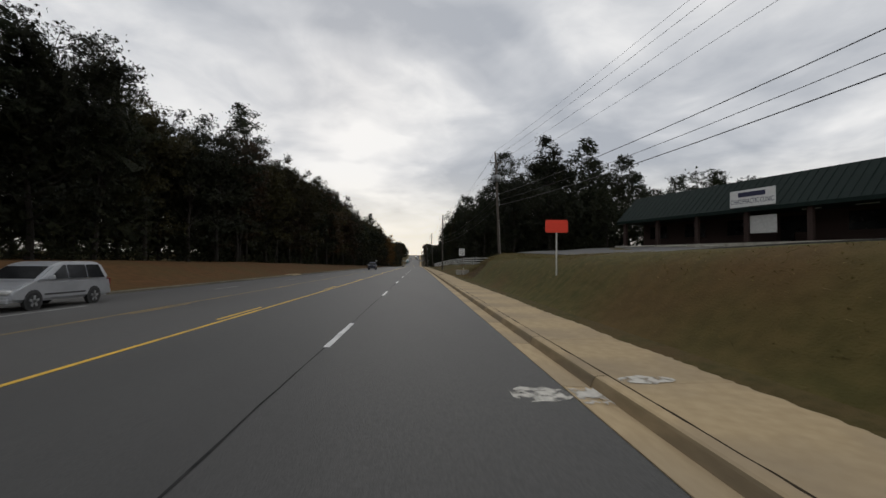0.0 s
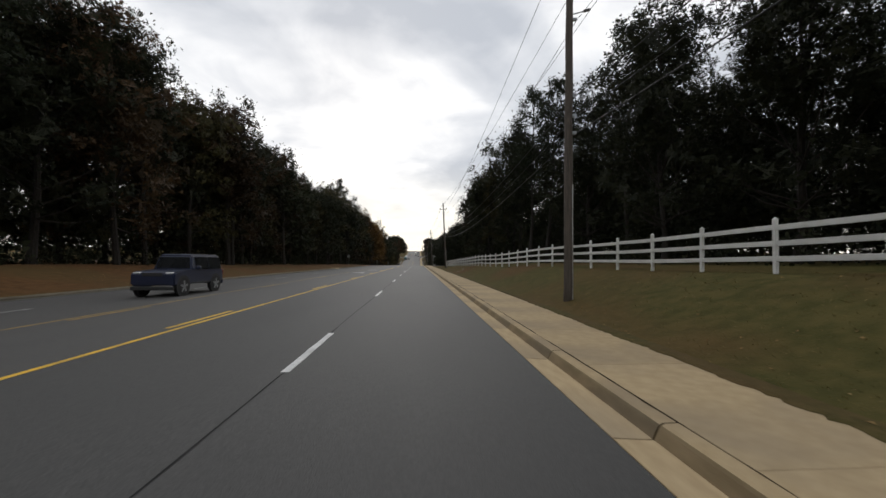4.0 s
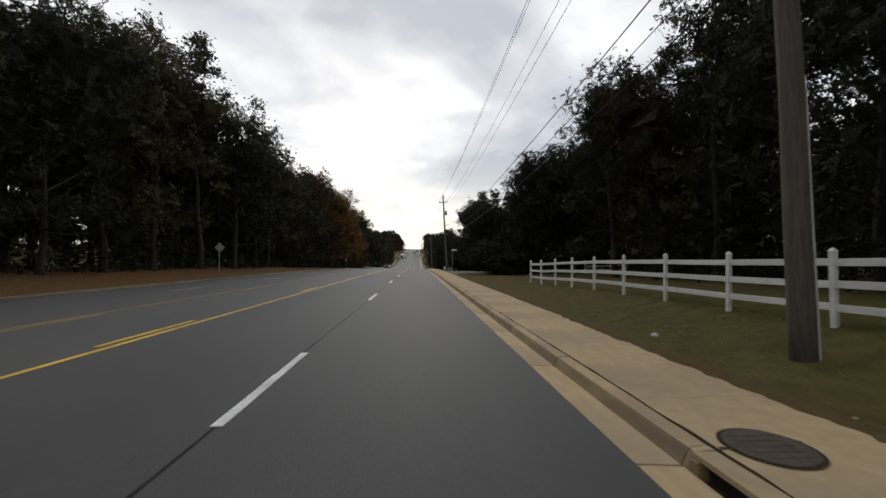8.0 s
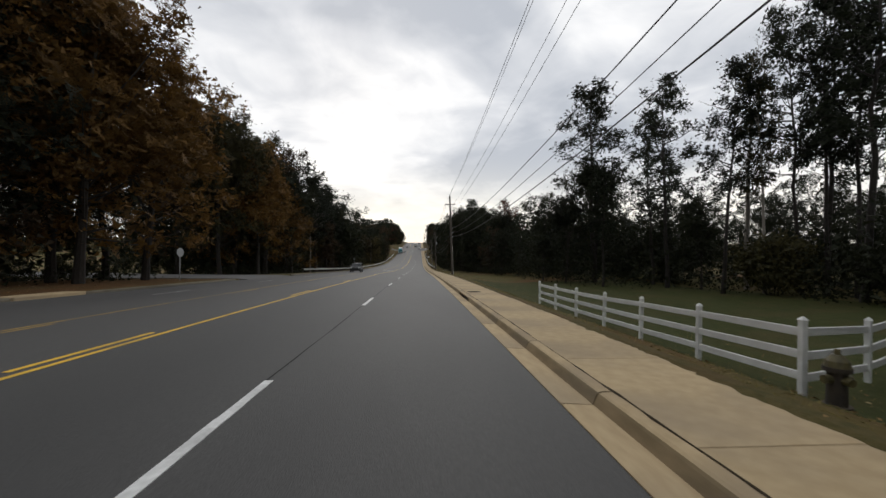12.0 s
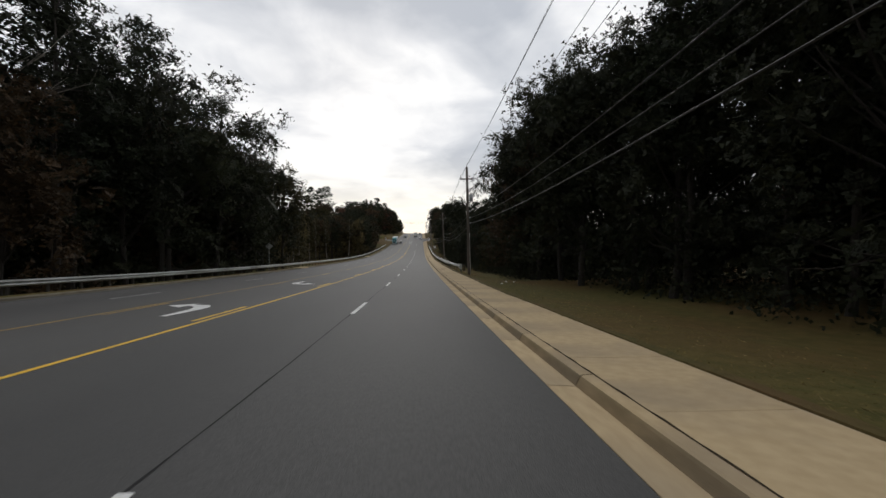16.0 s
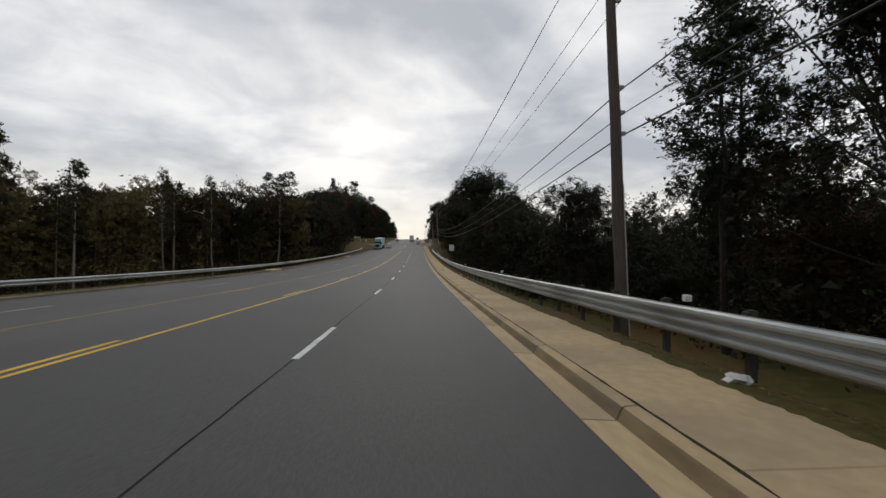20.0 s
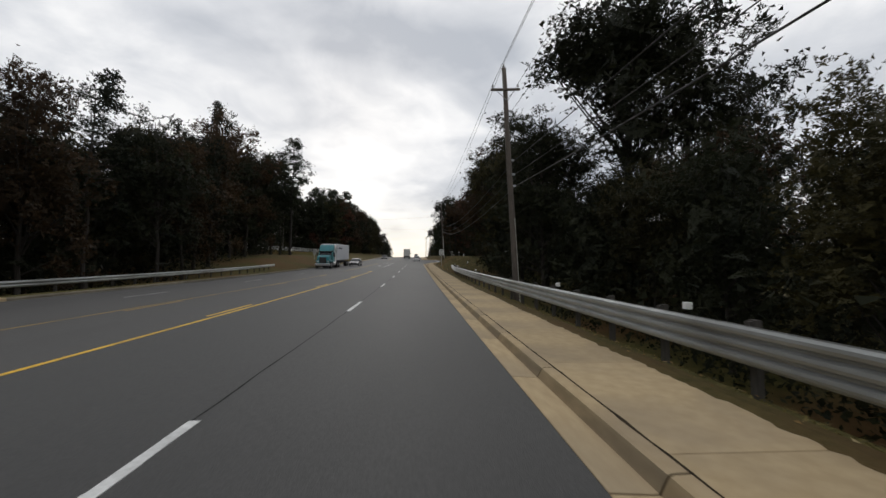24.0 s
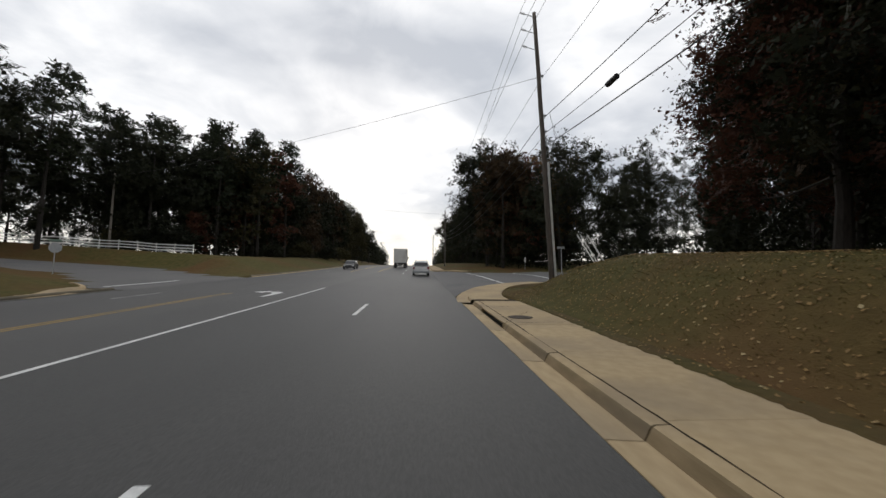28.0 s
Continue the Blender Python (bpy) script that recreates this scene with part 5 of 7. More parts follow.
def bare_tree(x, y, h, seed):
    """A leafless tree: a thin trunk that forks into limbs and twigs."""
    e = empty("bare_tree", pose(x, y, ground_z(x, y) - 0.2), "leafless grey tree with thin bare branches", "tree", "bare trees")
    r = random.Random(seed)
    trunk, limbs = bmesh.new(), bmesh.new()
    top = Vector((r.uniform(-.5, .5), r.uniform(-.5, .5), h))
    loft(trunk, [(Vector((0, 0, 0)).lerp(top, k / 6) + Vector((r.uniform(-.12, .12), r.uniform(-.12, .12), 0)) * (k > 0), 0.011 * h * (1 - 0.86 * k / 6)) for k in range(7)], 7)

    def fork(p, d, length, rad, depth):
        q = p + d * length
        tube(limbs, p, q, rad, rad * 0.55, 4, False)
        if depth:
            for _ in range(3):
                n = (d + Vector((r.uniform(-.8, .8), r.uniform(-.8, .8), r.uniform(-.1, .7)))).normalized()
                fork(p.lerp(q, r.uniform(0.5, 1.0)), n, length * r.uniform(0.45, 0.7), rad * 0.5, depth - 1)
    for k in range(11):
        f = 0.42 + 0.055 * k
        a = r.uniform(0, math.tau)
        fork(Vector((0, 0, 0)).lerp(top, f), Vector((math.cos(a), math.sin(a), r.uniform(0.4, 1.1))).normalized(), h * r.uniform(0.10, 0.19) * (1.25 - 0.5 * f), 0.0045 * h * (1.2 - f), 2)
    part("trunk", trunk, M_BARKPALE, e)
    part("branches", limbs, M_BARKPALE, e)


for k, (x, y, h) in enumerate(((-25.5, 317.6, 18.5), (-26.5, 327, 22), (16.6, 366, 22), (23.2, 251.5, 17))):
    bare_tree(x, y, h, 60 + k)

# bare sandy patches worn into the verge
M_SAND = mat("bare_earth", (0.20, 0.14, 0.085), (0.13, 0.085, 0.05), 0.95, 5, 8, 0.5, 40, c3=(0.07, 0.055, 0.025), scale3=2.5, amount3=0.9, spec=0.1)
pr = random.Random(17)
for px, py, ra, rb in ((5.2, 62.8, 0.5, 0.25), (4.9, 64.0, 0.3, 0.5), (5.5, 140.9, 0.3, 0.9), (5.8, 138.8, 0.25, 0.6), (5.4, 137.2, 0.2, 0.5), (6.1, 66.5, 0.5, 0.8), (5.3, 287.4, 0.2, 0.2), (5.0, 112.5, 0.2, 0.5), (6.4, 330.5, 0.35, 0.3)):
    pv, pf = [(px, py, ground_z(px, py) + 0.02)], []
    for k in range(16):
        a = k * math.tau / 16
        q = pr.uniform(0.55, 1.2)
        x_, y_ = px + math.cos(a) * ra * q, py + math.sin(a) * rb * q
        pv.append((x_, y_, ground_z(x_, y_) + 0.012))
        pf.append((0, 1 + k, 1 + (k + 1) % 16))
    mesh_ob("bare_patch", pv, pf, M_SAND, ground)

# turf creeping over the pavement's outer edge
er = np.random.RandomState(23)
ys_e = np.arange(-30, 546, 0.12)
w1 = np.interp(ys_e, ys_e[::9], er.uniform(-0.01, 0.09, len(ys_e[::9]))) + er.uniform(-0.05, 0.05, len(ys_e)) + 0.07 * np.sin(ys_e * 0.21) * np.sin(ys_e * 0.053)
w1 += np.interp(ys_e, [0, 43, 61, 105, 122, 135, 170, 210, 260, 299, 335, 352, 385, 464, 500, 520, 536], [0.02, 0.1, 0.06, -0.12, -0.1, 0.08, -0.03, 0.0, -0.02, -0.08, 0.0, 0.1, 0.18, 0.1, 0.2, 0.05, 0.0])
tv = []
for y, w_ in zip(ys_e, w1):
    zb = road_z(X_EDGE, y) + 0.147
    if 195.5 < y < 209.5:
        w_ = -0.02
    tv += [(X_WALK - max(w_, -0.03) - 0.02, y, zb), (X_WALK + 0.02, y, zb + 0.022), (X_WALK + 0.3, y, ground_z(X_WALK + 0.3, y) + 0.012)]
M_TURF = mat("turf_edge", (0.060, 0.052, 0.018), (0.092, 0.072, 0.028), 0.95, 6, 8, 0.8, 30, c3=(0.10, 0.062, 0.03), scale3=0.4, amount3=0.8, spec=0.1)
tagged(mesh_ob("turf_edge", tv, [(3 * i + a, 3 * i + a + 1, 3 * i + a + 4, 3 * i + a + 3) for i in range(len(ys_e) - 1) for a in (0, 1)], M_TURF), "ragged turf creeping over the pavement's edge", "turf", "", "structure")

bm = bmesh.new()
br = random.Random(4)
for k in range(260):
    cx_, cy_ = br.gauss(2.02, 0.06), br.gauss(345.4, 0.16)
    q = br.uniform(0.006, 0.03) * (1.6 if k < 60 else 1)
    if cx_ + q > X_GUT - 0.02 or cx_ - q < X_EDGE:
        continue
    bm.faces.new([bm.verts.new((cx_ + math.cos(j * math.tau / 7) * q * br.uniform(0.6, 1.1), cy_ + math.sin(j * math.tau / 7) * q * br.uniform(0.8, 1.8), road_z(X_EDGE, cy_) + 0.0145 + k * 0.00001 - 0.055 * (cx_ - X_EDGE))) for j in range(7)])
part("survey_mark", bm, mat("survey_blue", (0.16, 0.30, 0.36), (0.24, 0.29, 0.28), 0.9, 9, 8, c3=(0.35, 0.30, 0.22), scale3=6, amount3=0.8), road, "faded blue spray-paint mark on the gutter")

# ------------------------------------------------------------------ utility poles and wires
M_INSUL = mat("insulator", (0.30, 0.29, 0.28), (0.2, 0.19, 0.19), 0.4, 8)
M_SHEATH = mat("white_sheath", (0.55, 0.54, 0.50), (0.45, 0.44, 0.41), 0.7, 5, 6)
M_YELGUY = mat("yellow_guard", (0.50, 0.38, 0.06), (0.40, 0.30, 0.05), 0.6, 5)


def utility_pole(x, y, h, style, lean=(0, 0)):
    """A tarred wooden pole. Returns the world points where its wires hang, top wires first."""
    z = ground_z(x, y)
    e = empty("utility_pole", pose(x, y, z - 0.3, lean[0], lean[1], 0), "weathered grey-brown wooden utility pole at the verge", "utility pole", "utility poles")
    r0, r1 = (0.15, 0.10) if style == "pins" else (0.175, 0.115)
    bm = bmesh.new()
    n = 9
    rr = random.Random(int(y))
    loft(bm, [((rr.uniform(-.015, .015), rr.uniform(-.015, .015), -0.6 + (h + 0.9) * k / n), r0 + (r1 - r0) * k / n) for k in range(n + 1)], 14)
    part("shaft", bm, M_POLE, e, smooth=True)
    top = h + 0.3
    pts = []
    if style in ("arm", "can", "cans"):
        za = top - 1.2
        arm = part("crossarm", bbox_bm(-0.76, 0.76, -0.17, -0.06, za - 0.055, za + 0.055, 0.01), M_POLE, e, "weathered wooden crossarm")
        for s in (-1, 1):
            part("arm_brace", tube_bm(((s * 0.5, -0.13, za - 0.05), (0, -0.13, za - 0.55), 0.014, 0.014), n=5), M_GREYMETAL, arm)
        for px, pz in ((-0.66, za + 0.055), (0.66, za + 0.055), (0.0, top)):
            bm = bmesh.new()
            tube(bm, (px, -0.11 if px else 0, pz), (px, -0.11 if px else 0, pz + 0.1), 0.02, 0.02, 6)
            for k in range(3):
                tube(bm, (px, -0.11 if px else 0, pz + 0.1 + k * 0.045), (px, -0.11 if px else 0, pz + 0.13 + k * 0.045), 0.055 - k * 0.008, 0.05 - k * 0.008, 9)
            part("insulator", bm, M_INSUL, e, "grey porcelain insulator")
            pts.append((px, -0.11 if px else 0, pz + 0.24))
    else:
        for k in range(3):
            zk = top - 0.25 - k * 0.95
            s = -1 if style == "pins" or k % 2 else 1
            a = part("bracket", tube_bm(((0, 0, zk), (s * 0.55, 0, zk + 0.18), 0.022, 0.018), n=6), M_GREYMETAL, e)
            bm = bmesh.new()
            for j in range(4):
                tube(bm, (s * (0.55 + j * 0.06), 0, zk + 0.18 + j * 0.02), (s * (0.59 + j * 0.06), 0, zk + 0.195 + j * 0.02), 0.06, 0.05, 9)
            part("insulator", bm, M_INSUL, a, "grey porcelain insulator")
            pts.append((s * 0.8, 0, zk + 0.26))
    if style in ("can", "cans"):
        for k, (cx, cy) in enumerate(((0.36, -0.1),) if style == "can" else ((0.36, -0.05), (-0.36, -0.05), (0.0, -0.42))):
            bm = bmesh.new()
            zt = top - 2.75
            tube(bm, (cx, cy, zt - 0.75), (cx, cy, zt), 0.2, 0.2, 16)
            tube(bm, (cx, cy, zt), (cx, cy, zt + 0.05), 0.21, 0.12, 16)
            can = part("transformer", bm, M_GREYMETAL, e, "grey steel transformer can", True)
            part("bushing", tube_bm(((cx, cy, zt + 0.05), (cx, cy, zt + 0.28), 0.035, 0.02)), M_INSUL, can)
            part("hanger", bbox_bm(min(cx, 0) * 0.9, max(cx, 0) * 0.9 + 0.01, min(cy, 0) - 0.02, 0.03, zt - 0.25, zt - 0.18), M_GREYMETAL, can)
    # neutral and the heavy communication cables lower down
    nz = top - (2.3 if style != "pins" else 3.6)
    for zc, nm in ((nz, "neutral_clamp"), (h * 0.62, "cable_clamp"), (h * 0.56, "cable_clamp"), (h * 0.51, "cable_clamp")):
        part(nm, bbox_bm(r1 * 0.8, r1 + 0.16, -0.05, 0.05, zc - 0.05, zc + 0.05, 0.008), M_GREYMETAL, e)
        pts.append((r1 + 0.17, 0, zc))
    if style == "pins":
        part("riser", bbox_bm(0.10, 0.2, -0.2, -0.1, 0.2, 6.4, 0.02), M_SHEATH, e, "pale plastic cable riser")
    else:
        part("riser", tube_bm(((r0 * 0.7, -r0 * 0.75, 0.0), (r1 * 0.9, -r1 * 1.1, 4.5), 0.016, 0.016), n=6), M_SHEATH, e, "thin pale ground-wire cover")
    m = pose(x, y, z - 0.3, lean[0], lean[1], 0)
    return [m @ Vector(q) for q in pts]


POLES = [(17.5, -19, 12.5, "arm"), (9.5, 46.8, 12.3, "cans"), (5.3, 89.7, 12.6, "side"), (5.68, 156.4, 13.5, "arm"), (5.1, 218.5, 13.2, "can"), (4.9, 281.6, 11.4, "arm"),
         (5.02, 340.5, 10.9, "can"), (5.6, 390.2, 11.6, "arm"), (5.3, 477.6, 12.1, "arm"), (6.75, 552.3, 14.5, "pins"), (5.6, 618, 12.5, "arm"), (5.6, 690, 12.5, "arm")]
LEANS = {46.8: (0, -2.5), 156.4: (0, -3.1), 218.5: (0, -3.2), 340.5: (0, -1.8), 390.2: (0, -2.4), 552.3: (0, -3.0), 477.6: (0, -3.0), 281.6: (0, -2.6)}
HANG = [utility_pole(x, y, h, s, LEANS.get(y, (0, 0))) for x, y, h, s in POLES]


def sagging(p, q, sag, r, n=14, sides=4):
    bm = bmesh.new()
    prev = None
    for k in range(n + 1):
        f = k / n
        c = p.lerp(q, f) - Vector((0, 0, 4 * sag * f * (1 - f)))
        d = (q - p).normalized()
        s = d.cross(Vector((0, 0, 1))).normalized()
        u = s.cross(d)
        ring = [bm.verts.new(c + s * (r * math.cos(a)) + u * (r * math.sin(a))) for a in [j * math.tau / sides for j in range(sides)]]
        if prev:
            for j in range(sides):
                bm.faces.new((prev[j], prev[(j + 1) % sides], ring[(j + 1) % sides], ring[j]))
        prev = ring
    return bm


for w, (lab, r) in enumerate([("thin black overhead power line", 0.011)] * 3 + [("thin black neutral line below the power lines", 0.011)] + [("heavy black overhead communication cable", 0.022), ("black overhead communication cable", 0.016), ("heavy black overhead communication cable", 0.024)]):
    e = empty("overhead_wire", pose(0, 0, 0), lab, "wire", "overhead wires")
    for k in range(len(HANG) - 1):
        L = (HANG[k + 1][w] - HANG[k][w]).length
        part("span", sagging(HANG[k][w], HANG[k + 1][w], L * (0.014 if w < 4 else 0.018), r), M_WIRE, e)
# a splice case on one cable, and two lines that cross the road at the junction
a, b = HANG[8][5], HANG[9][5]
c = a.lerp(b, 0.905) - Vector((0, 0, 0.42))
bm = bmesh.new()
tube(bm, c - Vector((0, 0.32, 0.08)), c + Vector((0, 0.32, -0.04)), 0.1, 0.1, 10)
tagged(part("splice_case", bm, M_WIRE), "black splice case hung on a cable", "cable box")

# ------------------------------------------------------------------ fences


def rail_fence(points, label, spacing=2.44, h=1.36, rails=(0.36, 0.76, 1.16), post=0.047, rail_h=0.066, skip=False):
    """A painted post-and-rail fence along a polyline of (x, y)."""
    P = [Vector((x, y, 0)) for x, y in points]
    spots = [P[0]]
    for a, b in zip(P, P[1:]):
        n = max(1, round((b - a).length / spacing))
        spots += [a.lerp(b, (k + 1) / n) for k in range(n)]
    e = empty("fence", pose(P[0].x, P[0].y, ground_z(P[0].x, P[0].y)), label, "fence", "rail fences")
    inv = e.matrix_world.inverted()
    r = random.Random(int(P[0].y))
    zs = [ground_z(p.x, p.y) for p in spots]
    bm0 = bbox_bm(-post, post, -post, post, -0.3, h, 0.006)
    bmesh.ops.create_cone(bm0, cap_ends=True, segments=4, radius1=post * 1.7, radius2=0.01, depth=0.06, matrix=pose(0, 0, h + 0.03, 0, 0, 45))
    first = part("post", bm0, M_FENCE, e)
    for k, (p, z) in enumerate(zip(spots, zs)):
        if skip and k == len(spots) - 1:
            continue
        o = first if k == 0 else new("post", first.data)
        o.parent = e
        d = spots[min(k + 1, len(spots) - 1)] - spots[max(k - 1, 0)]
        o.matrix_basis = inv @ pose(p.x, p.y, z, r.uniform(-1.2, 1.2), r.uniform(-1.2, 1.2), math.degrees(math.atan2(d.y, d.x)))
    rail_me = bbox_bm(0, 1, -0.02, 0.02, -rail_h, rail_h, 0.004)
    rail0 = None
    for k in range(len(spots) - 1):
        for zr in rails:
            a = Vector((*spots[k].xy, zs[k] + zr + r.uniform(-.012, .012)))
            b = Vector((*spots[k + 1].xy, zs[k + 1] + zr + r.uniform(-.012, .012)))
            d = b - a
            if rail0 is None:
                rail0 = part("rail", rail_me, M_FENCE, e)
                o = rail0
            else:
                o = new("rail", rail0.data)
                o.parent = e
            rot = d.to_track_quat("X", "Z").to_matrix().to_4x4()
            o.matrix_basis = inv @ Matrix.Translation(a) @ rot @ Matrix.Diagonal((d.length, 1, 1, 1))
    return e


rail_fence([(9.5, 65.6), (8.6, 95), (7.7, 120.6), (7.25, 155), (7.3, 169), (7.05, 172.8), (7.2, 175.4)], "long white three-rail wooden fence along the grass verge")
rail_fence([(18.7, 193), (16.7, 188.5), (21, 186.8)], "dim white rail fence set back behind the verge", 2.6, 1.3, skip=True)
rail_fence([(22, 67), (15, 66.2), (9.6, 65.5)], "weathered white rail fence running back to the woods", 2.8, 1.3, skip=True)
rail_fence([(6.1, 231.4), (6.45, 238.7), (6.5, 246)], "short white three-rail fence beside the pavement", 2.44, 1.2, (0.30, 0.65, 1.02))
rail_fence([(13.5, 234.6), (8.6, 232.5), (6.15, 231.4)], "white rail fence running back from the pavement", 2.6, 1.2, (0.30, 0.65, 1.02), skip=True)
rail_fence([(-30.6, 586.7), (-40, 586.4), (-64, 585.5)], "white three-rail fence on a bank across the road", 2.5, 1.25, (0.35, 0.72, 1.1))

# ------------------------------------------------------------------ guardrails
WBEAM = [(0.0, -0.155), (0.0, -0.14), (0.075, -0.11), (0.083, -0.075), (0.075, -0.045), (0.012, -0.015), (0.0, 0.0), (0.012, 0.015), (0.075, 0.045), (0.083, 0.075), (0.075, 0.11), (0.0, 0.14), (0.0, 0.155)]
THRIE = [(0.0, -0.255), (0.0, -0.24), (0.075, -0.21), (0.083, -0.17), (0.075, -0.13), (0.012, -0.10), (0.012, -0.07), (0.075, -0.04), (0.083, 0.0), (0.075, 0.04), (0.012, 0.07), (0.012, 0.10), (0.075, 0.13), (0.083, 0.17), (0.075, 0.21), (0.0, 0.24), (0.0, 0.255)]


# grey-brown timber, darkened to paint in the shade below the beam
M_GUARDPOST = mat("post_timber", (0.065, 0.058, 0.048), (0.040, 0.036, 0.03), 0.9, 7, 8, 0.3, 30, stretch=(4, 4, 0.6))


def guardrail(xf, y0, y1, side, profile, zc, label, step=3.81, post_top=0.0, post_step=1.905, lead=0.4):
    """Corrugated steel beams lapped end to end on posts; side is the way the face looks."""
    e = empty("guardrail", pose(xf(y0), y0, ground_z(xf(y0), y0)), label, "guardrail", "guardrails")
    inv = e.matrix_world.inverted()
    y = y0
    k = 0
    while y < y1 - 0.1:
        yb = min(y + step, y1)
        bm = bmesh.new()
        ends = []
        for yy_ in (y - 0.1, yb + 0.0):
            x = xf(yy_)
            z = ground_z(x, yy_) + zc
            ends.append([bm.verts.new(inv @ Vector((x + side * (dx + (0.004 if k % 2 else 0)), yy_, z + dz))) for dx, dz in profile])
        back = []
        for yy_ in (y - 0.1, yb):
            x = xf(yy_)
            z = ground_z(x, yy_) + zc
            back.append([bm.verts.new(inv @ Vector((x + side * (dx - 0.006), yy_, z + dz))) for dx, dz in profile])
        n = len(profile)
        for i in range(n - 1):
            bm.faces.new((ends[0][i], ends[1][i], ends[1][i + 1], ends[0][i + 1]))
            bm.faces.new((back[0][i], back[0][i + 1], back[1][i + 1], back[1][i]))
        for i in (0, n - 1):
            bm.faces.new((ends[0][i], ends[1][i], back[1][i], back[0][i]))
        for j in (0, 1):
            for i in range(n - 1):
                bm.faces.new((ends[j][i], ends[j][i + 1], back[j][i + 1], back[j][i]))
        part("beam", bm, M_STEEL, e)
        y = yb
        k += 1
    zt = zc + profile[-1][1]
    first = None
    y = y0 + lead
    while y < y1:
        x = xf(y)
        if first is None:
            bm = bmesh.new()
            box(bm, -0.05, 0.05, -0.055, 0.055, -0.7, zt + post_top)
            box(bm, 0.05 * side - 0.03 if side > 0 else -0.05 - 0.06, 0.05 + 0.06 if side > 0 else -0.05 + 0.03, -0.05, 0.05, zt - 0.34, zt + post_top - 0.02)
            o = first = part("post", bm, M_GUARDPOST, e, "grey timber guardrail post darkened for the shade below the rail")
        else:
            o = new("post", first.data)
            o.parent = e
        o.matrix_basis = inv @ pose(x - side * 0.24, y, ground_z(x, y), 0, 0, 0)
        y += post_step
    return e


def xr(y):
    return 4.55 + 0.8 * smooth01(500, 516, y) + 0.15 * (1 - smooth01(345, 352, y))


g_r = guardrail(xr, 362, 514.5, -1, THRIE, 0.66, "long galvanised steel guardrail with three ridges beside the pavement", post_top=0.055)
for y in (372.2, 386.6, 401.8, 418.9, 441.7, 464.65, 470.6, 488.0, 501.24, 509.4):
    o = part("reflector_block", bbox_bm(-0.06, 0.06, -0.05, 0.05, 0, 0.12, 0.008), M_SIGNWHITE, g_r, "small white reflector block on a post")
    o.matrix_basis = g_r.matrix_world.inverted() @ pose(xr(y) + 0.24, y, ground_z(xr(y), y) + 0.955)
g_e = guardrail(xr, 345.8, 362.0, -1, WBEAM, 0.68, "galvanised guardrail end section with a bolted bracket", post_step=3.81, lead=1.9)
zt = ground_z(4.75, 345.5)
term = empty("guardrail_end_marker", pose(4.72, 345.6, zt + 0.1), "blunt steel guardrail end with a small striped hazard panel", "hazard marker")
# flanged end post in galvanised steel
bm = bmesh.new()
box(bm, -0.15, 0.10, -0.012, 0.0, 0.22, 0.86)
box(bm, -0.15, -0.138, 0.0, 0.16, 0.30, 0.86)
box(bm, 0.088, 0.10, 0.0, 0.16, 0.0, 0.86)
box(bm, -0.15, 0.10, 0.15, 0.162, 0.22, 0.86)
part("end_plate", bm, M_STEEL, term, "galvanised flanged end plate")
# bracket straps above and below the beam
for z0 in (0.32, 0.80):
    part("strap", bbox_bm(-0.19, -0.155, 0.0, 1.25, z0, z0 + 0.045, 0.006), M_STEEL, term, "steel bracket strap")
for y0 in (0.0, 1.2):
    part("strap", bbox_bm(-0.19, -0.155, y0, y0 + 0.05, 0.3, 0.87, 0.006), M_STEEL, term, "steel bracket strap")
for k in range(4):
    part("bolt", tube_bm(((-0.10 + 0.15 * (k % 2), -0.012, 0.4 + 0.3 * (k // 2)), (-0.10 + 0.15 * (k % 2), -0.03, 0.4 + 0.3 * (k // 2)), 0.014, 0.012), n=8), M_STEEL, term)
M_HAZ = mat("hazard_tan", (0.17, 0.105, 0.035), (0.12, 0.075, 0.03), 0.7, 6)
hz = part("panel", bbox_bm(-0.12, 0.12, -0.012, 0.0, 0.05, 0.86, 0.004), M_BLACK, term, "black panel with slanting tan stripes")
hz.matrix_basis = pose(0.36, 0.12, 0, 0, 0, -48)
for k in range(4):
    bm = bmesh.new()
    z0 = 0.07 + k * 0.165
    bm.faces.new([bm.verts.new(v) for v in ((-0.11, -0.016, z0 + 0.27), (-0.11, -0.016, z0 + 0.20), (0.11, -0.016, z0), (0.11, -0.016, z0 + 0.07))])
    part("stripe", bm, M_HAZ, hz)
part("post", bbox_bm(-0.05, 0.07, 0.03, 0.13, -0.5, 0.3, 0.008), M_GUARDPOST, term)
guardrail(lambda y: -18.4 - 0.8 * (1 - smooth01(291, 300, y)) - 0.6 * smooth01(503, 512, y), 291, 512, 1, WBEAM, 0.58, "long galvanised steel guardrail across the road")

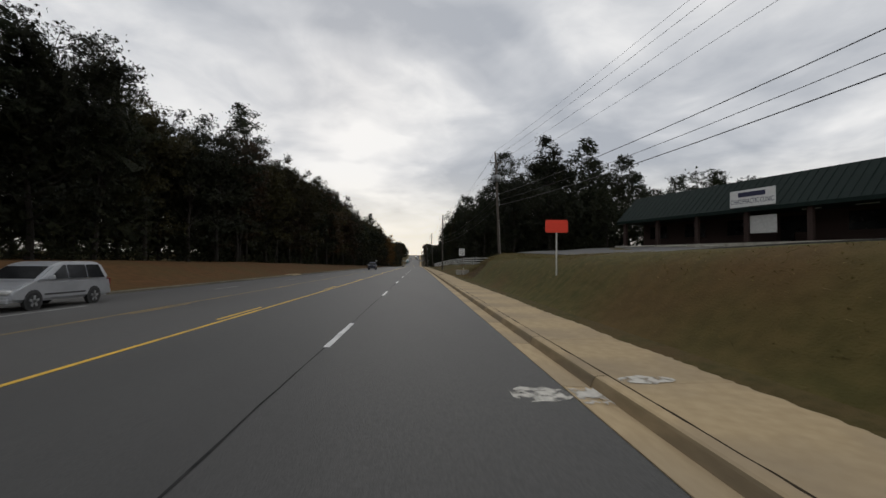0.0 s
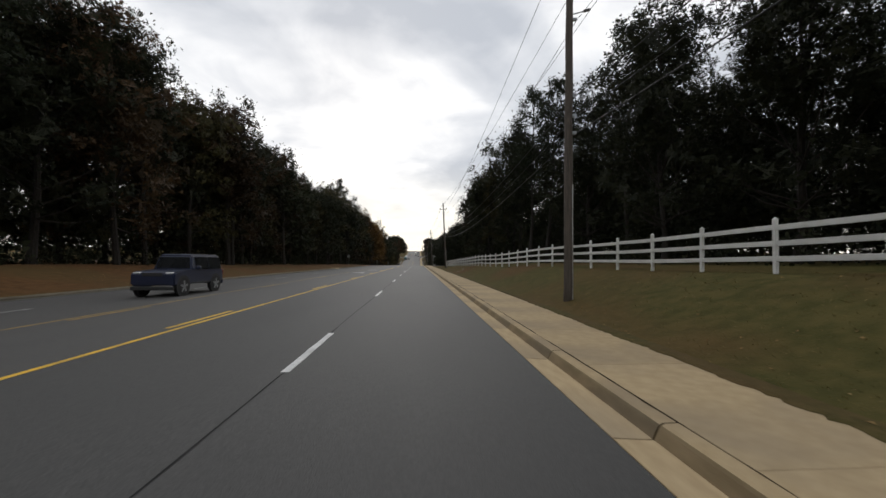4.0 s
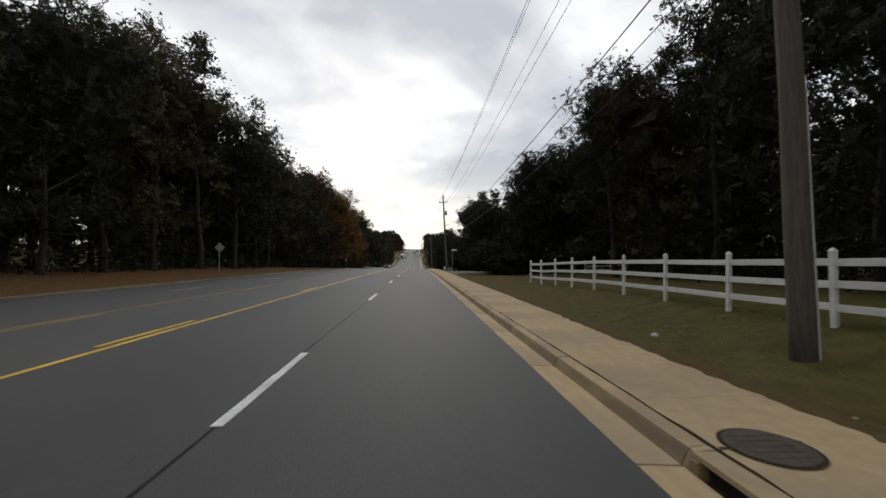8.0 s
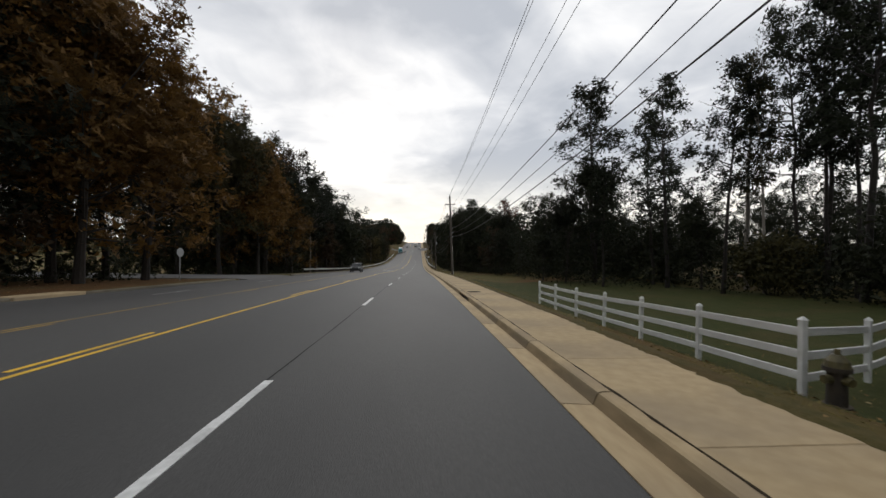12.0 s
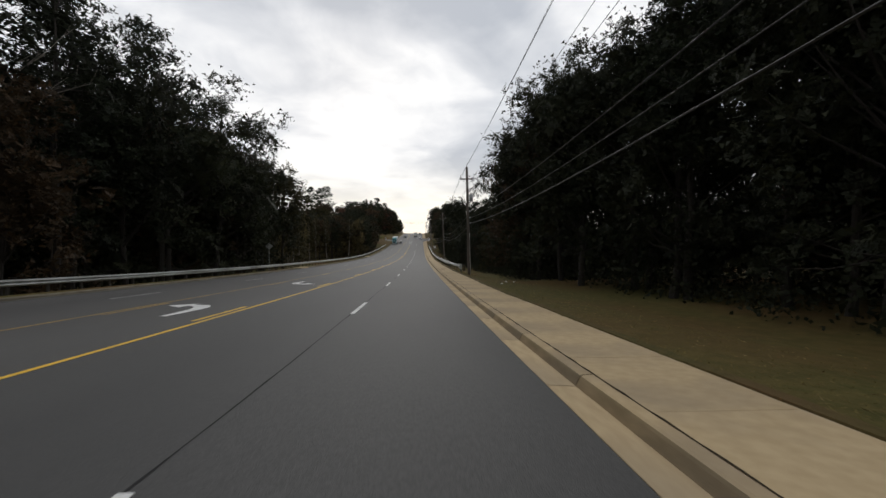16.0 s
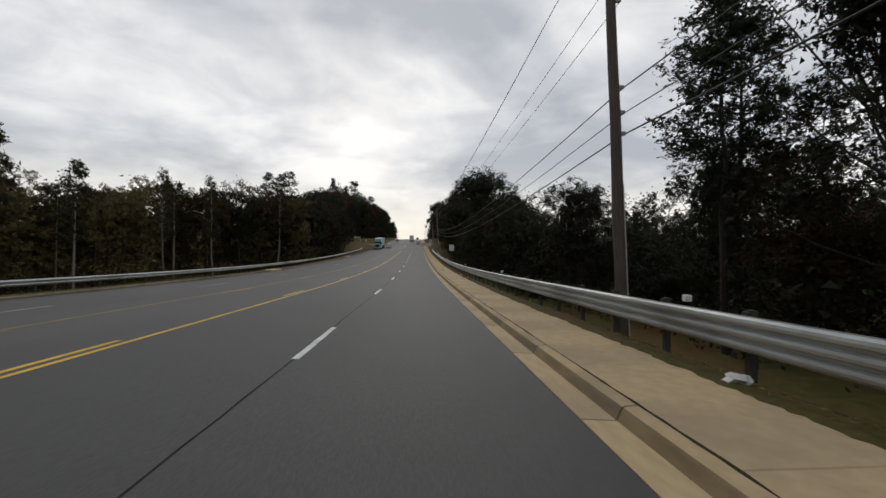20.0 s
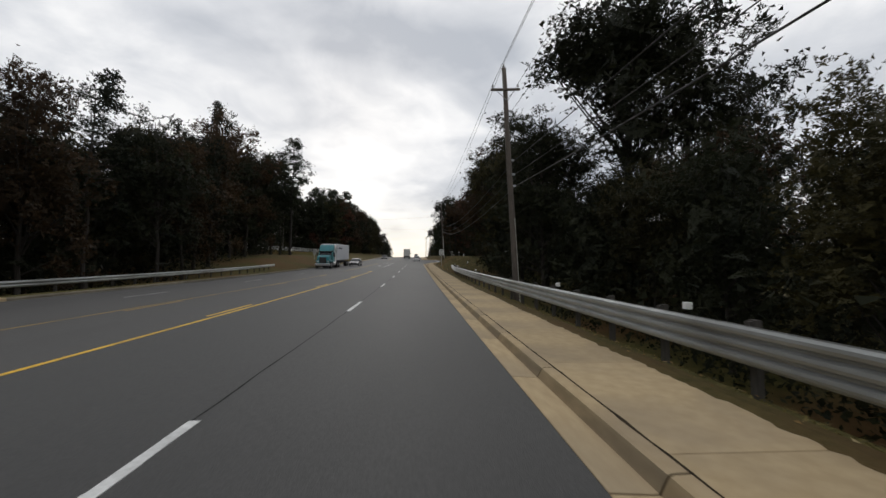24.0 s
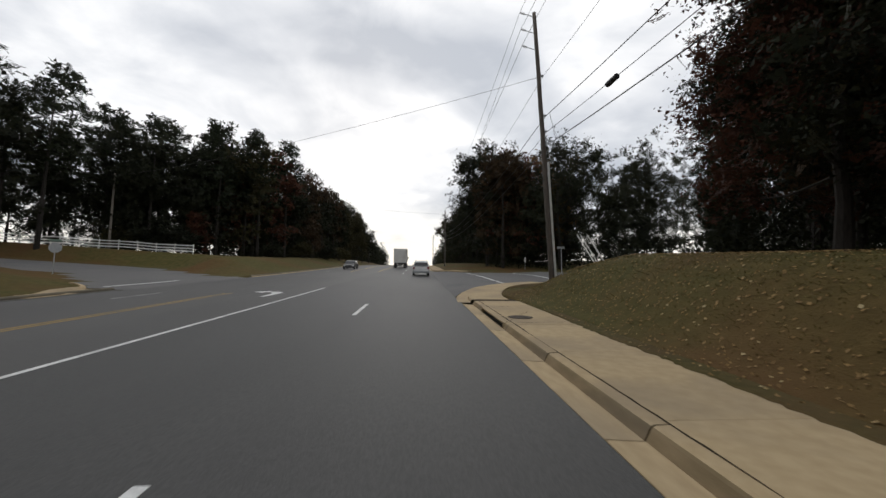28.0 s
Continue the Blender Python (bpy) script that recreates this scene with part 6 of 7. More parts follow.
# ------------------------------------------------------------------ signs


def sign_board(name, x, y, base_h, w, h, rz, label, face=None, post_mat=None, posts=((0, 0),), shape="rect", ground=None, back=False):
    """A sign panel on posts; the face looks towards -y before rz turns it. Returns the thing and the panel's front."""
    z = ground_z(x, y) if ground is None else ground
    e = empty(name, pose(x, y, z, 0, 0, rz), label, "sign")
    for px, _ in posts:
        bm = bmesh.new()
        box(bm, px - 0.03, px + 0.03, 0.012, 0.05, -0.4, base_h + h - 0.06)
        part("post", bm, post_mat or M_POST, e)
    if shape == "rect":
        bm = bbox_bm(-w / 2, w / 2, -0.008, 0.008, base_h, base_h + h)
        ed = [q for q in bm.edges if abs((q.verts[0].co - q.verts[1].co).y) > 0.01]
        bmesh.ops.bevel(bm, geom=ed, offset=0.04, segments=4, affect="EDGES")
    else:
        n = 4 if shape == "diamond" else 8
        bm = bmesh.new()
        bmesh.ops.create_cone(bm, cap_ends=True, segments=n, radius1=w / 2, radius2=w / 2, depth=0.016, matrix=pose(0, 0, base_h + w / 2) @ pose(0, 0, 0, 90, 0, 0) @ pose(0, 0, 0, 0, 0, 0 if n == 4 else 22.5))
    p = part("panel", bm, face or M_SIGNWHITE, e)
    return e


FRONT = pose(0, 0, 0, 90, 0, 0)


SPEED_H = 2.58


def speed_sign(x, y):
    e = sign_board("speed_limit_sign", x, y, SPEED_H, 0.72, 0.92, -4, "white speed limit sign with black numerals on a rusty post")
    f = lambda dz: Matrix.Translation((0, -0.0105, SPEED_H + dz)) @ FRONT
    text_part("lettering", "SPEED", 0.17, f(0.76), M_BLACK, e, width=0.50)
    text_part("lettering", "LIMIT", 0.17, f(0.57), M_BLACK, e, width=0.40)
    text_part("numerals", "50", 0.44, f(0.25), M_BLACK, e, width=0.50)
    bm = bmesh.new()
    for a in ((-0.33, 0.33, 0.03, 0.042), (-0.33, 0.33, 0.878, 0.89)):
        box(bm, a[0], a[1], -0.0115, -0.006, SPEED_H + a[2], SPEED_H + a[3])
    for s in (-1, 1):
        box(bm, s * 0.33 - 0.006, s * 0.33 + 0.006, -0.0115, -0.006, SPEED_H + 0.03, SPEED_H + 0.89)
    part("border", bm, M_BLACK, e)


speed_sign(5.3, 50.0)
speed_sign(5.25, 440.0)
e = sign_board("junction_lane_sign", 5.1, 534.6, 1.95, 0.9, 1.15, -3, "white sign with black crossing turn arrows on a steel post", post_mat=M_SIGNBACK)
bm = bmesh.new()
for s in (-1, 1):
    pv = None
    for k in range(9):
        a = k / 8
        x_, z_ = s * (-0.26 + 0.52 * a), 2.45 + s * 0.0 + 0.13 * math.sin((a - 0.5) * math.pi)
        cur = (bm.verts.new((x_, -0.0115, z_ + 0.035)), bm.verts.new((x_, -0.0115, z_ - 0.035)))
        if pv:
            bm.faces.new((pv[0], pv[1], cur[1], cur[0]))
        pv = cur
    for q in (-1, 1):
        bm.faces.new([bm.verts.new((s * q * 0.26, -0.0115, 2.45 + q * 0.13 + 0.09)), bm.verts.new((s * q * 0.26, -0.0115, 2.45 + q * 0.13 - 0.09)), bm.verts.new((s * q * 0.37, -0.0115, 2.45 + q * 0.13))])
part("arrows", bm, M_BLACK, e, "black curved turn arrows")
bm = bmesh.new()
for k, w_ in enumerate((0.5, 0.62)):
    box(bm, -w_ / 2, w_ / 2, -0.0115, -0.006, 2.88 - k * 0.13, 2.96 - k * 0.13)
box(bm, -0.3, 0.3, -0.0115, -0.006, 2.06, 2.14)
part("legend_bars", bm, M_BLACK, e, "black bars of small lettering")
# backs of the diamond warning signs for oncoming traffic
for x, y in ((-21.0, 193.2), (-22.2, 359.5)):
    sign_board("warning_sign", x, y, 2.1 if y < 300 else 4.6, 1.05, 1.05, 180, "grey back of a diamond warning sign on a post", face=M_SIGNBACK, post_mat=M_SIGNBACK, shape="diamond")
sign_board("stop_sign", -19.6, 258.5, 1.9, 0.76, 0.76, 80, "grey back of an eight-sided stop sign", face=M_SIGNBACK, post_mat=M_SIGNBACK, shape="oct")
# street name blade on its post
e = empty("street_name_sign", pose(5.0, 207.0, ground_z(5.0, 207)), "pale street name blade on a thin post", "sign")
part("post", tube_bm(((0, 0, -0.3), (0, 0, 3.1), 0.025, 0.025), n=8), M_SIGNBACK, e)
bl = part("blade", bbox_bm(-0.1, 0.65, -0.008, 0.008, 3.08, 3.26, 0.003), M_SIGNWHITE, e)
part("lettering_bar", bbox_bm(0.0, 0.55, -0.012, -0.008, 3.14, 3.2), mat("sign_green", (0.03, 0.12, 0.06), (0.02, 0.09, 0.045), 0.5), bl, "dark bar of lettering")
# the plain red board at the bank
M_RED = mat("red_board", (0.80, 0.045, 0.012), (0.76, 0.04, 0.011), 0.55, 5)
e = sign_board("red_sign_board", 5.75, 17.4, 1.86, 0.98, 0.56, -6, "blank bright red sign board on a pale post", face=M_RED, post_mat=M_SHEATH)
# sign and post at the far junction
sign_board("roadside_sign", 16.6, 592.5, 1.2, 0.22, 0.8, 0, "small white marker on a post", post_mat=M_SIGNBACK)

e = empty("street_name_sign", pose(11.9, 564.6, ground_z(11.9, 564.6)), "thin street name blade on a post by the junction", "sign")
part("post", tube_bm(((0, 0, -0.3), (0, 0, 2.9), 0.03, 0.03), n=8), M_SIGNBACK, e)
part("blade", bbox_bm(-0.35, 0.3, -0.008, 0.008, 2.85, 3.02, 0.003), M_SIGNBACK, e)
# back of a panel on the far bank, and the stop sign with its blade at the far street
sign_board("route_sign", -21.5, 541.7, 1.0, 0.62, 1.15, 180, "grey back of a tall sign panel on the bank", face=M_SIGNBACK, post_mat=M_SIGNBACK)
e = sign_board("stop_sign", -27.0, 563.0, 1.75, 0.8, 0.8, 60, "grey back of an eight-sided stop sign by the side street", face=M_SIGNBACK, post_mat=M_SIGNBACK, shape="oct", ground=ground_z(-27.0, 563.0))
part("name_blade", bbox_bm(-0.38, 0.38, -0.006, 0.006, 2.6, 2.78, 0.003), mat("blade_green", (0.16, 0.22, 0.17), (0.12, 0.17, 0.13), 0.5, 6), e, "dull green street name blade")

# ------------------------------------------------------------------ small street furniture
M_HYD = mat("hydrant_red", (0.08, 0.018, 0.014), (0.055, 0.015, 0.012), 0.7, 7)


M_HYDDARK = mat("hydrant_brown", (0.030, 0.024, 0.018), (0.05, 0.038, 0.026), 0.8, 7)


def hydrant(x, y, body, cap, label, size=0.78):
    e = empty("fire_hydrant", pose(x, y, ground_z(x, y) - 0.02) @ Matrix.Scale(size, 4), label, "hydrant")
    bm = bmesh.new()
    for z0, z1, a, b in ((-.1, 0.06, 0.16, 0.16), (0.06, 0.5, 0.11, 0.105), (0.5, 0.56, 0.15, 0.15)):
        tube(bm, (0, 0, z0), (0, 0, z1), a, b, 16)
    part("barrel", bm, body, e, smooth=False)
    bm = bmesh.new()
    for z0, z1, a, b in ((0.56, 0.64, 0.14, 0.125), (0.64, 0.72, 0.125, 0.06), (0.72, 0.79, 0.035, 0.03)):
        tube(bm, (0, 0, z0), (0, 0, z1), a, b, 16)
    part("bonnet", bm, cap, e, "pale painted bonnet")
    for q in ((1, 0), (-1, 0), (0, -1)):
        bm = bmesh.new()
        tube(bm, (q[0] * 0.08, q[1] * 0.08, 0.4), (q[0] * 0.19, q[1] * 0.19, 0.4), 0.055, 0.055, 10)
        part("nozzle_cap", bm, cap, e)


hydrant(9.0, 524.8, M_HYD, M_SIGNWHITE, "red fire hydrant with a white bonnet on the grass bank")
hydrant(6.05, 230.85, M_HYDDARK, mat("hydrant_olive", (0.12, 0.10, 0.035), (0.06, 0.05, 0.02), 0.6, 8), "dark weathered hydrant with an olive bonnet beside the white fence", 1.1)
M_BOX = mat("concrete_pale", (0.42, 0.40, 0.34), (0.33, 0.31, 0.27), 0.9, 6, 7, 0.3, 40, c3=(0.2, 0.19, 0.15), scale3=1.5)
e = empty("concrete_drain_ring", pose(5.97, 55.0, ground_z(5.97, 55.0) - 0.05, 0, 0, 4), "round pale concrete drain rings standing in the grass", "drain ring")
for nm, z0, z1, ra in (("lower_ring", -0.35, 0.32, 0.90), ("upper_ring", 0.335, 0.72, 0.93), ("lid", 0.72, 0.765, 0.86)):
    bm = bmesh.new()
    loft(bm, [((0, 0, z0), ra - 0.02), ((0, 0, z0 + 0.02), ra), ((0, 0, z1 - 0.02), ra), ((0, 0, z1), ra - 0.02)], 28)
    part(nm, bm, M_KERB if nm == "lid" else M_BOX, e)
for k, (x, y) in enumerate(((9.2, 551.9), (9.45, 552.0), (9.7, 551.8))):
    e = empty("guy_wire", pose(x, y, ground_z(x, y)), "pale guy-wire guard leaning over the bank", "guy wire", "guy wires")
    part("guard", tube_bm(((0, 0, -0.1), (-0.8, 1.1, 2.1), 0.028, 0.028)), M_SHEATH, e)
    part("strand", tube_bm(((-0.8, 1.1, 2.1), (6.75 - x, 552.3 - y, 8.5), 0.005, 0.005), n=5), M_WIRE, e)
# litter
r = random.Random(9)
M_LIT = mat("litter_white", (0.62, 0.62, 0.60), (0.5, 0.5, 0.48), 0.7, 9)
for x, y, s in ((4.26, 384.9, 0.17), (5.4, 286.5, 0.12), (5.05, 287.3, 0.1), (6.9, 61.8, 0.1), (6.6, 61.2, 0.08), (4.9, 158.8, 0.07), (6.5, 330.2, 0.08), (5.6, 327.5, 0.07), (7.4, 331.5, 0.08), (4.25, 412.9, 0.08), (4.2, 417.2, 0.1), (6.0, 129, 0.08), (5.2, 127.4, 0.06)):
    bm = bmesh.new()
    bmesh.ops.create_icosphere(bm, subdivisions=2, radius=s)
    for v in bm.verts:
        v.co *= 0.65 + 0.7 * r.random()
        v.co.z *= 0.55
    o = part("litter", bm, M_LIT)
    o.matrix_world = pose(x, y, ground_z(x, y) + s * 0.2, 0, 0, r.uniform(0, 360))
    tagged(o, "crumpled pale litter lying on the verge", "litter", "litter")

# ------------------------------------------------------------------ the clinic building
M_BRICK = mat("brick_dark", (0.040, 0.020, 0.016), (0.026, 0.015, 0.012), 0.9, 12, 5, 0.4, 20)
M_GREEN = mat("green_metal_roof", (0.007, 0.016, 0.013), (0.005, 0.012, 0.010), 0.7, 2, 5, spec=0.15)
M_DARKGLASS = mat("dark_glass", (0.012, 0.013, 0.014), (0.016, 0.017, 0.018), 0.08, 2)
BL = 46.0
bld = empty("clinic_building", pose(24.5, 45.7, 2.95, 0, 0, math.degrees(math.atan2(-19.6, 5.5))), "single-storey brick clinic with a green metal roof and shaded porch", "building")
# local x runs along the front towards the camera, local y away from the road is +, after the turn
part("floor_slab", bbox_bm(-0.5, BL, -0.4, 16, -1.2, 0.12), M_BOX, bld)
wall = part("front_wall", bbox_bm(0, BL, 3.0, 3.3, 0.12, 3.2), M_BRICK, bld)
part("end_wall", bbox_bm(0, 0.3, 3.3, 15.5, 0.12, 3.2), M_BRICK, bld)
part("back_wall", bbox_bm(0, BL, 15.5, 15.8, 0.12, 3.2), M_BRICK, bld)
bm = bmesh.new()
sec = [(-0.6, 2.75), (-0.6, 3.05), (2.4, 6.0), (14, 6.1), (16, 3.0), (16, 2.75)]
a_ = [bm.verts.new((-0.6, p, q)) for p, q in sec]
b_ = [bm.verts.new((BL, p, q)) for p, q in sec]
bm.faces.new(a_); bm.faces.new(b_)
for i in range(6):
    bm.faces.new((a_[i], a_[(i + 1) % 6], b_[(i + 1) % 6], b_[i]))
roof = part("roof", bm, M_GREEN, bld, "dark green metal roof")
seam = None
for k in range(int(BL / 0.6)):
    if seam is None:
        bm = bmesh.new()
        box(bm, -0.015, 0.015, 0, 4.2, 0, 0.03)
        o = seam = part("roof_seam", bm, M_GREEN, roof)
    else:
        o = new("roof_seam", seam.data)
        o.parent = roof
    o.matrix_basis = Matrix.Translation((-0.4 + k * 0.6, -0.6, 3.05)) @ pose(0, 0, 0, math.degrees(math.atan2(2.95, 3.0)), 0, 0)
for k in range(11):
    part("column", bbox_bm(0.1 + k * 4.5, 0.45 + k * 4.5, -0.3, 0.05, 0.0, 2.75, 0.02), M_BRICK, bld)
M_BLIND = mat("window_blind", (0.50, 0.50, 0.48), (0.43, 0.43, 0.41), 0.7, 6)
for k in range(9):
    x0 = 1.0 + k * 4.5
    w_ = part("window", bbox_bm(x0, x0 + 2.4, 2.9, 3.05, 0.9, 2.5), M_BRICK, wall)
    part("pane", bbox_bm(x0 + 0.08, x0 + 2.32, 2.885, 2.9, 0.98, 2.42), M_DARKGLASS, w_, "dark window glass")
part("door", bbox_bm(14.6, 15.6, 2.86, 2.99, 0.12, 2.3), M_DARKGLASS, wall, "dark glass door")
part("blind", bbox_bm(14.0, 16.0, -0.1, -0.05, 0.9, 2.4), M_BLIND, bld, "pale hanging window board under the porch")
sg = empty("clinic_sign", pose(25.1, 43.5, 3.4, 0, 0, math.degrees(math.atan2(-19.6, 5.5))), "white banner sign with dark blue lettering on the roof edge", "sign")
part("board", bbox_bm(10.5, 14.0, -0.74, -0.66, 2.72, 4.15, 0.01), M_SIGNWHITE, sg)
M_NAVY = mat("navy_paint", (0.02, 0.022, 0.06), (0.025, 0.025, 0.07), 0.6)
part("name_bar", bbox_bm(11.2, 13.3, -0.75, -0.74, 3.56, 3.96), M_NAVY, sg, "dark bar in place of a name")
text_part("lettering", "CHIROPRACTIC CLINIC", 0.58, Matrix.Translation((12.25, -0.745, 3.16)) @ FRONT, M_NAVY, sg, width=3.3)
for k in range(6):
    o = part("ceiling_lamp", bbox_bm(17 + k * 3.2, 18.2 + k * 3.2, 1.2, 1.35, 2.68, 2.74), M_BLIND, bld, "dim porch ceiling lamp")
# car park
strip("car_park", [11.5, 14, 17, 20, 23.5], -30, 46, 3, lambda x, y: ground_z(x, y) + 0.05, M_ASPH, label="worn asphalt car park in front of the clinic", category="car park", thick=0.2)
stop0 = None
for k in range(8):
    x_, y_ = 22.6 + k * 0.95, 43 - k * 3.4
    if stop0 is None:
        bm = bbox_bm(-0.9, 0.9, -0.09, 0.09, 0, 0.13, 0.03)
        o = stop0 = part("wheel_stop", bm, M_BOX)
        tagged(o, "pale concrete wheel stop in the car park", "wheel stop", "wheel stops")
    else:
        o = new("wheel_stop", stop0.data)
        tagged(o, "pale concrete wheel stop in the car park", "wheel stop", "wheel stops")
    o.matrix_world = pose(x_, y_, max(ground_z(x_, y_) + 0.05, 0), 0, 0, -74)

# ------------------------------------------------------------------ vehicles


def paint(name, c, rough=0.3, metal=0.0):
    m = mat("paint_" + name, c, tuple(v * 0.85 for v in c), rough, 1.5, 3, metal=metal)
    m.node_tree.nodes["Principled BSDF"].inputs["Coat Weight"].default_value = 0.12
    return m


M_TYRE = mat("tyre", (0.015, 0.015, 0.015), (0.025, 0.025, 0.025), 0.85, 12)
M_RIM = mat("alloy_rim", (0.45, 0.46, 0.47), (0.36, 0.37, 0.38), 0.35, 5, metal=0.7)
M_LAMP = mat("lamp_clear", (0.62, 0.62, 0.60), (0.5, 0.5, 0.5), 0.15, 5)
M_LAMPRED = mat("lamp_red", (0.22, 0.012, 0.01), (0.16, 0.01, 0.008), 0.25, 5)
M_TRIM = mat("black_trim", (0.02, 0.02, 0.021), (0.03, 0.03, 0.03), 0.6, 6)
M_PLATE = mat("plate", (0.55, 0.55, 0.52), (0.5, 0.5, 0.48), 0.5, 5)


def wheel(parent, x, y, r, w, out):
    bm = bmesh.new()
    bmesh.ops.create_cone(bm, cap_ends=True, segments=24, radius1=r, radius2=r, depth=w, matrix=pose(x, y, r, 0, 90, 0))
    bmesh.ops.bevel(bm, geom=[e for e in bm.edges if abs(e.verts[0].co.x - e.verts[1].co.x) < 1e-4], offset=0.03, segments=2, affect="EDGES")
    t = part("wheel", bm, M_TYRE, parent, "black tyre")
    bm = bmesh.new()
    bmesh.ops.create_cone(bm, cap_ends=True, segments=20, radius1=r * 0.66, radius2=r * 0.6, depth=0.02, matrix=pose(x + out * (w / 2 + 0.004), y, r, 0, 90 * out, 0))
    rim = part("rim", bm, M_TRIM, t)
    bm = bmesh.new()
    for k in range(5):
        a = k * math.tau / 5
        box(bm, x + out * (w / 2 + 0.012) - 0.012, x + out * (w / 2 + 0.012) + 0.012, -0.045, 0.045, 0, r * 0.62, Matrix.Translation((0, y, r)) @ Matrix.Rotation(a, 4, "X"))
    part("spokes", bm, M_RIM, t, "silver alloy spokes")


def prism(name, outline, hw, material, parent, bevel=0.05, taper=None, label=""):
    """A body from its side outline (y, z), half width hw; taper(z) narrows it."""
    bm = bmesh.new()
    L = [bm.verts.new((-(taper(z) if taper else hw), y, z)) for y, z in outline]
    R = [bm.verts.new(((taper(z) if taper else hw), y, z)) for y, z in outline]
    bm.faces.new(L); bm.faces.new(list(reversed(R)))
    n = len(outline)
    for i in range(n):
        bm.faces.new((L[i], R[i], R[(i + 1) % n], L[(i + 1) % n]))
    if bevel:
        bmesh.ops.bevel(bm, geom=bm.edges[:], offset=bevel, segments=2, affect="EDGES", clamp_overlap=True)
    bmesh.ops.triangulate(bm, faces=[f for f in bm.faces if len(f.verts) > 4])
    return part(name, bm, material, parent, label)


def panel(name, pts, material, parent, label="", thick=0.012):
    """A flat panel through 3D points, given a little thickness."""
    bm = bmesh.new()
    f = bm.faces.new([bm.verts.new(p) for p in pts])
    r = bmesh.ops.extrude_face_region(bm, geom=[f])
    f.normal_update()
    for v in r["geom"]:
        if isinstance(v, bmesh.types.BMVert):
            v.co += f.normal * thick
    return part(name, bm, material, parent, label)


CARS = {
    # length, width, belt, roof, nose outline (y from the nose back, z), cabin outline
    "minivan": (5.0, 1.95, 1.02, 1.75, [(0.0, 0.32), (0.0, 0.62), (0.12, 0.78), (0.9, 1.0), (1.2, 1.06), (4.9, 1.1), (5.0, 0.75), (4.95, 0.3)], [(1.0, 1.02), (2.0, 1.62), (2.5, 1.74), (4.2, 1.76), (4.6, 1.68), (4.95, 1.05)], 0.33, (0.95, 3.95)),
    "suv": (4.7, 1.88, 1.05, 1.75, [(0.0, 0.35), (0.0, 0.75), (0.1, 0.92), (1.2, 1.08), (4.6, 1.1), (4.7, 0.75), (4.65, 0.35)], [(1.25, 1.05), (1.95, 1.66), (2.4, 1.76), (4.2, 1.74), (4.45, 1.62), (4.62, 1.05)], 0.36, (0.9, 3.75)),
    "jeep": (4.2, 1.8, 1.1, 1.85, [(0.1, 0.5), (0.1, 1.0), (0.25, 1.08), (1.35, 1.15), (4.1, 1.15), (4.15, 0.6), (4.1, 0.5)], [(1.4, 1.1), (1.62, 1.78), (1.8, 1.86), (3.95, 1.86), (4.08, 1.76), (4.12, 1.1)], 0.42, (0.75, 3.4)),
    "sedan": (4.8, 1.84, 0.94, 1.45, [(0.0, 0.28), (0.0, 0.55), (0.15, 0.7), (1.25, 0.92), (4.0, 0.98), (4.7, 0.95), (4.8, 0.7), (4.75, 0.28)], [(1.2, 0.9), (2.1, 1.36), (2.6, 1.45), (3.2, 1.44), (3.6, 1.36), (4.25, 0.95)], 0.33, (0.9, 3.75)),
}


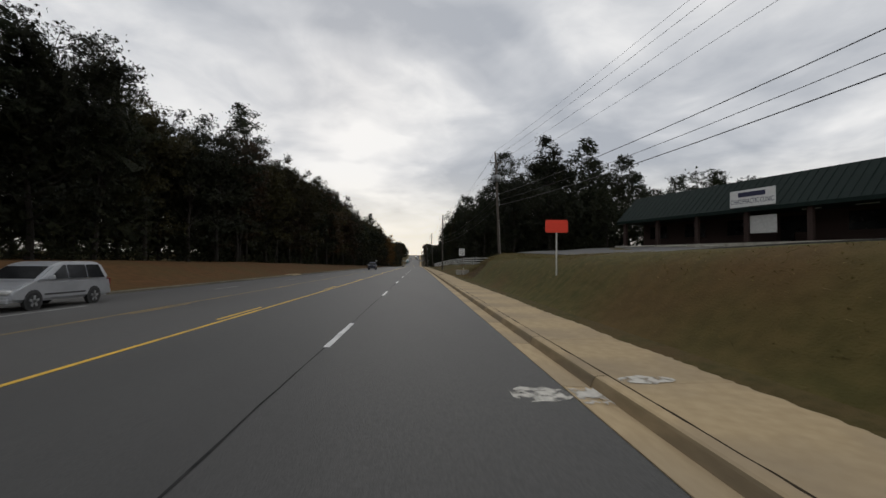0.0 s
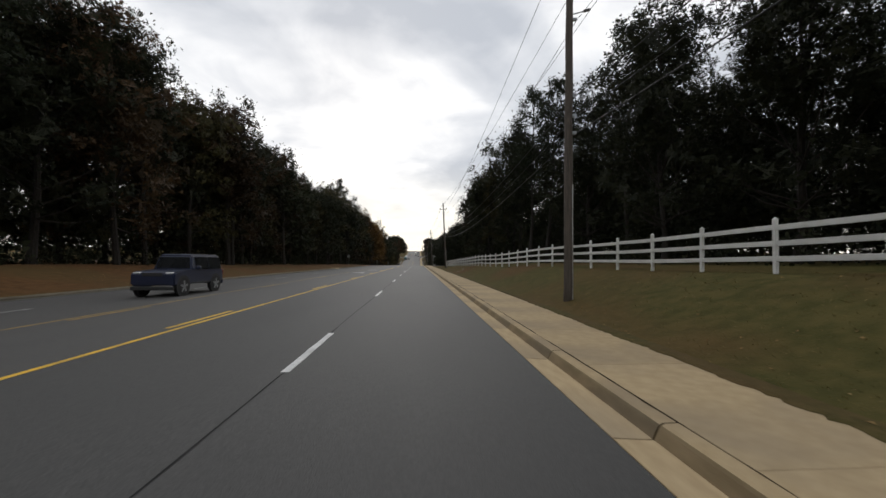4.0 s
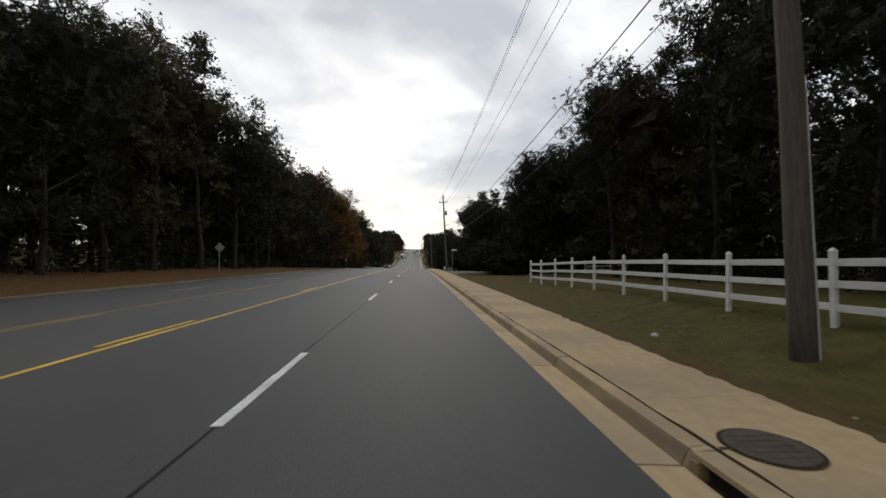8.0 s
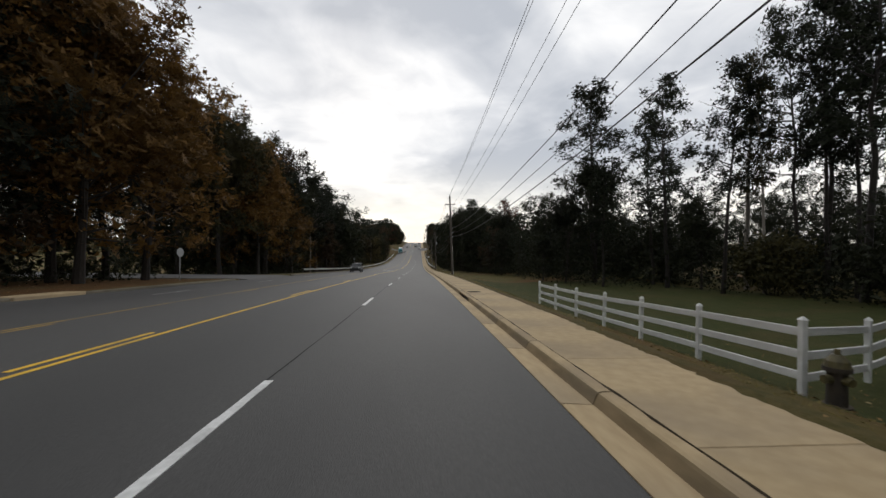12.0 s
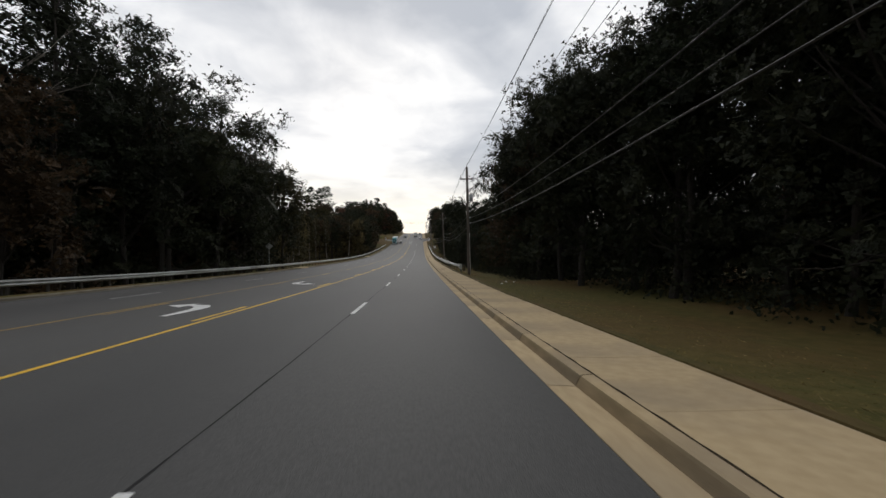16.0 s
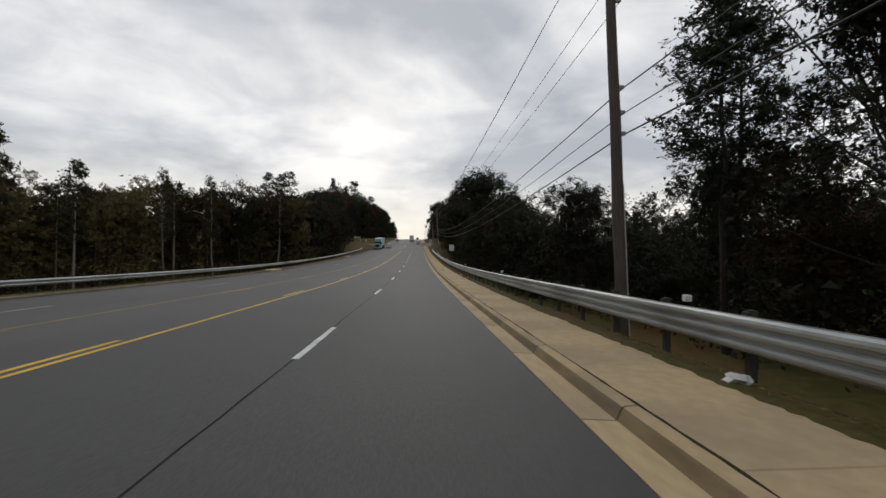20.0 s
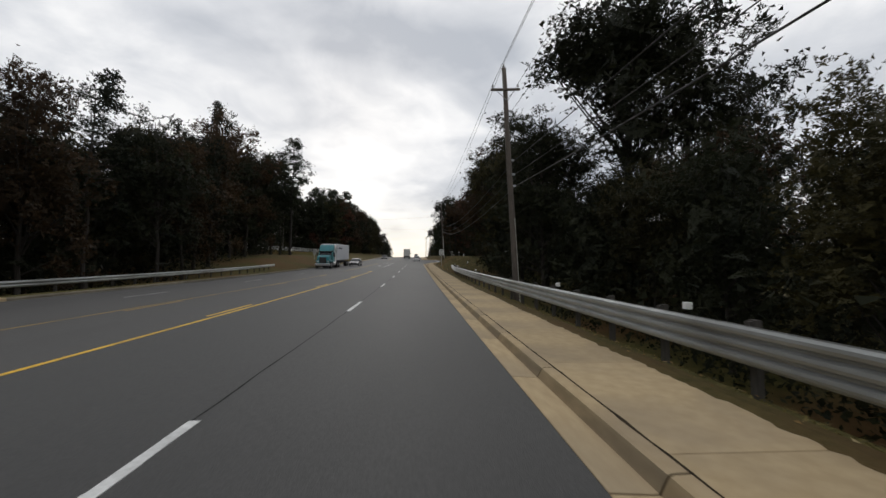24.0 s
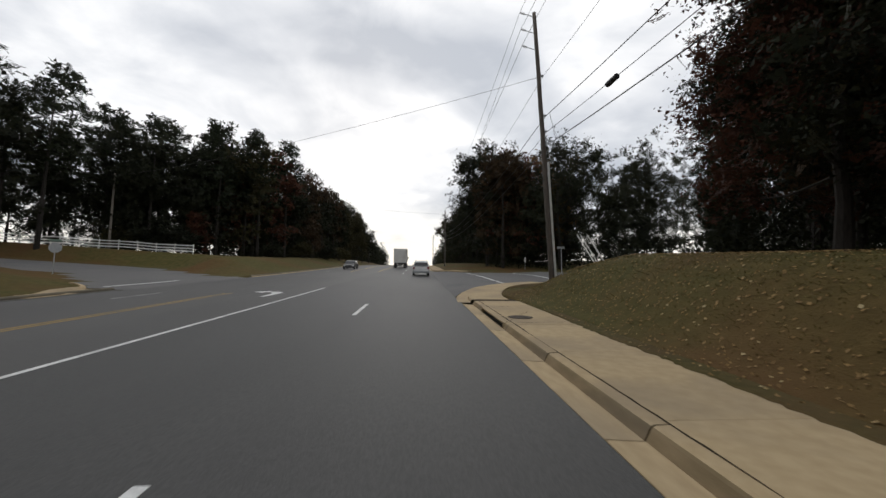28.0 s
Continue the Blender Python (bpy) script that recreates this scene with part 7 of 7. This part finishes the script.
def car(style, x, y, rz, body_mat, label, name, category="car"):
    """A car whose nose is at (x, y) and which runs back along its own +y; rz 180 heads it away."""
    L, W, belt, roof_z, low, cab, wr, axles = CARS[style]
    z = road_z(x, y)
    e = empty(name, pose(x, y, z, slope_deg(y + 2) * (1 if rz == 0 else -1), 0, rz), label, category)
    hw = W / 2
    body = prism("body", low, hw, body_mat, e, 0.11)
    rh = hw * 0.78

    def tp(zz):
        k = min(max((zz - belt) / (roof_z - belt), 0), 1)
        return (hw - 0.03) * (1 - k) + rh * k
    cabin = prism("cabin", cab, hw, body_mat, e, 0.07, tp)
    for s in (-1, 1):
        # side windows, laid proud of the sloping side
        ys = [cab[1][0] * 0.35 + cab[0][0] * 0.65 + 0.25, cab[-2][0] * 0.6 + cab[-1][0] * 0.4 - 0.1]
        zt = roof_z - 0.13
        zb = belt + 0.07
        f0 = cab[2][0] - 0.05
        f1 = cab[-3][0] - 0.02
        n = 3 if style in ("minivan", "suv") else 2
        cut = [ys[0] + (ys[1] - ys[0]) * k / n for k in range(n + 1)]
        top = [max(c, f0 if k == 0 else c) for k, c in enumerate(cut)]
        top[-1] = min(cut[-1], f1 + 0.25)
        for k in range(n):
            g_ = 0.03
            pts = [(s * (tp(zb) + 0.006), cut[k] + g_, zb), (s * (tp(zb) + 0.006), cut[k + 1] - g_, zb), (s * (tp(zt) + 0.006), top[k + 1] - g_, zt), (s * (tp(zt) + 0.006), top[k] + g_, zt)]
            if s > 0:
                pts.reverse()
            panel("side_window", pts, M_DARKGLASS, cabin, "dark side window")
        m_ = part("mirror", bbox_bm(s * (hw + 0.02) - 0.1, s * (hw + 0.02) + 0.1, ys[0] + 0.05, ys[0] + 0.17, belt + 0.05, belt + 0.22, 0.03), body_mat, e)
        part("door_handle", bbox_bm(s * hw - 0.02, s * hw + 0.02, ys[0] + 1.0, ys[0] + 1.16, belt - 0.12, belt - 0.09, 0.005), body_mat, body)
        part("rubbing_strip", bbox_bm(s * hw - 0.012, s * hw + 0.012, axles[0] + wr + 0.15, axles[1] - wr - 0.15, 0.52, 0.58, 0.006), M_TRIM, body)
        part("headlight", bbox_bm(s * (hw - 0.24) - 0.17, s * (hw - 0.24) + 0.17, low[1][0] - 0.015, low[2][0] + 0.16, low[1][1] - 0.02, low[2][1] - 0.02, 0.05), M_LAMP, body, "clear headlight")
        part("tail_light", bbox_bm(s * (hw - 0.13) - 0.1, s * (hw - 0.13) + 0.1, L - 0.12, L + 0.015, belt - 0.25, belt + 0.02, 0.02), M_LAMPRED, body, "red tail light")
        for ay in axles:
            bm = bmesh.new()
            bmesh.ops.create_cone(bm, cap_ends=True, segments=24, radius1=wr + 0.06, radius2=wr + 0.06, depth=0.03, matrix=pose(s * (hw - 0.008), ay, wr + 0.02, 0, 90, 0))
            part("wheel_arch", bm, M_TRIM, body, "dark wheel arch")
            wheel(e, s * (hw - 0.09), ay, wr, 0.21, s)
    # screens
    for nm, i, j, off in (("windscreen", 0, 1, -1), ("rear_window", -1, -2, 1)):
        (ya, za), (yb, zb_) = cab[i], cab[j]
        a1, a2 = 0.16, 0.9
        p0 = (ya + (yb - ya) * a1, za + (zb_ - za) * a1)
        p1 = (ya + (yb - ya) * a2, za + (zb_ - za) * a2)
        d = Vector((0, yb - ya, zb_ - za)).normalized()
        nrm = Vector((0, -d.z, d.y)) * (1 if off < 0 else -1)
        if off < 0 and nrm.y > 0:
            nrm = -nrm
        if off > 0 and nrm.y < 0:
            nrm = -nrm
        q = [Vector((-tp(p0[1]) + 0.1, *p0)), Vector((tp(p0[1]) - 0.1, *p0)), Vector((tp(p1[1]) - 0.09, *p1)), Vector((-tp(p1[1]) + 0.09, *p1))]
        q = [v + nrm * 0.006 for v in q]
        if off > 0:
            q.reverse()
        panel(nm, q, M_DARKGLASS, cabin, "dark glass screen", 0.008)
    part("grille", bbox_bm(-hw * 0.45, hw * 0.45, low[0][0] - 0.02, low[0][0] + 0.03, low[1][1] - 0.12, low[1][1] + 0.04, 0.01), M_TRIM, body, "black grille")
    part("front_bumper", bbox_bm(-hw * 0.96, hw * 0.96, low[0][0] - 0.05, low[0][0] + 0.1, 0.3, 0.46, 0.03), body_mat if style != "jeep" else M_TRIM, body)
    part("rear_bumper", bbox_bm(-hw * 0.96, hw * 0.96, L - 0.08, L + 0.05, 0.38, 0.6, 0.03), M_GREYMETAL if style == "suv" else body_mat, body)
    part("number_plate", bbox_bm(-0.16, 0.16, L + 0.02, L + 0.03, belt - 0.3, belt - 0.15), M_PLATE, body, "blank pale number plate")
    if style == "jeep":
        part("spare_wheel", bbox_bm(-0.38, 0.38, L - 0.05, L + 0.16, 0.75, 1.5, 0.12, 3), M_TYRE, e)
    if style in ("suv",):
        for s in (-1, 1):
            part("roof_rail", bbox_bm(s * rh * 0.9 - 0.02, s * rh * 0.9 + 0.02, 2.4, 4.1, roof_z + 0.01, roof_z + 0.06, 0.01), M_TRIM, cabin)
    return e


car("minivan", -14.4, 14.2, 0, paint("silver", (0.42, 0.43, 0.45), 0.3, 0.35), "silver minivan with dark windows in the outer lane", "minivan").scale = (1, 0.82, 0.97)
car("jeep", -11.3, 92.8, 0, paint("navy", (0.016, 0.022, 0.05), 0.35), "dark blue boxy off-road car with a hardtop", "off_road_car")
car("suv", -11.4, 294.9, 0, paint("black", (0.008, 0.008, 0.009), 0.35), "black sport utility car in the inner lane", "sport_utility_car").scale = (1, 0.8, 0.98)
car("sedan", -11.5, 531.0, 0, paint("black_blue", (0.012, 0.013, 0.022), 0.25), "black sedan with alloy wheels in the inner lane", "sedan")
car("sedan", -11.5, 596, 0, paint("grey", (0.009, 0.009, 0.01), 0.55), "dark grey sedan coming down the inner lane", "sedan")
car("suv", 0.15, 581.6, 180, paint("white", (0.62, 0.62, 0.61), 0.35), "white sport utility car ahead in the kerb lane", "sport_utility_car")
car("suv", -0.3, 668, 180, paint("dark", (0.03, 0.03, 0.032), 0.3), "dark car far ahead in the kerb lane", "car")


def box_truck(x, y):
    """A white box truck seen from behind; y is its tail."""
    M_BOXW = mat("truck_white", (0.66, 0.65, 0.62), (0.58, 0.57, 0.54), 0.5, 1.2, 6, c3=(0.42, 0.41, 0.38), scale3=0.9, amount3=0.4)
    e = empty("box_truck", pose(x, y, road_z(x, y), slope_deg(y + 3)), "white box truck with a roll-up rear door", "truck")
    cargo = part("cargo_box", bbox_bm(-1.25, 1.25, 0, 6.4, 1.05, 3.75, 0.04, 2), M_BOXW, e)
    part("roller_door", bbox_bm(-1.1, 1.1, -0.02, 0.03, 1.15, 3.55, 0.01), M_BOXW, cargo)
    bm = bmesh.new()
    for k in range(7):
        box(bm, -1.1, 1.1, -0.026, -0.018, 1.45 + k * 0.3, 1.46 + k * 0.3)
    part("door_ribs", bm, M_KERB, cargo)
    for s in (-1, 1):
        part("corner_post", bbox_bm(s * 1.19 - 0.06, s * 1.19 + 0.06, -0.03, 0.06, 1.05, 3.72, 0.01), M_BOXW, cargo)
        part("tail_light", bbox_bm(s * 1.0 - 0.14, s * 1.0 + 0.14, -0.05, 0.0, 0.82, 0.96, 0.01), M_LAMPRED, e, "red tail light")
        part("mud_flap", bbox_bm(s * 0.9 - 0.28, s * 0.9 + 0.28, 0.35, 0.38, 0.15, 0.9), M_TYRE, e)
        for ay in (1.2, 6.9):
            wheel(e, s * (0.95 if ay < 2 else 1.05), ay, 0.45, 0.5 if ay < 2 else 0.26, s)
        part("mirror", bbox_bm(s * 1.35 - 0.1, s * 1.35 + 0.1, 7.3, 7.36, 1.7, 2.15, 0.02), M_TRIM, e)
    part("chassis", bbox_bm(-0.45, 0.45, 0.05, 8.0, 0.6, 1.04), M_TRIM, e)
    part("tail_lift", bbox_bm(-1.15, 1.15, -0.12, 0.0, 0.75, 1.05, 0.02), M_TRIM, e, "dark tail lift")
    part("bumper", bbox_bm(-1.0, 1.0, -0.1, 0.0, 0.45, 0.58, 0.01), M_TRIM, e)
    cabm = prism("cab", [(6.5, 0.6), (6.5, 2.5), (7.3, 2.55), (7.8, 1.75), (8.5, 1.55), (8.55, 0.6)], 1.0, M_BOXW, e, 0.08)
    part("number_plate", bbox_bm(-0.7, -0.4, -0.13, -0.12, 0.85, 0.98), M_PLATE, e, "blank pale number plate")


box_truck(-3.75, 607.5)


def semi(x, y):
    """A teal lorry tractor with a long white trailer, nose at y, coming towards the camera."""
    M_TEAL = paint("teal", (0.035, 0.24, 0.27), 0.35)
    M_TRAIL = mat("trailer_white", (0.60, 0.62, 0.66), (0.55, 0.57, 0.60), 0.5, 1.0, 5, stretch=(1, 4, 0.2))
    e = empty("lorry", pose(x, y, road_z(x, y) + 0.01, slope_deg(y + 8)), "teal tractor lorry pulling a long white box trailer", "lorry")
    hood = prism("bonnet", [(0.25, 0.75), (0.2, 1.75), (0.45, 1.95), (2.0, 2.15), (2.0, 0.9), (1.7, 0.75)], 0.95, M_TEAL, e, 0.1)
    part("grille", bbox_bm(-0.55, 0.55, 0.15, 0.24, 0.85, 1.8, 0.05), M_TRIM, hood, "dark tall grille")
    part("bumper", bbox_bm(-1.2, 1.2, 0.0, 0.3, 0.4, 0.8, 0.06), M_RIM, e, "chrome front bumper")
    cab = prism("cab", [(1.95, 0.9), (1.95, 2.1), (2.35, 2.75), (4.6, 2.75), (4.6, 0.9)], 1.15, M_TEAL, e, 0.08)
    slp = prism("roof_fairing", [(2.3, 2.72), (2.75, 3.55), (3.1, 3.85), (4.6, 3.9), (4.6, 2.72)], 1.12, M_TEAL, e, 0.1)
    part("sleeper", bbox_bm(-1.2, 1.2, 3.55, 4.75, 0.9, 3.9, 0.08), M_SIGNWHITE, e, "pale sleeper compartment")
    panel("windscreen", [(-1.0, 1.93, 2.12), (1.0, 1.93, 2.12), (0.98, 2.3, 2.68), (-0.98, 2.3, 2.68)], M_DARKGLASS, cab, "dark windscreen")
    part("sun_visor", bbox_bm(-1.15, 1.15, 2.05, 2.35, 2.68, 2.8, 0.02), M_TRIM, cab, "dark sun visor")
    for s in (-1, 1):
        part("side_window", bbox_bm(s * 1.15 - 0.012, s * 1.15 + 0.012, 2.4, 3.2, 1.9, 2.6, 0.008), M_DARKGLASS, cab)
        part("sleeper_window", bbox_bm(s * 1.2 - 0.012, s * 1.2 + 0.012, 3.95, 4.3, 2.5, 3.3, 0.008), M_DARKGLASS, e)
        part("mirror", bbox_bm(s * 1.38 - 0.1, s * 1.38 + 0.1, 2.2, 2.28, 1.8, 2.5, 0.02), M_TRIM, cab)
        part("mudguard", bbox_bm(s * 1.0 - 0.22, s * 1.0 + 0.22, 0.45, 1.75, 1.05, 1.3, 0.12, 3), M_TEAL, e)
        part("fuel_tank", tube_bm(((s * 0.98, 2.3, 0.75), (s * 0.98, 3.9, 0.75), 0.33, 0.33), n=18), M_RIM, e, "polished fuel tank")
        part("headlight", bbox_bm(s * 0.8 - 0.14, s * 0.8 + 0.14, 0.17, 0.3, 1.0, 1.25, 0.03), M_LAMP, hood)
        for ay in (1.1, 5.4, 6.7, 13.9, 15.2):
            wheel(e, s * 1.02, ay, 0.5, 0.3 if ay < 2 else 0.55, s)
    tr = part("trailer", bbox_bm(-1.28, 1.28, 5.0, 16.2, 1.3, 4.05, 0.05, 2), M_TRAIL, e, "white ribbed trailer")
    part("bottom_rail", bbox_bm(-1.29, 1.29, 5.0, 16.2, 1.22, 1.34, 0.01), M_GREYMETAL, tr)
    part("chassis", bbox_bm(-0.5, 0.5, 1.5, 16.0, 0.7, 1.2), M_TRIM, e)
    part("landing_gear", bbox_bm(-0.9, 0.9, 8.2, 8.4, 0.25, 1.25), M_TRIM, e)
    for k, (a, b) in enumerate(((6.0, 7.4), (7.6, 8.5), (8.8, 9.4))):
        part("lettering_bar", bbox_bm(1.28, 1.29, a, b, 3.18, 3.45), M_NAVY, tr, "dark bar of lettering")


semi(-14.7, 520.6)

# ------------------------------------------------------------------ a telegraph pole and crossing lines at the left junction
lx, ly = -45.0, 591.3
lz = ground_z(lx, ly)
e = empty("utility_pole", pose(lx, ly, lz), "grey wooden service pole beside the white fence", "utility pole", "utility poles")
part("shaft", tube_bm(((0, 0, -0.5), (0, 0, 11.2), 0.16, 0.11), n=12), M_BARKPALE, e)
part("clamp", bbox_bm(-0.14, 0.14, -0.14, 0.14, 10.8, 10.9, 0.01), M_GREYMETAL, e)
wl = empty("crossing_wire", pose(0, 0, 0), "black service wire crossing over the road", "wire", "crossing wires")
part("span", sagging(Vector((lx, ly, lz + 10.9)), HANG[9][3], 0.8, 0.012), M_WIRE, wl)
part("span", sagging(Vector((lx, ly, lz + 10.6)), HANG[10][1], 0.8, 0.012), M_WIRE, wl)

# ------------------------------------------------------------------ grass and fallen leaves


def tufts(name, label, spots, seed, material, hgt, category="grass"):
    """Blades of grass as thin standing triangles, one joined mass."""
    r = np.random.RandomState(seed)
    n = len(spots)
    base = np.array([(x, y, ground_z(x, y) - 0.01) for x, y in spots])
    a = r.uniform(0, math.tau, n)
    w = r.uniform(0.008, 0.02, n)
    h = r.uniform(0.4, 1.0, n) * hgt
    d = np.stack([np.cos(a), np.sin(a), np.zeros(n)], 1)
    tip = base + np.stack([r.normal(size=n) * 0.9 * h, r.normal(size=n) * 0.9 * h, h * 0.55], 1)
    P = np.stack([base - d * w[:, None], base + d * w[:, None], tip], 1).reshape(-1, 3)
    me = bpy.data.meshes.new(name)
    me.vertices.add(3 * n); me.vertices.foreach_set("co", P.astype(np.float32).ravel())
    me.loops.add(3 * n); me.loops.foreach_set("vertex_index", np.arange(3 * n, dtype=np.int32))
    me.polygons.add(n); me.polygons.foreach_set("loop_start", np.arange(0, 3 * n, 3, dtype=np.int32))
    me.update(calc_edges=True)
    me.materials.append(material)
    return tagged(new(name, me), label, category, "", "stuff")


M_BLADE = leaf_mat("grass_blades", (0.095, 0.082, 0.024), (0.165, 0.130, 0.046), (0.24, 0.18, 0.09))
M_FALLEN = leaf_mat("fallen_leaves", (0.16, 0.095, 0.035), (0.34, 0.22, 0.09), (0.50, 0.40, 0.22))
gr = random.Random(31)
spots = []
for _ in range(140000):
    y = gr.uniform(-5, 560)
    x = X_WALK + abs(gr.gauss(0, 2.2))
    if side_road(x, y):
        continue
    spots.append((x + 0.02, y))
tufts("grass", "rough dry grass along the pavement", spots, 41, M_BLADE, 0.085)
tufts("grass", "tall dull weeds on the earth bank", [(gr.uniform(6.5, 11), gr.uniform(18, 58)) for _ in range(9000)] + [(gr.gauss(7.6, 1.2), gr.uniform(41, 60)) for _ in range(9000)], 43, M_BLADE, 0.26)
tufts("grass", "short yellow-green grass on the bank", [(gr.uniform(4.05, 10), gr.uniform(518, 553)) for _ in range(42000)], 42, M_BLADE, 0.07)


def fallen(name, n, xa, xb, ya, yb, seed):
    r = np.random.RandomState(seed)
    pts = []
    while len(pts) < n:
        x, y = r.uniform(xa, xb), r.uniform(ya, yb)
        if not side_road(x, y):
            pts.append((x, y, ground_z(x, y) + 0.025))
    me = quads_mesh(name, np.array(pts), r.uniform(0.018, 0.05, n), M_FALLEN, seed, flat=1.55)
    co = np.empty(len(me.vertices) * 3, dtype=np.float32)
    me.vertices.foreach_get("co", co)
    co = co.reshape(-1, 3)
    lift = r.uniform(0.012, 0.045, len(co))
    for i in range(len(co)):
        co[i, 2] = ground_z(float(co[i, 0]), float(co[i, 1])) + lift[i]
    me.vertices.foreach_set("co", co.ravel())
    ob = new(name, me)
    tagged(ob, "dry brown leaves scattered over the grass", "fallen leaves", "", "stuff")


fallen("fallen_leaves", 9000, 4.1, 11, 515, 552, 51)
fallen("fallen_leaves", 3200, 4.1, 9.5, 55, 345, 52)
fallen("fallen_leaves", 3500, 4.1, 7.5, 338, 516, 54)
fallen("fallen_leaves", 4000, -26, -17, 100, 290, 53)

# a pale splash of dried concrete across the road edge, gutter and pavement
M_SPILL = mat("dried_splash", (0.60, 0.57, 0.51), (0.48, 0.46, 0.41), 0.95, 9, 10, spec=0.1)
nt = M_SPILL.node_tree
tn, tr_, mx, tr_b = nt.nodes.new("ShaderNodeTexNoise"), nt.nodes.new("ShaderNodeValToRGB"), nt.nodes.new("ShaderNodeMixShader"), nt.nodes.new("ShaderNodeBsdfTransparent")
tn.inputs["Scale"].default_value, tn.inputs["Detail"].default_value = 5.0, 10
tc_ = nt.nodes.new("ShaderNodeTexCoord")
nt.links.new(tc_.outputs["Object"], tn.inputs["Vector"])
tr_.color_ramp.elements[0].position, tr_.color_ramp.elements[1].position = 0.34, 0.52
nt.links.new(tn.outputs[0], tr_.inputs[0]); nt.links.new(tr_.outputs[0], mx.inputs[0])
nt.links.new(tr_b.outputs[0], mx.inputs[1]); nt.links.new(nt.nodes["Principled BSDF"].outputs[0], mx.inputs[2])
nt.links.new(mx.outputs[0], nt.nodes["Material Output"].inputs[0])
sr = random.Random(12)
bm = bmesh.new()
for xa, xb, yc, hy, dz in ((0.95, X_EDGE, 6.0, 0.36, 0.006), (X_EDGE + 0.02, X_GUT - 0.02, 5.9, 0.3, 0.018), (X_KERB + 0.06, X_KERB + 0.85, 6.1, 0.2, 0.1545)):
    top_, low_ = [], []
    for k in range(9):
        f = k / 8
        w_ = hy * (math.sin(math.pi * (0.12 + 0.8 * f)) if dz < 0.01 or dz > 0.1 else 1) * sr.uniform(0.75, 1.15)
        x_ = xa + (xb - xa) * f
        top_.append(bm.verts.new((x_, yc + w_, road_z(min(x_, X_EDGE), yc + w_) + dz)))
        low_.append(bm.verts.new((x_, yc - w_, road_z(min(x_, X_EDGE), yc - w_) + dz)))
    for k in range(8):
        bm.faces.new((low_[k], low_[k + 1], top_[k + 1], top_[k]))
part("dried_splash", bm, M_SPILL, road, "pale splash of dried concrete")
